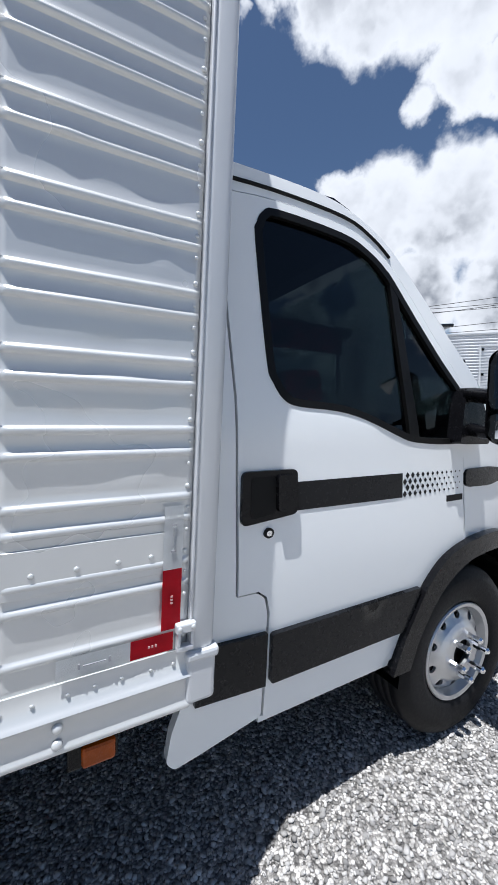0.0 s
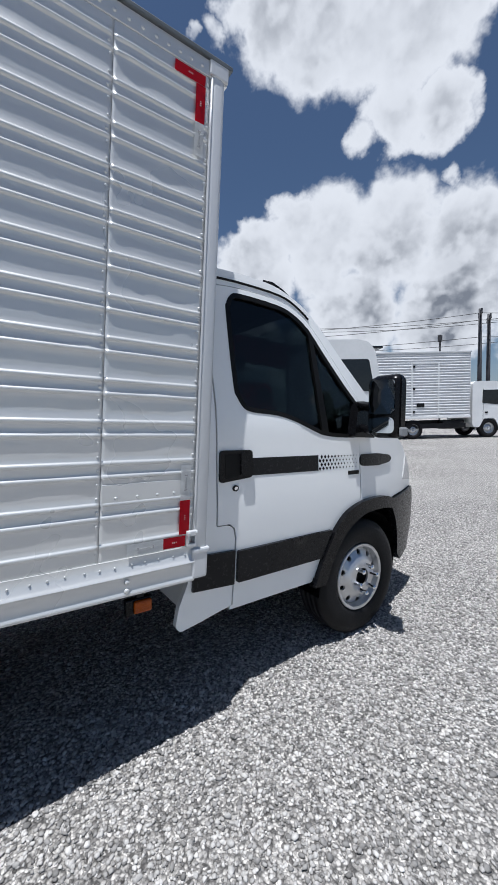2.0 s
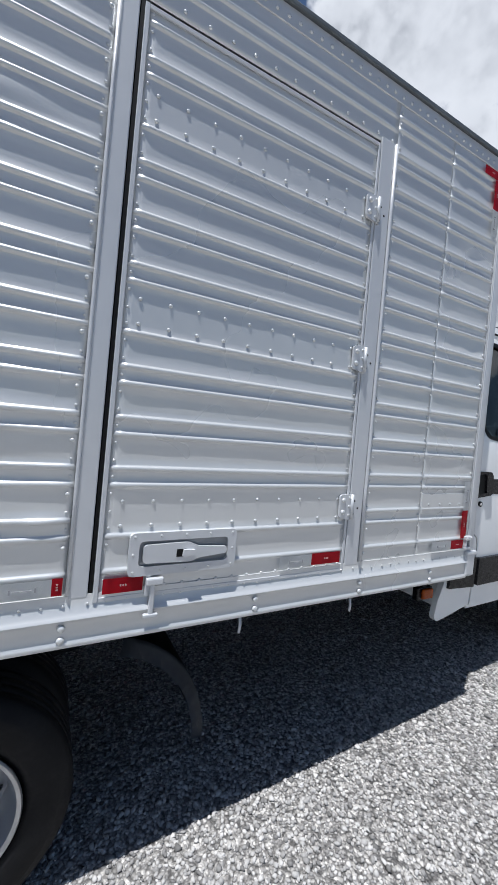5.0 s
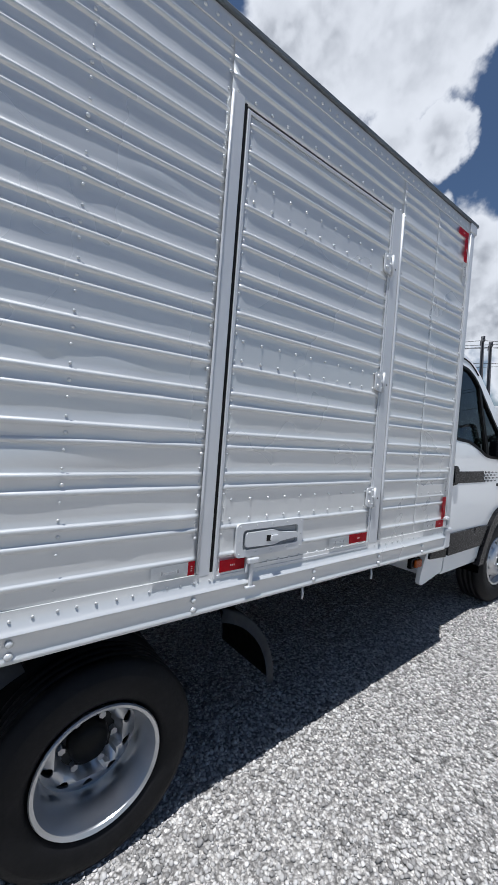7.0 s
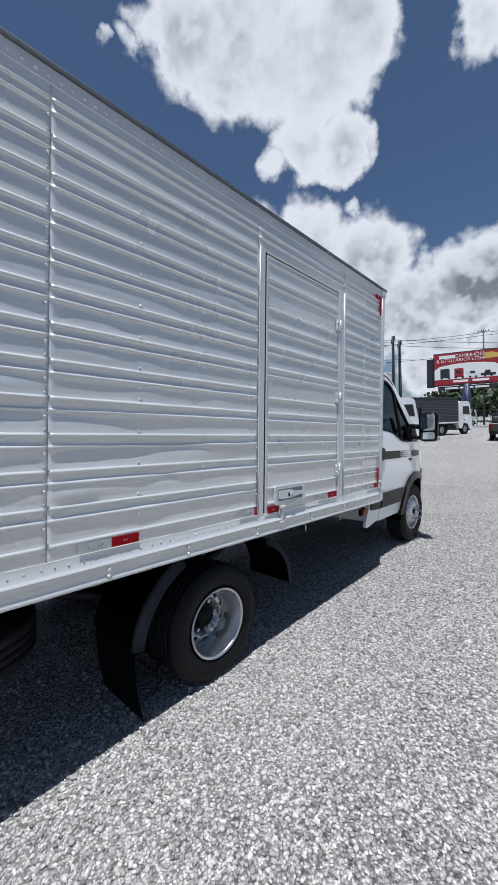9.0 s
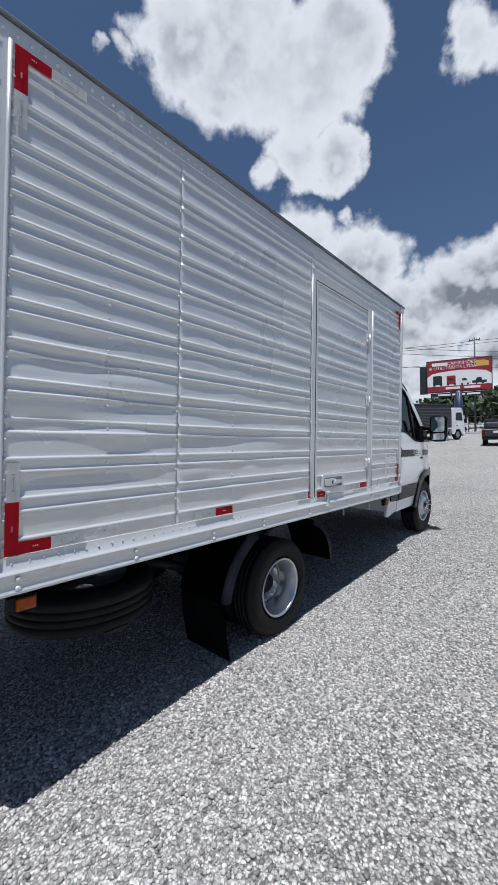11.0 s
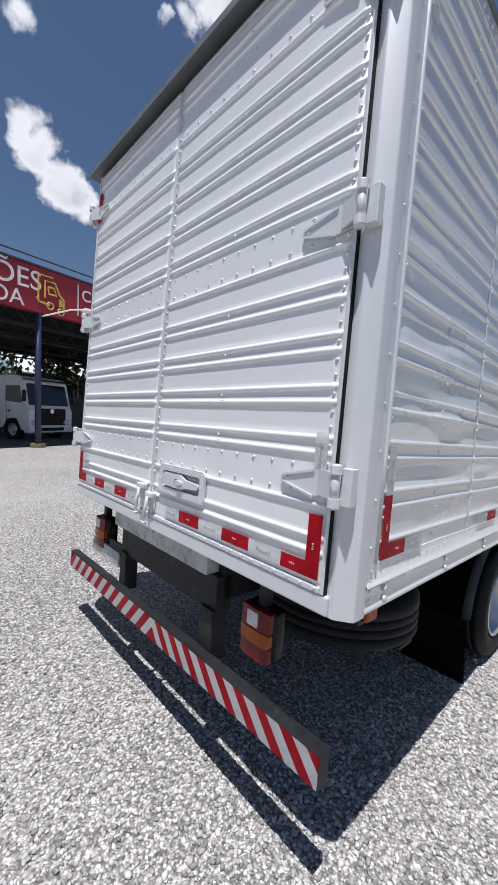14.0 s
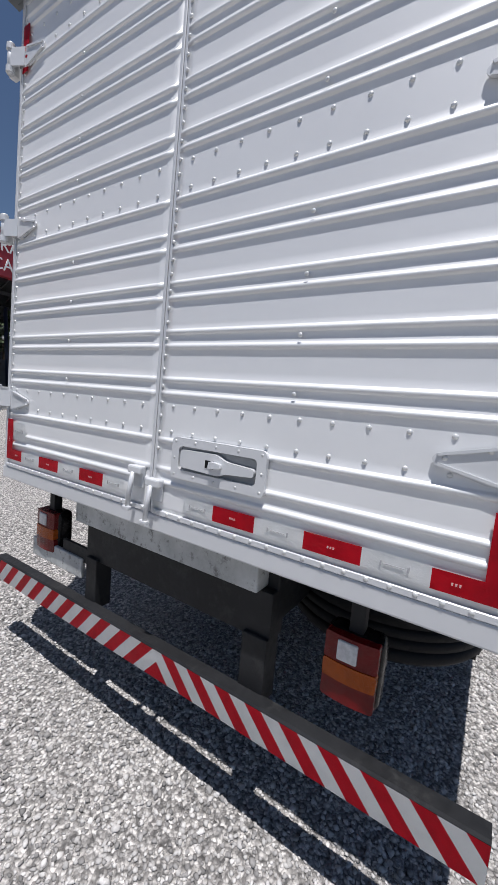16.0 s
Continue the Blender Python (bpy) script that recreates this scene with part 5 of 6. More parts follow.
def cab_side(place, is_near):
    lab = (lambda s: s) if is_near else (lambda s: "")
    # Rear quarter with the lower corner wing.
    quarter = rounded([(0.38, 2.19), (0.474, 2.19), (0.488, 1.9), (0.507, 1.58), (0.509, 0.985), (0.575, 0.985), (0.601, 0.965), (0.612, 0.91), (0.606, 0.56), (0.42, 0.515), (0.345, 0.50), (0.322, 0.53), (0.335, 0.62), (0.375, 0.74), (0.38, 0.9)], 0.012, 3)
    q = part("quarter_panel", sheet(quarter, [], place(0.0), 0.03, 0.07), CAB_WHITE, truck, lab("white painted rear quarter of the cab"))
    smooth_by_angle(q, 40)
    # Door with its window opening.
    outline = flowing([(0.482, 2.185), (0.66, 2.205), (0.93, 2.195), (1.05, 2.15), (1.16, 2.07), (1.42, 1.765), (1.60, 1.565)], 4, False) + [(1.60, 1.43), (1.497, 1.40), (1.502, 1.2), (1.515, 1.02)] + ARCH_OUT[18:6:-1] + [(1.235, 0.775), (1.18, 0.66), (1.15, 0.575), (0.70, 0.558), (0.612, 0.558), (0.618, 0.915), (0.606, 0.968), (0.578, 0.991), (0.515, 0.991), (0.513, 1.58), (0.494, 1.9)]
    door = part("door", sheet(outline, [WINDOW], place(0.004), 0.04, 0.07), CAB_WHITE, truck, lab("closed white cab door with tinted window"))
    smooth_by_angle(door, 40)
    fr = part("window_frame", sheet(WINDOW, [inset(WINDOW, 0.024)], place(0.007), 0.02, 0.05), SEAL, door, lab("black rubber window surround"))
    glass_in = inset(WINDOW, 0.022)
    bar = [(1.115, 2.075), (1.15, 2.035), (1.235, 1.435), (1.185, 1.44)]
    part("divider_bar", sheet(bar, [], place(0.006), 0.016, 0.06), SEAL, door)
    main = [p for p in glass_in]
    part("window_pane", sheet(main, [], place(-0.008), 0.004, 0.1), PANE, door, lab("dark tinted side window")).visible_shadow = False
    # Belt groove, decal stripe with fading diamonds, badges.
    part("stripe", sheet([(0.70, 1.228), (1.15, 1.226), (1.15, 1.318), (0.70, 1.319)], [], place(0.0062), 0.002, 0.08), GREY_PLASTIC, door, lab("dark grey decal stripe"))
    for r in range(4):
        for c in range(12):
            x, zz = 1.163 + c * 0.027 + (r % 2) * 0.0135, 1.237 + r * 0.0235
            s = 0.0125 * (1 - c / 14.5)
            if x < 1.475:
                part("diamond", sheet([(x - s * 0.75, zz), (x, zz - s), (x + s * 0.75, zz), (x, zz + s)], [], place(0.0062), 0.002, 0.1), GREY_PLASTIC, door)
    part("name_badge", sheet([(1.395, 1.185), (1.49, 1.185), (1.49, 1.210), (1.395, 1.210)], [], place(0.008), 0.004, 0.1), SEAL, door)
    # Handle in a black recess, and the lock.
    hd = part("door_handle", sheet(rounded([(0.517, 1.202), (0.70, 1.222), (0.70, 1.362), (0.522, 1.362)], 0.02), [], place(0.016), 0.014, 0.06), BLACK_PLASTIC, door, lab("black recessed door handle"))
    part("grip_pocket", sheet(rounded([(0.545, 1.222), (0.625, 1.232), (0.625, 1.345), (0.547, 1.345)], 0.014), [], place(0.0175), 0.002, 0.06), SEAL, hd)
    part("grip", sheet(rounded([(0.628, 1.235), (0.688, 1.238), (0.688, 1.348), (0.628, 1.348)], 0.014), [], place(0.028), 0.02, 0.06), BLACK_PLASTIC, hd)
    lock = place(0.010)(0.607, 1.17, 0.0)
    s = -1 if is_near else 1
    lk = part("door_lock", cyl((lock[0], lock[1] - s * 0.012, lock[2]), lock, 0.016, 16), SEAL, door)
    part("lock_core", cyl(lock, (lock[0], lock[1] + s * 0.002, lock[2]), 0.009, 12), CHROME, lk)
    # Lower dark bands.
    b1 = part("rub_strip", sheet(rounded([(0.622, 0.682), (1.192, 0.692), (1.262, 0.856), (0.622, 0.848)], 0.012), [], place(0.022), 0.02, 0.07), GREY_PLASTIC, door, lab("wide dark plastic rub strip"))
    smooth_by_angle(b1, 40)
    part("rub_strip", sheet([(0.392, 0.690), (0.608, 0.676), (0.608, 0.853), (0.392, 0.862)], [], place(0.016), 0.016, 0.07), GREY_PLASTIC, truck)
    # Sill under the door.
    part("sill", sheet([(0.60, 0.535), (1.15, 0.545), (1.15, 0.572), (0.60, 0.556)], [], place(-0.004), 0.06, 0.08), CAB_WHITE, truck)
    # Roof rail over the door, down the windscreen pillar.
    rail = [(0.38, 2.195)] + flowing([(0.482, 2.19), (0.66, 2.21), (0.93, 2.20), (1.053, 2.155), (1.165, 2.075), (1.425, 1.77), (1.60, 1.572)], 4, False) + [(1.66, 1.60)] + flowing(ROOF_LINE[::-1], 4, False)
    smooth_by_angle(part("roof_rail", sheet(rail, [], place(0.0), 0.03, 0.07), CAB_WHITE, truck), 40)
    gutter = [(x, z + 0.030) for x, z in flowing([(0.40, 2.195), (0.66, 2.21), (0.93, 2.20), (1.053, 2.155), (1.13, 2.10)], 4, False)]
    part("roof_gutter", tube([place(0.002)(x, z, 0.0) for x, z in gutter], 0.006, 6), SEAL, truck, lab("black gutter seal under the roof"), True)
    # Front wing, with the dark badge strip behind the lamp.
    wing = [(1.502, 1.40), (1.605, 1.43), (1.605, 1.57), (1.66, 1.595), (1.80, 1.52), (1.93, 1.445)] + flowing([(1.93, 1.445), (2.06, 1.385), (2.15, 1.31), (2.23, 1.20), (2.29, 1.06), (2.295, 1.02)], 4, False)[1:] + [(1.93, 0.985)] + [(1.90, 0.972), (1.79, 1.004), (1.66, 1.014), (1.53, 1.004)]
    fw = smooth_by_angle(part("front_wing", sheet(wing, [], place(0.0), 0.03, 0.06), CAB_WHITE, truck, lab("white rounded front wing")), 40)
    em = rounded([(1.508, 1.235), (1.70, 1.228), (1.85, 1.245), (1.885, 1.268), (1.85, 1.295), (1.70, 1.312), (1.508, 1.312)], 0.03, 4)
    part("wing_badge", sheet(em, [], place(0.010), 0.012, 0.06), GREY_PLASTIC, fw, lab("dark pointed badge strip"))
    part("headlamp", sheet(rounded([(2.10, 1.09), (2.285, 1.07), (2.245, 1.18), (2.17, 1.28)], 0.02), [], place(0.006), 0.012, 0.05), CLEAR_LENS, fw)
    # Wheel arch moulding and the bumper corner.
    arch = ARCH_OUT + ARCH_IN
    smooth_by_angle(part("wheel_arch", sheet(arch, [], place(0.034), 0.05, 0.04), BLACK_PLASTIC, truck, lab("black plastic wheel arch moulding")), 45)
    bm = bmesh.new()
    rows = []
    for k in range(15):
        a = radians(-12 + 200 * k / 14)
        pts = [place(0.02)(1.58 + 0.40 * math.cos(a), 0.50 + 0.425 * math.sin(a), d) for d in (0.0, 0.35)]
        rows.append([bm.verts.new(p) for p in pts])
    for a, b in zip(rows, rows[1:]):
        bm.faces.new((a[0], b[0], b[1], a[1]))
    bmesh.ops.solidify(bm, geom=bm.faces[:], thickness=0.004)
    part("arch_liner", bm, SEAL, truck, smooth=True)
    bump = [(1.905, 0.97), (2.295, 1.015), (2.34, 0.90), (2.345, 0.70), (2.28, 0.50), (2.12, 0.455), (2.05, 0.52), (2.02, 0.66), (1.97, 0.80), (1.905, 0.895)]
    smooth_by_angle(part("bumper_corner", sheet(bump, [], place(0.02), 0.05, 0.05), GREY_PLASTIC, truck, lab("dark grey plastic bumper corner")), 45)
    # Wing mirror on two arms.
    f = (lambda y: y) if is_near else (lambda y: 2 * MID - y)
    base = part("mirror_base", sheet(rounded([(1.40, 1.425), (1.60, 1.42), (1.60, 1.50), (1.56, 1.60), (1.46, 1.66), (1.43, 1.56)], 0.02), [], place(0.05), 0.06, 0.05), BLACK_PLASTIC, truck, lab("black mirror foot on the door"))
    for z0, z1, r in ((1.625, 1.615, 0.030), (1.485, 1.475, 0.026)):
        smooth_by_angle(part("mirror_arm", tube([(1.50, f(1.0), z0), (1.47, f(0.96), z0), (1.46, f(0.90), z1), (1.46, f(0.84), z1)], r, 10), BLACK_PLASTIC, truck, lab("black plastic mirror arm")), 60)
    ya, yb = sorted((f(0.672), f(0.878)))
    bm = box((1.40, ya, 1.425), (1.53, yb, 1.80), 0.055, 6)
    for v in bm.verts:
        v.co.x += 0.05 * (abs((v.co.y - (ya + yb) / 2) / (yb - ya) * 2) ** 2) * (1 if v.co.x > 1.47 else -0.2) * -1
    mh = smooth_by_angle(part("mirror_head", bm, BLACK_PLASTIC, truck, lab("large black door mirror")), 60)
    ym, yd = (ya + yb) / 2, (yb - ya) / 2
    def face(z0, z1, x):
        return sheet(rounded([(ym - yd * 0.78, z0), (ym + yd * 0.78, z0), (ym + yd * 0.78, z1), (ym - yd * 0.78, z1)], 0.03), [], lambda u, v, d: (x + d + 0.008 * ((u - ym) / yd) ** 2, u, v), 0.004, 0.06)
    part("mirror_glass", face(1.565, 1.765, 1.394), MIRROR, mh, lab("mirror glass"))
    part("lower_mirror_glass", face(1.455, 1.545, 1.394), MIRROR, mh)
    yl = f(0.682)
    part("turn_lamp", box((1.42, min(yl, yl + s * 0.02), 1.44), (1.48, max(yl, yl + s * 0.02), 1.49), 0.008), GREY_PAN, mh)


def cab_shell():
    """Roof, windscreen, bonnet, grille and bumper, spanned between the two sides and bowed outwards."""
    def span_sheet(line, bow_x, bow_z, thick=0.02, cols=14):
        bm = bmesh.new()
        rows = []
        for x, z in line:
            y0 = skin(x, z)
            rows.append([bm.verts.new((x + bow_x * (1 - (2 * k / cols - 1) ** 2), y0 + (2 * (MID - y0)) * k / cols, z + bow_z * (1 - (2 * k / cols - 1) ** 4))) for k in range(cols + 1)])
        for a, b in zip(rows, rows[1:]):
            for i in range(cols):
                bm.faces.new((a[i], a[i + 1], b[i + 1], b[i]))
        bmesh.ops.recalc_face_normals(bm, faces=bm.faces)
        bmesh.ops.solidify(bm, geom=bm.faces[:], thickness=thick)
        bmesh.ops.recalc_face_normals(bm, faces=bm.faces)
        return bm
    rf = smooth_by_angle(part("cab_roof", span_sheet(flowing(ROOF_LINE[:5], 4, False), 0.05, 0.05), CAB_WHITE, truck, "white cab roof"), 40)
    part("roof_strip", tube([(0.88, 1.16, 2.318), (0.93, 1.15, 2.315), (0.99, 1.14, 2.285), (1.04, 1.13, 2.245)], 0.013, 8), BLACK_PLASTIC, rf, "black rubber roof strip", True)
    part("windscreen", span_sheet([(1.13, 2.175), (1.28, 2.03), (1.43, 1.87), (1.62, 1.69), (1.80, 1.535)], 0.12, 0.0, 0.006), SCREEN, truck).visible_shadow = False
    part("scuttle", span_sheet([(1.78, 1.545), (1.86, 1.49)], 0.13, 0.0, 0.02), BLACK_PLASTIC, truck)
    smooth_by_angle(part("bonnet", span_sheet([(1.83, 1.505), (1.93, 1.448), (2.06, 1.388), (2.15, 1.31), (2.23, 1.20), (2.265, 1.12)], 0.13, 0.015), CAB_WHITE, truck, "white bonnet"), 40)
    part("grille", span_sheet([(2.262, 1.13), (2.295, 1.02)], 0.14, 0.0, 0.03), BLACK_PLASTIC, truck)
    smooth_by_angle(part("front_bumper", span_sheet([(2.295, 1.02), (2.335, 0.90), (2.345, 0.70), (2.28, 0.50), (2.12, 0.455)], 0.14, 0.0, 0.03), GREY_PLASTIC, truck), 40)
    part("cab_back", box((0.385, 1.04, 0.56), (0.41, 2 * MID - 1.04, 2.24), 0.006), CAB_WHITE, truck)
    part("cab_floor", box((0.40, 1.05, 0.60), (1.20, 2 * MID - 1.05, 0.64), 0.004), LINER, truck)
    part("headliner", box((0.42, 1.20, 2.20), (1.05, 2 * MID - 1.20, 2.215)), LINER, truck)
    part("engine_block", box((1.25, 1.40, 0.55), (2.15, 2.48, 1.20), 0.05), CHASSIS, truck)
    part("dashboard", box((1.30, 1.10, 1.00), (1.75, 2 * MID - 1.10, 1.44), 0.08, 3), BLACK_PLASTIC, truck, smooth=True)
    for y in (1.42, 2.05, 2.47):
        st = part("seat", box((0.60, y - 0.22, 0.90), (1.10, y + 0.22, 1.08), 0.05, 3), CLOTH, truck, "dark cloth cab seat", True)
        part("backrest", box((0.50, y - 0.21, 1.05), (0.64, y + 0.21, 1.62), 0.05, 3), CLOTH, st, smooth=True)
        part("headrest", box((0.51, y - 0.12, 1.64), (0.61, y + 0.12, 1.83), 0.04, 3), CLOTH, st, smooth=True)
    ring = [(1.22 + 0.10 * math.sin(a), 2.45 + 0.20 * math.cos(a), 1.40 + 0.18 * math.sin(a)) for a in [2 * math.pi * k / 24 for k in range(24)]]
    part("steering_wheel", tube(ring, 0.016, 8, True), BLACK_PLASTIC, truck, smooth=True)
    part("rear_view_mirror", box((1.18, 1.80, 1.95), (1.21, 2.05, 2.03), 0.012), BLACK_PLASTIC, truck)


cargo_box()
side_tapes()
side_door()
rear_end()

# The worn box leans forward by a degree against its rail, and by two at its front end.


def leaned(p):
    k = 0.018 + 0.017 * min(1.0, max(0.0, (p[0] + 0.45) / 0.5))
    return (p[0] + k * (p[2] - 0.95), p[1], p[2])


for ob in truck.children_recursive:
    if ob.data.users == 1 and not ob.name.startswith(("rivet.", "small_rivet.", "rail_rivet.", "bolt.")):
        for v in ob.data.vertices:
            v.co = leaned(v.co)
    else:
        ob.location = leaned(ob.location)

under_rear()
wheels()
before_cab = set(truck.children_recursive)
cab_side(near, True)
cab_side(far, False)
cab_shell()
# The cab sits a little low and long on its mounts.
CAB_FIT = Matrix.Translation((0.578, MID, 1.195)) @ Matrix.Diagonal((1.045, 1.03, 0.96, 1)) @ Matrix.Translation((-0.607, -MID, -1.21))
for ob in truck.children_recursive:
    if ob not in before_cab:
        ob.data.transform(CAB_FIT)

# ---- the yard round it ----
FAR_WHITE = material("far_white_paint", (0.74, 0.75, 0.75), rough=0.4, vary=0.06, scale=1.5)
FAR_BODY = material("far_box_sheet", (0.66, 0.67, 0.68), rough=0.45, metal=0.15, vary=0.08, scale=1.0, dirt=(0.35, 0.28, 0.24), dirt_amount=0.2)
DARK_GLASS = material("dark_window", (0.012, 0.014, 0.016), rough=0.06, vary=0.1, spec=0.6)
POLE_DARK = material("dark_pole", (0.05, 0.05, 0.055), rough=0.7, vary=0.2)
POLE_BLUE = material("navy_steel", (0.02, 0.03, 0.075), rough=0.45, vary=0.2)
CABLE = material("cable_black", (0.02, 0.02, 0.02), rough=0.7)
SIGN_RED = material("sign_red", (0.30, 0.018, 0.03), rough=0.45, vary=0.06, scale=1)
SIGN_WHITE = material("sign_white", (0.80, 0.80, 0.79), rough=0.5, vary=0.03)
SIGN_DARK = material("sign_dark", (0.02, 0.022, 0.03), rough=0.5)
SIGN_GOLD = material("sign_gold", (0.62, 0.42, 0.10), rough=0.45, vary=0.05)
LEAF = material("foliage", (0.042, 0.064, 0.026), rough=0.7, vary=0.3, scale=0.6, island=0.45)
BARK = material("bark", (0.10, 0.08, 0.06), rough=0.9, vary=0.3)
SHED_STEEL = material("shed_steel", (0.04, 0.042, 0.05), rough=0.6, vary=0.2)
SHED_ROOF = material("shed_roof_sheet", (0.22, 0.23, 0.24), rough=0.6, metal=0.3, vary=0.15)
# Concrete darkened in its colour to stand for the roof's shadow.
SHADED_FLOOR = material("oil_stained_concrete", (0.11, 0.108, 0.105), rough=0.85, vary=0.3, scale=0.8, grain=0.2, grain_scale=30)
# Near-black colour that stands in for the shade under the shelter roof.
SHED_SHADE = material("sooty_shed_lining", (0.035, 0.036, 0.04), rough=0.8, vary=0.2)
BLOCK = material("painted_block_wall", (0.12, 0.125, 0.14), rough=0.85, vary=0.2, scale=1.5)
YELLOW = material("worn_yellow", (0.20, 0.17, 0.08), rough=0.7, vary=0.3)


def far_wheel(parent, x, y, r=0.5, w=0.28):
    s = -1 if y < 0 else 1
    wh = part("wheel", lathe([(r * 0.58, -w / 2), (r * 0.97, -w / 2), (r, -w * 0.35), (r, w * 0.35), (r * 0.97, w / 2), (r * 0.58, w / 2)], 28), RUBBER, parent, smooth=True)
    wh.matrix_basis = pose(x, y - s * w / 2, r)
    rm = part("rim", lathe([(0.02, w * 0.30), (r * 0.3, w * 0.34), (r * 0.36, w * 0.1), (r * 0.5, w * 0.05), (r * 0.58, w * 0.42), (r * 0.56, -w * 0.4), (0.02, -w * 0.4)], 24), RIM, wh, smooth=True)
    if s > 0:
        wh.matrix_basis = pose(x, y - w / 2, r, 0, 0, 180)
    return wh


def lorry(name, m, label, cab_len=1.9, cab_h=2.9, width=2.4, body=None, body_mat=None, cab_mat=None, axles=(0.0, -3.9), group="", sleeper=0.0, door_in_box=False):
    """A cab-over lorry that looks along +x with its front at x = 0; body is (length, floor, top)."""
    cab_mat = cab_mat or FAR_WHITE
    t = thing(name, m, label, "truck", group)
    w = width / 2
    prof = [(0.0, 0.62), (0.02, 1.35), (-0.10, 1.55), (-0.34, cab_h - 0.25), (-0.50, cab_h - 0.06), (-0.75, cab_h), (-cab_len + 0.15, cab_h), (-cab_len, cab_h - 0.12), (-cab_len, 0.75), (-cab_len + 0.1, 0.55), (-cab_len * 0.80, 0.55), (-1.28, 1.0), (-0.72, 1.0), (-0.42, 0.50), (-0.06, 0.42)]
    smooth_by_angle(part("cab", sheet(rounded(prof, 0.06, 3), [], lambda u, v, d: (u, -w + d, v), width, 0.4), cab_mat, t), 35)
    pane = rounded([(-w + 0.10, 1.60), (w - 0.10, 1.60), (w - 0.14, cab_h - 0.34), (-w + 0.14, cab_h - 0.34)], 0.08)
    part("windscreen", sheet(pane, [], lambda u, v, d: (-0.085 - 0.24 * (v - 1.55) / (cab_h - 1.80) - d, u, v), 0.03, 0.3), DARK_GLASS, t)
    for s in (-1, 1):
        win = [(-0.36, cab_h - 1.22), (-0.50, cab_h - 0.46), (-1.36, cab_h - 0.46), (-1.38, cab_h - 1.14), (-0.8, cab_h - 1.20)]
        part("side_window", sheet(rounded(win, 0.06), [], lambda u, v, d: (u, s * (w + 0.012 - d), v), 0.02, 0.3), DARK_GLASS, t)
        mr = part("mirror", box((-0.16, s * (w + 0.16) - 0.06, 1.75), (0.0, s * (w + 0.16) + 0.06, 2.25), 0.04), BLACK_PLASTIC, t)
        part("mirror_arm", tube([(-0.12, s * w, 2.15), (-0.08, s * (w + 0.14), 2.15)], 0.025, 6), BLACK_PLASTIC, mr)
        part("headlamp", box((-0.04, s * (w - 0.34) - 0.2, 0.72), (0.035, s * (w - 0.34) + 0.2, 0.95), 0.03), CLEAR_LENS, t)
        part("door_line", sheet([(-1.34, 0.75), (-1.32, 0.75), (-1.32, cab_h - 0.4), (-1.34, cab_h - 0.4)], [], lambda u, v, d: (u, s * (w + 0.006 - d), v), 0.01, 0.5), SEAL, t)
        part("door_handle", box((-1.24, s * (w + 0.01) - 0.012, 1.28), (-1.08, s * (w + 0.01) + 0.012, 1.36), 0.006), BLACK_PLASTIC, t)
        part("step", box((-0.66, s * (w - 0.08) - 0.1, 0.36), (-0.30, s * (w - 0.08) + 0.1, 0.44), 0.02), GREY_PLASTIC, t)
    part("bumper", box((-0.30, -w - 0.01, 0.36), (0.07, w + 0.01, 0.66), 0.05), cab_mat, t)
    gr = part("grille", box((-0.05, -w * 0.68, 0.70), (0.035, w * 0.68, 1.46), 0.03), BLACK_PLASTIC, t)
    for k in range(6):
        part("grille_bar", box((0.02, -w * 0.63, 0.76 + k * 0.095), (0.05, w * 0.63, 0.785 + k * 0.095), 0.006), GREY_PLASTIC, gr)
    part("round_badge", cyl((0.02, 0, 1.34), (0.055, 0, 1.34), 0.11, 24), CHROME, gr)
    part("lower_grille", box((-0.05, -w * 0.55, 0.44), (0.085, w * 0.55, 0.60), 0.02), SEAL, t)
    if sleeper:
        part("visor", box((-0.55, -w + 0.05, cab_h - 0.20), (-0.12, w - 0.05, cab_h - 0.14), 0.02), DARK_GLASS, t)
    far_len = -axles[-1] + 1.6
    for s in (-1, 1):
        part("chassis_rail", box((-far_len, s * 0.42 - 0.05, 0.72), (-0.6, s * 0.42 + 0.05, 0.95), 0.01), CHASSIS, t)
        part("side_guard", box((axles[-1] + 0.8, s * (w - 0.1) - 0.03, 0.55), (-cab_len - 0.3, s * (w - 0.1) + 0.03, 0.80), 0.01), CHASSIS, t)
        for a in axles:
            far_wheel(t, a - 1.0 if a == 0 else a, s * (w - 0.02))
    part("fuel_tank", box((-cab_len - 1.5, -w + 0.12, 0.5), (-cab_len - 0.4, -w + 0.6, 0.95), 0.1, 3), CHASSIS, t)
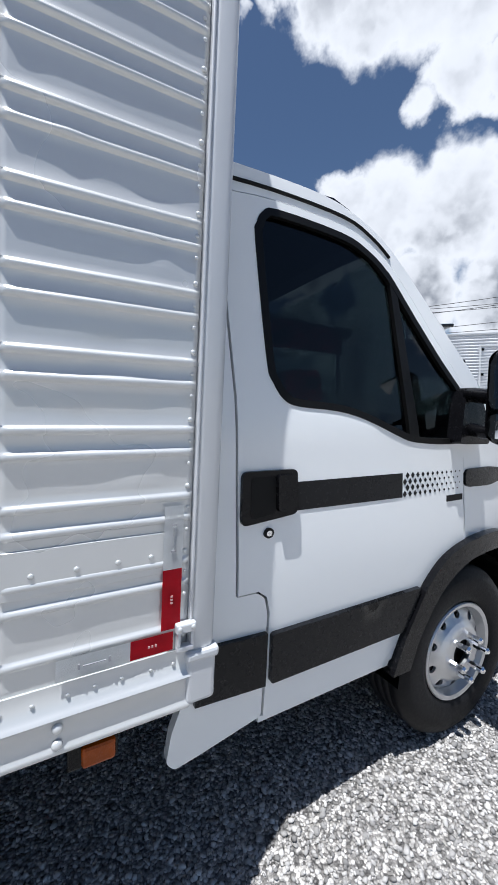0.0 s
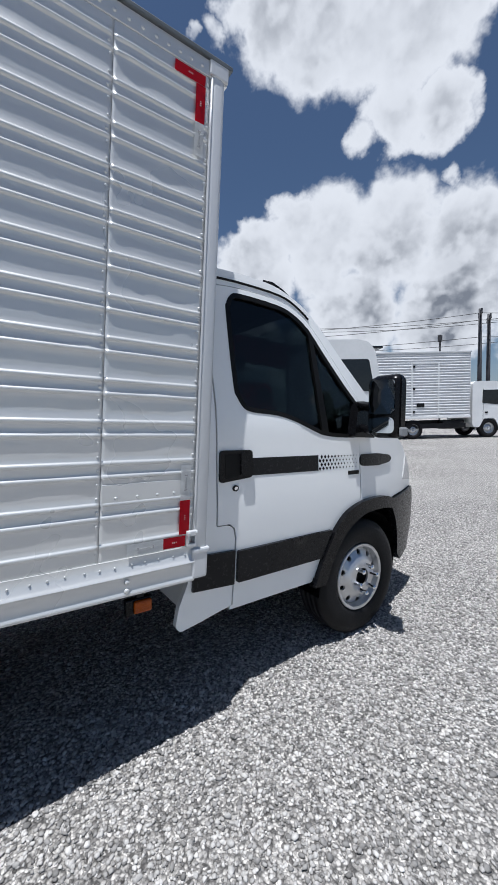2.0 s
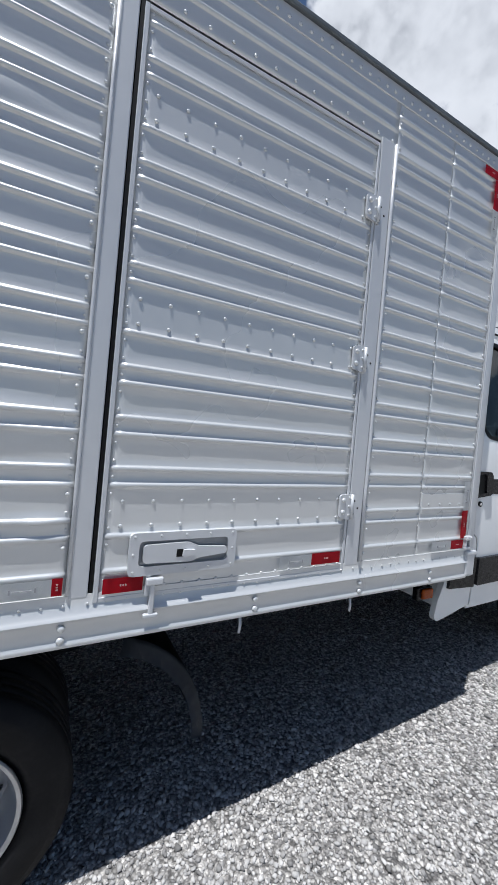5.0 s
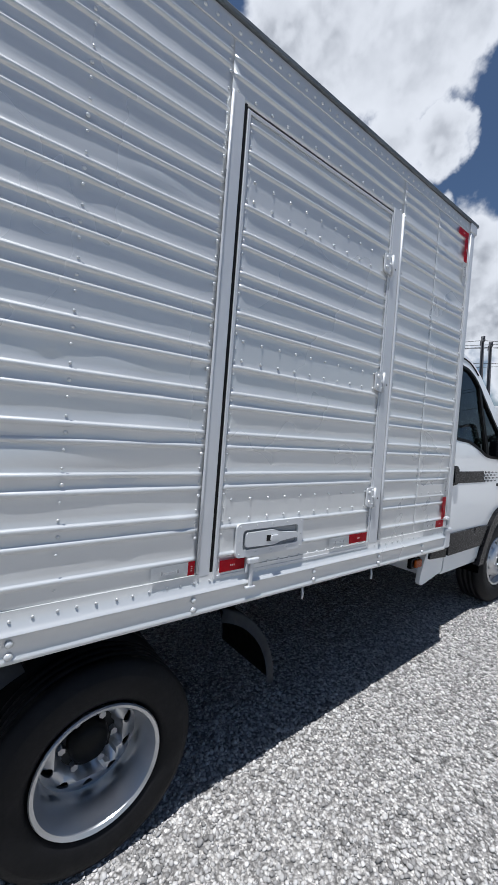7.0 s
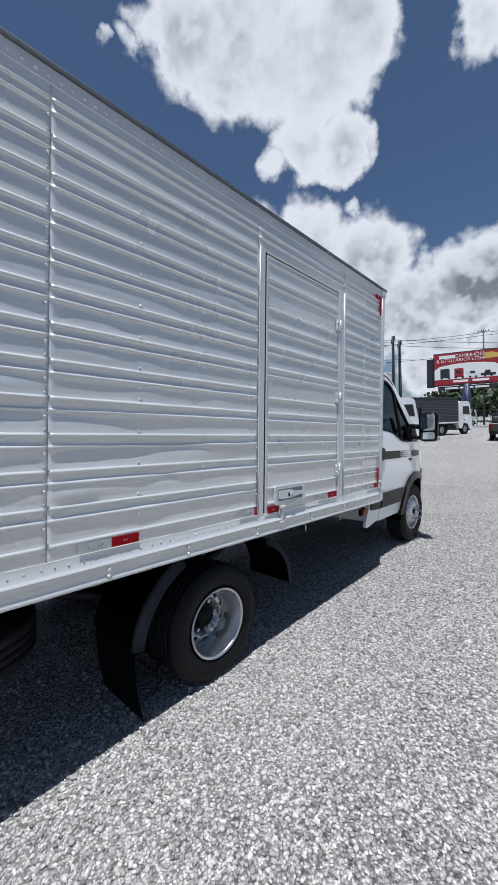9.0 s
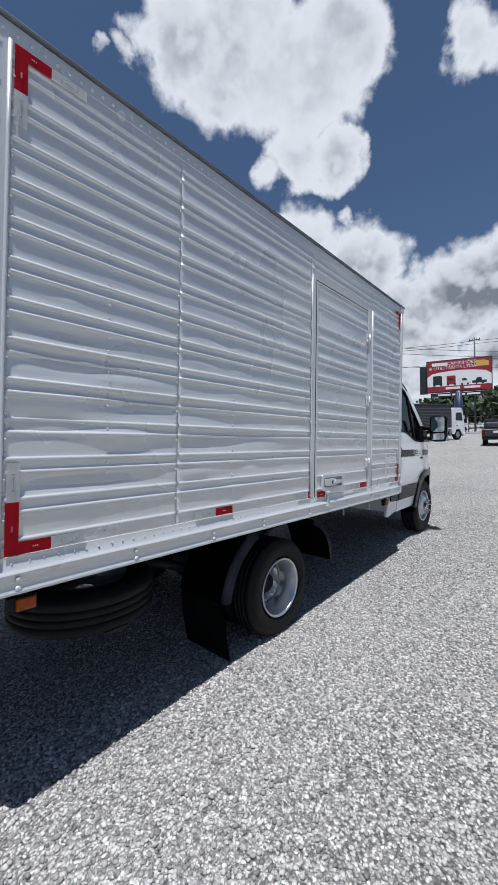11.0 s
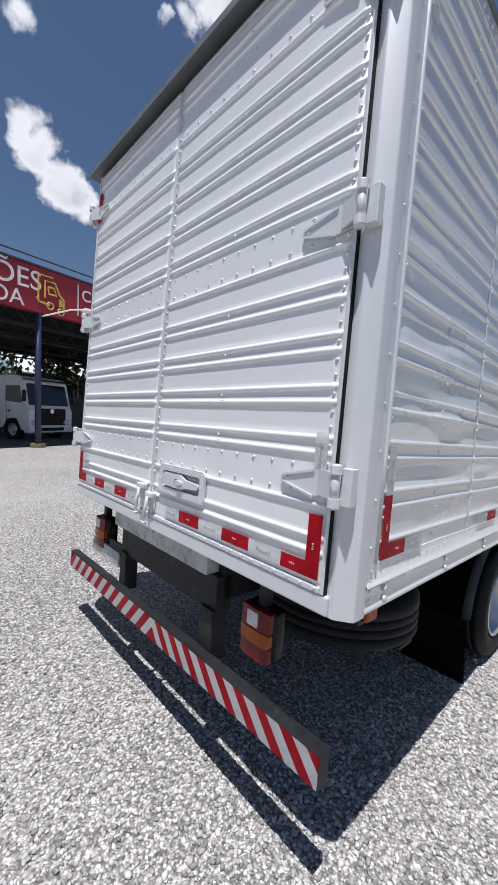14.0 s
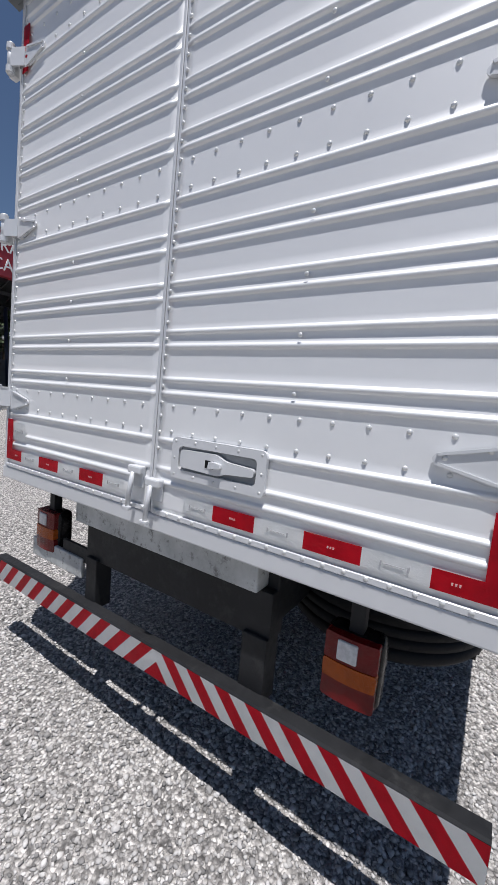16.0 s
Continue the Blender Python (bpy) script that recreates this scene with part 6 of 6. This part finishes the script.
    if body:
        length, z0, z1 = body
        x0 = -cab_len - 0.12
        bw = w + 0.05
        bx = part("cargo_body", box((x0 - length, -bw + 0.02, z0), (x0, bw - 0.02, z1), 0.02), body_mat or FAR_BODY, t, "ribbed pale cargo body")
        for s in (-1, 1):
            zs = span(z0 + 0.08, z1 - 0.15, 0.135)
            bm = bmesh.new()
            rows = []
            for z in zs:
                for dz, d in ((-0.03, 0.0), (-0.012, 0.018), (0.012, 0.018), (0.03, 0.0)):
                    rows.append([bm.verts.new((x, s * (bw - 0.018 + d), z + dz)) for x in (x0 - length + 0.05, x0 - 0.05)])
            for a, b in zip(rows, rows[1:]):
                bm.faces.new((a[0], a[1], b[1], b[0]))
            bmesh.ops.recalc_face_normals(bm, faces=bm.faces)
            part("ribbed_side", bm, body_mat or FAR_BODY, bx)
            if door_in_box:
                for xa in (-1.7, -3.1):
                    part("door_post", box((x0 + xa - 0.04, s * bw - 0.015, z0 + 0.1), (x0 + xa + 0.04, s * bw + 0.015, z1 - 0.55), 0.004), FAR_WHITE, bx)
                part("door_header", box((x0 - 3.1, s * bw - 0.015, z1 - 0.6), (x0 - 1.7, s * bw + 0.015, z1 - 0.53), 0.004), FAR_WHITE, bx)
                for zz in (z0 + 0.3, (z0 + z1) / 2 - 0.2, z1 - 0.75):
                    part("hinge", box((x0 - 3.04, s * (bw + 0.02) - 0.02, zz - 0.05), (x0 - 2.94, s * (bw + 0.02) + 0.02, zz + 0.06)), BLACK_PLASTIC, bx)
                part("door_handle", box((x0 - 2.85, s * (bw + 0.015) - 0.015, z0 + 0.55), (x0 - 2.45, s * (bw + 0.015) + 0.015, z0 + 0.75), 0.01), GREY_PLASTIC, bx)
        part("top_edge", box((x0 - length - 0.02, -bw - 0.02, z1 - 0.06), (x0 + 0.02, bw + 0.02, z1 + 0.02), 0.01), body_mat or FAR_BODY, bx)
        part("bottom_edge", box((x0 - length - 0.01, -bw - 0.012, z0 - 0.05), (x0 + 0.01, bw + 0.012, z0 + 0.06), 0.01), FAR_WHITE, bx)
    return t


# Vehicles across the yard, ahead of the truck.
lorry("box_lorry", pose(22.9, 8.8, 0, 0, 0, -34), "white box lorry with ribbed pale cargo body", 1.9, 2.95, 2.4, (6.6, 1.12, 4.5), axles=(0.0, -5.0, -6.2), door_in_box=True)
lorry("cab_over_lorry", pose(8.25, 5.95, 0, 0, 0, -30), "white cab-over lorry with dark sun visor", 1.9, 3.15, 2.4, None, axles=(0.0, -3.6), sleeper=1)
lorry("stake_lorry", pose(36.6, 9.0, 0, 0, 0, -20), "pale grey cab-over lorry with dark slatted body", 1.9, 3.0, 2.4, (6.0, 1.1, 3.3), body_mat=POLE_DARK, axles=(0.0, -4.2))
FAR_RED = material("far_red_paint", (0.45, 0.015, 0.02), rough=0.3, vary=0.06, coat=0.4)
lorry("red_lorry", pose(16.0, 20.2, 0, 0, 0, -12), "red cab-over lorry parked in the row", 2.6, 3.6, 2.4, None, cab_mat=FAR_RED, axles=(0.0, -3.6))
lorry("covered_lorry", pose(68.5, 15.2, 0, 0, 0, -25), "old white bonneted lorry with pale covered body", 2.0, 2.8, 2.4, (6.5, 1.1, 3.5), axles=(0.0, -4.6))
lorry("show_lorry", pose(0.54, 19.5, 0, 0, 0, -62), "white cab-over lorry with black grille under the shelter", 2.0, 2.9, 2.4, None, axles=(0.0, -3.8), sleeper=1)


def pickup(m):
    t = thing("pickup", m, "dark pickup seen from behind on the gravel", "pickup")
    body = material("pickup_dark", (0.03, 0.032, 0.03), rough=0.3, vary=0.1, coat=0.5)
    smooth_by_angle(part("body", sheet(rounded([(-2.5, 0.55), (2.4, 0.5), (2.5, 0.95), (1.2, 1.15), (-0.5, 1.15), (-0.55, 1.12), (-2.5, 1.12)], 0.12), [], lambda u, v, d: (u, -0.88 + d, v), 1.76, 0.4), body, t), 40)
    smooth_by_angle(part("cabin", sheet(rounded([(1.2, 1.13), (0.5, 1.75), (-0.35, 1.75), (-0.6, 1.13)], 0.12), [], lambda u, v, d: (u, -0.8 + d, v), 1.6, 0.4), DARK_GLASS, t), 40)
    part("load", box((-2.2, -0.7, 1.1), (-0.8, 0.7, 1.55), 0.12, 3), POLE_DARK, t)
    part("bumper", box((-2.62, -0.85, 0.42), (-2.45, 0.85, 0.62), 0.04), GREY_PLASTIC, t)
    part("number_plate", box((-2.56, -0.25, 0.85), (-2.50, 0.25, 0.98), 0.01), WHITE_TAPE, t)
    for s in (-1, 1):
        part("tail_lamp", box((-2.54, s * 0.76 - 0.08, 0.7), (-2.46, s * 0.76 + 0.08, 1.05), 0.02), RED_LENS, t)
        for x in (1.55, -1.45):
            far_wheel(t, x, s * 0.86, 0.36, 0.22)
    return t


pickup(pose(26.7, 3.8, 0, 0, 0, 8))


def letters(text, size, m, mat, parent, label="", spread=1.0):
    cu = bpy.data.curves.new("lettering", "FONT")
    cu.body, cu.size, cu.extrude, cu.align_x, cu.align_y = text, size, 0.01, "CENTER", "CENTER"
    cu.space_character = spread
    cu.materials.append(mat)
    ob = new("lettering", cu)
    ob.parent = parent
    ob.matrix_basis = m
    return tagged(ob, label)


def toy_truck(parent, x, z, s, mat, kind):
    """A printed vehicle on the billboard: simple flat shapes."""
    y = -0.14
    bodies = {"lorry": [(-0.5, 0.1), (0.5, 0.1), (0.5, 1.1), (0.35, 1.2), (-0.5, 1.2)], "van": [(-0.8, 0.15), (0.8, 0.15), (0.8, 0.5), (0.4, 0.6), (0.15, 1.0), (-0.8, 1.0)], "pickup": [(-0.9, 0.15), (0.9, 0.15), (0.9, 0.5), (0.35, 0.5), (0.2, 0.85), (-0.3, 0.85), (-0.5, 0.5), (-0.9, 0.5)]}
    b = part("printed_vehicle", sheet([(x + u * s, z + v * s) for u, v in bodies[kind]], [], lambda u, v, d: (u, y + d, v), 0.02, 1.0), mat, parent)
    part("printed_window", sheet([(x + u * s, z + v * s) for u, v in ((-0.35, 0.62), (0.3, 0.62), (0.22, 0.9), (-0.35, 0.9))], [], lambda u, v, d: (u, y - 0.02 + d, v), 0.02, 1.0), SIGN_DARK, b)
    for u in (-0.35, 0.4):
        part("printed_wheel", cyl((x + u * s, y - 0.03, z + 0.1 * s), (x + u * s, y, z + 0.1 * s), 0.14 * s, 14), SIGN_DARK, b)


def billboard(m):
    t = thing("billboard", m, "red and white dealer billboard on a thick navy pole", "billboard")
    w, z0, z1 = 3.9, 6.1, 10.4
    part("pole", cyl((0, 0.3, 0), (0, 0.3, z0), 0.55, 20), POLE_BLUE, t, "thick navy steel pole", True)
    part("panel", box((-w - 0.12, -0.1, z0 - 0.12), (w + 0.12, 0.5, z1 + 0.12), 0.03), SIGN_DARK, t)
    part("back_panel", box((-w - 1.0, 0.2, z0 - 0.2), (-w, 0.7, z1 - 0.5), 0.03), SIGN_DARK, t)
    face = part("poster", box((-w, -0.12, z0), (w, -0.09, z1)), SIGN_RED, t, "red poster with white band of vehicles")
    band = [(-w, z0 + 0.75), (w, z0 + 0.75), (w, z0 + 2.1)] + [(w - 2 * w * k / 12, z0 + 2.1 + 0.75 * math.sin(math.pi * (0.15 + 0.7 * k / 12))) for k in range(1, 12)] + [(-w, z0 + 2.1)]
    part("white_band", sheet(band, [], lambda u, v, d: (u, -0.13 + d, v), 0.01, 2.0), SIGN_WHITE, face)
    toy_truck(face, -2.6, z0 + 0.85, 1.15, SIGN_DARK, "lorry")
    toy_truck(face, -0.9, z0 + 0.85, 1.1, SIGN_RED, "lorry")
    toy_truck(face, 0.75, z0 + 0.8, 0.95, FAR_WHITE, "van")
    toy_truck(face, 2.5, z0 + 0.8, 0.95, SIGN_DARK, "pickup")
    up = pose(0, 0, 0, 90, 0, 0)
    part("name_bar", box((-3.3, -0.15, z1 - 0.68), (-1.35, -0.13, z1 - 0.24)), SIGN_WHITE, face)
    letters("CAMINHÕES", 0.62, Matrix.Translation((0.35, -0.13, z1 - 0.45)) @ up, SIGN_WHITE, face)
    letters("& UTILITÁRIOS LTDA", 0.62, Matrix.Translation((-0.75, -0.13, z1 - 1.0)) @ up, SIGN_WHITE, face)
    part("gold_mark", sheet(rounded([(2.1, z1 - 1.1), (3.6, z1 - 1.1), (3.6, z1 - 0.5), (3.0, z1 - 0.3), (2.1, z1 - 0.3)], 0.1), [], lambda u, v, d: (u, -0.13 + d, v), 0.01, 1.0), SIGN_GOLD, face)
    red = part("number_strip", box((-1.9, -0.15, z0 + 0.12), (3.0, -0.13, z0 + 0.72), 0.004), SIGN_RED, face)
    for k in range(2):
        part("number_bar", box((-1.6 + k * 2.3, -0.17, z0 + 0.28), (0.2 + k * 2.4, -0.15, z0 + 0.58)), SIGN_WHITE, red)
    part("lower_strip", box((-w + 0.4, -0.05, z0 - 0.75), (w - 0.4, 0.1, z0 - 0.2), 0.02), SIGN_DARK, t)
    for k in range(3):
        part("address_bar", box((-2.6 + k * 1.8, -0.07, z0 - 0.6), (-1.0 + k * 1.8, -0.05, z0 - 0.36)), SIGN_WHITE, t)
    for x in (-2.6, 0.0, 2.6):
        part("lamp_arm", tube([(x, 0.0, z0 - 0.2), (x, -0.9, z0 - 0.35)], 0.04, 6), SIGN_DARK, t)
    return t


billboard(pose(55.1, 12.66, 0, 0, 0, -75))


def power_pole(m, h, lean=0.0, lamp=False):
    t = thing("power_pole", m, "dark utility pole with crossarm and insulators", "utility pole", "utility poles")
    part("post", cyl((0, 0, 0), (lean, 0, h), 0.17, 12, 0.11), POLE_DARK, t, smooth=True)
    part("crossarm", box((lean - 0.05, -0.9, h - 0.5), (lean + 0.05, 0.9, h - 0.38), 0.01), POLE_DARK, t)
    for y in (-0.8, -0.3, 0.3, 0.8):
        part("insulator", cyl((lean, y, h - 0.38), (lean, y, h - 0.15), 0.05, 8), SIGN_DARK, t)
    return t


power_pole(pose(29.3, 12.3, 0, 0, 0, -60), 8.7)
power_pole(pose(30.2, 12.1, 0, 0, 0, -60), 8.4)
power_pole(pose(75, 14.5, 0, 0, 0, 10), 17.0)
lp = thing("street_lamp", pose(30.6, 15.9, 0, 0, 0, 0), "small dark lamp head on a slim pole", "street lamp")
part("post", cyl((0, 0, 0), (0, 0, 7.2), 0.07, 8), POLE_DARK, lp)
part("head", box((-0.14, -0.14, 7.1), (0.14, 0.14, 7.65), 0.04), POLE_DARK, lp)


def cable(a, b, sag, r=0.02):
    pts = [Vector(a).lerp(Vector(b), k / 16) - Vector((0, 0, sag * 4 * (k / 16) * (1 - k / 16))) for k in range(17)]
    ob = part("cable", tube(pts, r, 5), CABLE)
    return tagged(ob, "black overhead power cable", "cable", "overhead cables")


for dz, sg in ((-0.2, 0.5), (-0.7, 0.5), (-1.9, 0.3)):
    cable((29.3, 12.3, 8.6 + dz), (12.0, 30.0, 8.6 + dz), sg)
    cable((29.3, 12.3, 8.6 + dz), (52, -6, 9 + dz), sg)
for z in (16.4, 15.9, 13.0):
    cable((75, 14.5, z), (40, 42, z - 2.0), 0.9, 0.035)
    cable((75, 14.5, z), (66, -30, z - 1.0), 0.9, 0.035)


def crown_bm(rng, r, h, count, leaf):
    """Many small leaf clumps in an uneven crown."""
    bm = bmesh.new()
    lumps = [(Vector((rng.uniform(-0.6, 0.6) * r, rng.uniform(-0.6, 0.6) * r, rng.uniform(0.15, 0.9) * h)), rng.uniform(0.3, 0.55) * r) for _ in range(9)]
    for _ in range(count):
        c, q = lumps[rng.randrange(len(lumps))]
        d = Vector((rng.gauss(0, 1), rng.gauss(0, 1), rng.gauss(0, 0.8))).normalized() * q * rng.uniform(0.55, 1.08)
        p = c + d
        u = Vector((rng.gauss(0, 1), rng.gauss(0, 1), rng.gauss(0, 1))).normalized()
        v = u.orthogonal().normalized()
        s = leaf * rng.uniform(0.6, 1.4)
        a = u.cross(v)
        bm.faces.new([bm.verts.new(p + s * (x * v + y * a)) for x, y in ((-1, -0.4), (0.1, -0.7), (1, 0.1), (0.2, 0.7), (-0.8, 0.4))])
    return bm


def tree(m, h, r, seed, count=900, leaf=0.22):
    rng = random.Random(seed)
    t = thing("tree", m, "leafy green tree behind the yard", "tree", "trees behind the yard")
    bm = cyl((0, 0, 0), (rng.uniform(-0.2, 0.2), 0, h * 0.55), 0.2, 8, 0.1)
    for k in range(5):
        a = rng.uniform(0, 6.28)
        add_cyl(bm, (0, 0, h * rng.uniform(0.3, 0.5)), (r * 0.5 * math.cos(a), r * 0.5 * math.sin(a), h * rng.uniform(0.6, 0.85)), 0.08, 6, 0.03)
    part("trunk", bm, BARK, t)
    bm = crown_bm(rng, r, h * 0.7, count, leaf)
    for v in bm.verts:
        v.co.z += h * 0.32
    part("crown", bm, LEAF, t)
    return t


for i, (x, y, h, r) in enumerate(((3.0, 36, 7.5, 3.6), (7.5, 37, 8.0, 4.0), (12.5, 39, 8.0, 4.2), (-2.5, 37, 7.0, 3.5), (-8, 38, 8, 4), (18, 42, 9, 4.5), (10.2, 30.0, 6.9, 1.8), (37.0, 40.5, 12.6, 3.6))):
    tree(pose(x, y, 0), h, r, 40 + i)


def woods(name, spots, seed, leaf):
    """Far wooded hillside: clumps of leaves over a rising bank, one object."""
    rng = random.Random(seed)
    bm = bmesh.new()
    for (x, y, z), r, n in spots:
        for _ in range(n):
            d = Vector((rng.gauss(0, 1), rng.gauss(0, 1), abs(rng.gauss(0, 0.7)))).normalized() * r * rng.uniform(0.7, 1.05)
            p = Vector((x, y, z)) + d
            u = Vector((rng.gauss(0, 1), rng.gauss(0, 1), rng.gauss(0, 1))).normalized()
            v, s = u.orthogonal().normalized(), leaf * rng.uniform(0.6, 1.5)
            a = u.cross(v)
            bm.faces.new([bm.verts.new(p + s * (q * v + w * a)) for q, w in ((-1, -0.5), (0.2, -0.8), (1, 0.2), (0, 0.8))])
    return tagged(part(name, bm, LEAF), "dark green wooded hillside in the distance", "woods", kind="stuff")


rng = random.Random(3)
spots = []
for k in range(70):
    f = k / 69
    az = radians(-14 + 34 * f)
    d = rng.uniform(120, 190)
    hgt = max(0.5, (15 * (1 - f) + 2) * rng.uniform(0.4, 1.0) * (d / 160))
    spots.append(((d * math.cos(az), d * math.sin(az), hgt), rng.uniform(5, 9), 520))
woods("hillside_woods", spots, 5, 0.75)
spots = [((rng.uniform(78, 95), rng.uniform(-14, 8), rng.uniform(0, 2.5)), rng.uniform(1.8, 3.2), 90) for _ in range(16)]
woods("hedge_growth", spots, 6, 0.6)


def fence(m, length):
    t = thing("fence", m, "dark steel mesh fence along the street", "fence")
    for k in range(int(length / 2.5) + 1):
        part("post", cyl((k * 2.5, 0, 0), (k * 2.5, 0, 2.6), 0.06, 8), POLE_DARK, t)
    for z in (0.15, 1.3, 2.5):
        part("rail", cyl((0, 0, z), (length, 0, z), 0.03, 6), POLE_DARK, t)
    bm = bmesh.new()
    for k in range(int(length / 0.16)):
        add_cyl(bm, (k * 0.16, 0, 0.1), (k * 0.16, 0, 2.5), 0.008, 4)
    tagged(part("mesh_wires", bm, POLE_DARK, t), kind="stuff")


fence(pose(62, 18, 0, 0, 0, -82), 30)
kerb = part("pavement", box((60.0, -30, 0), (66, 24, 0.14), 0.02), CONCRETE)
tagged(kerb, "pale concrete pavement beyond the gravel", "pavement", kind="structure")


def shelter(m):
    """The open dealer shelter: posts, fascia with lettering, trusses, roof, back wall. Its front runs along x."""
    t = thing("sales_shelter", m, "open steel shelter with a red lettered fascia", "shelter")
    x0, x1, z0, z1 = -14.0, 20.5, 4.95, 6.55
    fascia = part("fascia", box((x0, -0.15, z0), (x1, 0.15, z1), 0.02), SIGN_RED, t, "dark red fascia board with white lettering")
    part("fascia_trim", box((x0, -0.2, z1), (x1, 0.2, z1 + 0.07), 0.01), SHED_STEEL, t)
    up = lambda x, z: Matrix.Translation((x, -0.165, z)) @ pose(0, 0, 0, 90, 0, 0)
    letters("CAMINHÕES", 0.95, up(-2.5, 6.0), SIGN_WHITE, fascia)
    letters("UTILITÁRIOS LTDA", 0.75, up(-3.6, 5.28), SIGN_WHITE, fascia)
    letters("COMPRA", 0.62, up(3.05, 6.02), SIGN_WHITE, fascia)
    letters("TROCA", 0.62, up(3.0, 5.35), SIGN_WHITE, fascia)
    part("fascia_line", box((1.62, -0.175, 5.2), (1.65, -0.15, 6.4)), SIGN_WHITE, fascia)
    gold = [[(-0.62, 5.35), (-0.62, 6.32), (0.30, 6.32)], [(-0.2, 5.55), (-0.2, 6.15), (0.45, 6.15), (0.75, 5.75), (1.05, 5.6), (1.05, 5.2), (0.6, 5.15)], [(-0.75, 5.5), (-0.6, 5.35), (0.1, 5.3)], [(0.0, 5.95), (0.4, 5.95), (0.55, 5.7), (0.05, 5.7), (0.0, 5.95)]]
    for line in gold:
        part("gold_outline", tube([((x + 0.75) * 0.58, -0.165, z) for x, z in line], 0.035, 6), SIGN_GOLD, fascia)
    for x, z in ((0.52, 5.28), (0.93, 5.15)):
        part("gold_wheel", tube([(x + 0.12 * math.cos(a), -0.165, z + 0.12 * math.sin(a)) for a in [2 * math.pi * k / 14 for k in range(14)]], 0.03, 6, True), SIGN_GOLD, fascia)
    part("gold_grille", box((0.86, -0.18, 5.35), (1.02, -0.15, 5.62), 0.004), SIGN_GOLD, fascia)
    for x in (-10, 0.15, 10.3, 20.3):
        for y in (0.0, 8.0, 16.0):
            p = part("post", cyl((x, y, 0), (x, y, z0 + 0.4), 0.11, 12), POLE_BLUE, t, "navy steel post with worn yellow foot", True)
            part("post_foot", cyl((x, y, 0), (x, y, 0.14), 0.26, 12), YELLOW, p)
    lamp = part("fascia_lamp", tube([(0.25, -0.1, 4.85), (0.9, -0.9, 5.15), (1.2, -1.15, 5.2)], 0.03, 6), SIGN_WHITE, t)
    part("lamp_head", box((1.15, -1.3, 5.1), (1.6, -1.05, 5.24), 0.05), SIGN_WHITE, lamp)
    roof = part("roof", box((x0, 0.15, z1 - 0.25), (x1, 17.5, z1 - 0.15)), SHED_ROOF, t)
    for y in (0.6, 4.2, 8.0, 12.0, 16.2):
        bm = bmesh.new()
        add_box(bm, (x0, y - 0.05, z0 + 0.25), (x1, y + 0.05, z0 + 0.35))
        add_box(bm, (x0, y - 0.05, z1 - 0.45), (x1, y + 0.05, z1 - 0.33))
        k, x = 0, x0
        while x < x1 - 0.8:
            add_cyl(bm, (x, y, z0 + 0.3 if k % 2 == 0 else z1 - 0.4), (x + 0.8, y, z1 - 0.4 if k % 2 == 0 else z0 + 0.3), 0.03, 6)
            x += 0.8
            k += 1
        part("truss", bm, SHED_STEEL, t)
    # Board and sheet below are added to keep the shelter's upper inside dark.
    part("upper_back_wall", box((x0, 17.3, 5.65), (x1, 17.45, z1 - 0.16)), SHED_SHADE, t)
    part("roof_liner", box((x0 + 0.1, 0.16, z1 - 0.30), (x1 - 0.1, 17.3, z1 - 0.255)), SHED_SHADE, t)
    part("low_wall", box((x0, 17.2, 0), (x1, 17.4, 1.9)), BLOCK, t, "dark painted low wall")
    roof_line = [(18.9, 4.35), (24.0, 6.3), (24.0, 6.42), (18.9, 4.47)]
    part("back_roof", sheet(roof_line, [], lambda u, v, d: (9.0 + d, u, v), 15.0, 2.0), FAR_BODY, t, "pale roof of a low building behind")
    part("back_building", box((9.2, 19.2, 0), (23.8, 23.6, 4.44)), BLOCK, t)
    part("dark_side", box((4.2, 9.5, 0), (x1, 9.7, 2.3)), BLOCK, t)
    return t


SHELTER = pose(-0.98, 16.05, 0, 0, 0, 14.5)
shelter(SHELTER)
fl = part("shelter_floor", box((-16, 0.3, 0.0), (21, 18.5, 0.05), 0.01), SHADED_FLOOR)
fl.matrix_world = SHELTER
tagged(fl, "concrete floor coloured dark for the shade under the shelter", "floor", kind="structure")
cable(SHELTER @ Vector((-13.9, -0.12, 6.6)), SHELTER @ Vector((20.4, -0.12, 6.6)), -0.28, 0.03)
spots = [(SHELTER @ Vector((-12 + 1.9 * k, 23.5 + rng.uniform(-0.8, 0.8), rng.uniform(0.4, 2.2))), rng.uniform(1.8, 2.8), 420) for k in range(13)]
woods("shelter_hedge", [(tuple(a), r, n) for a, r, n in spots], 9, 0.28)

gravel_stones()
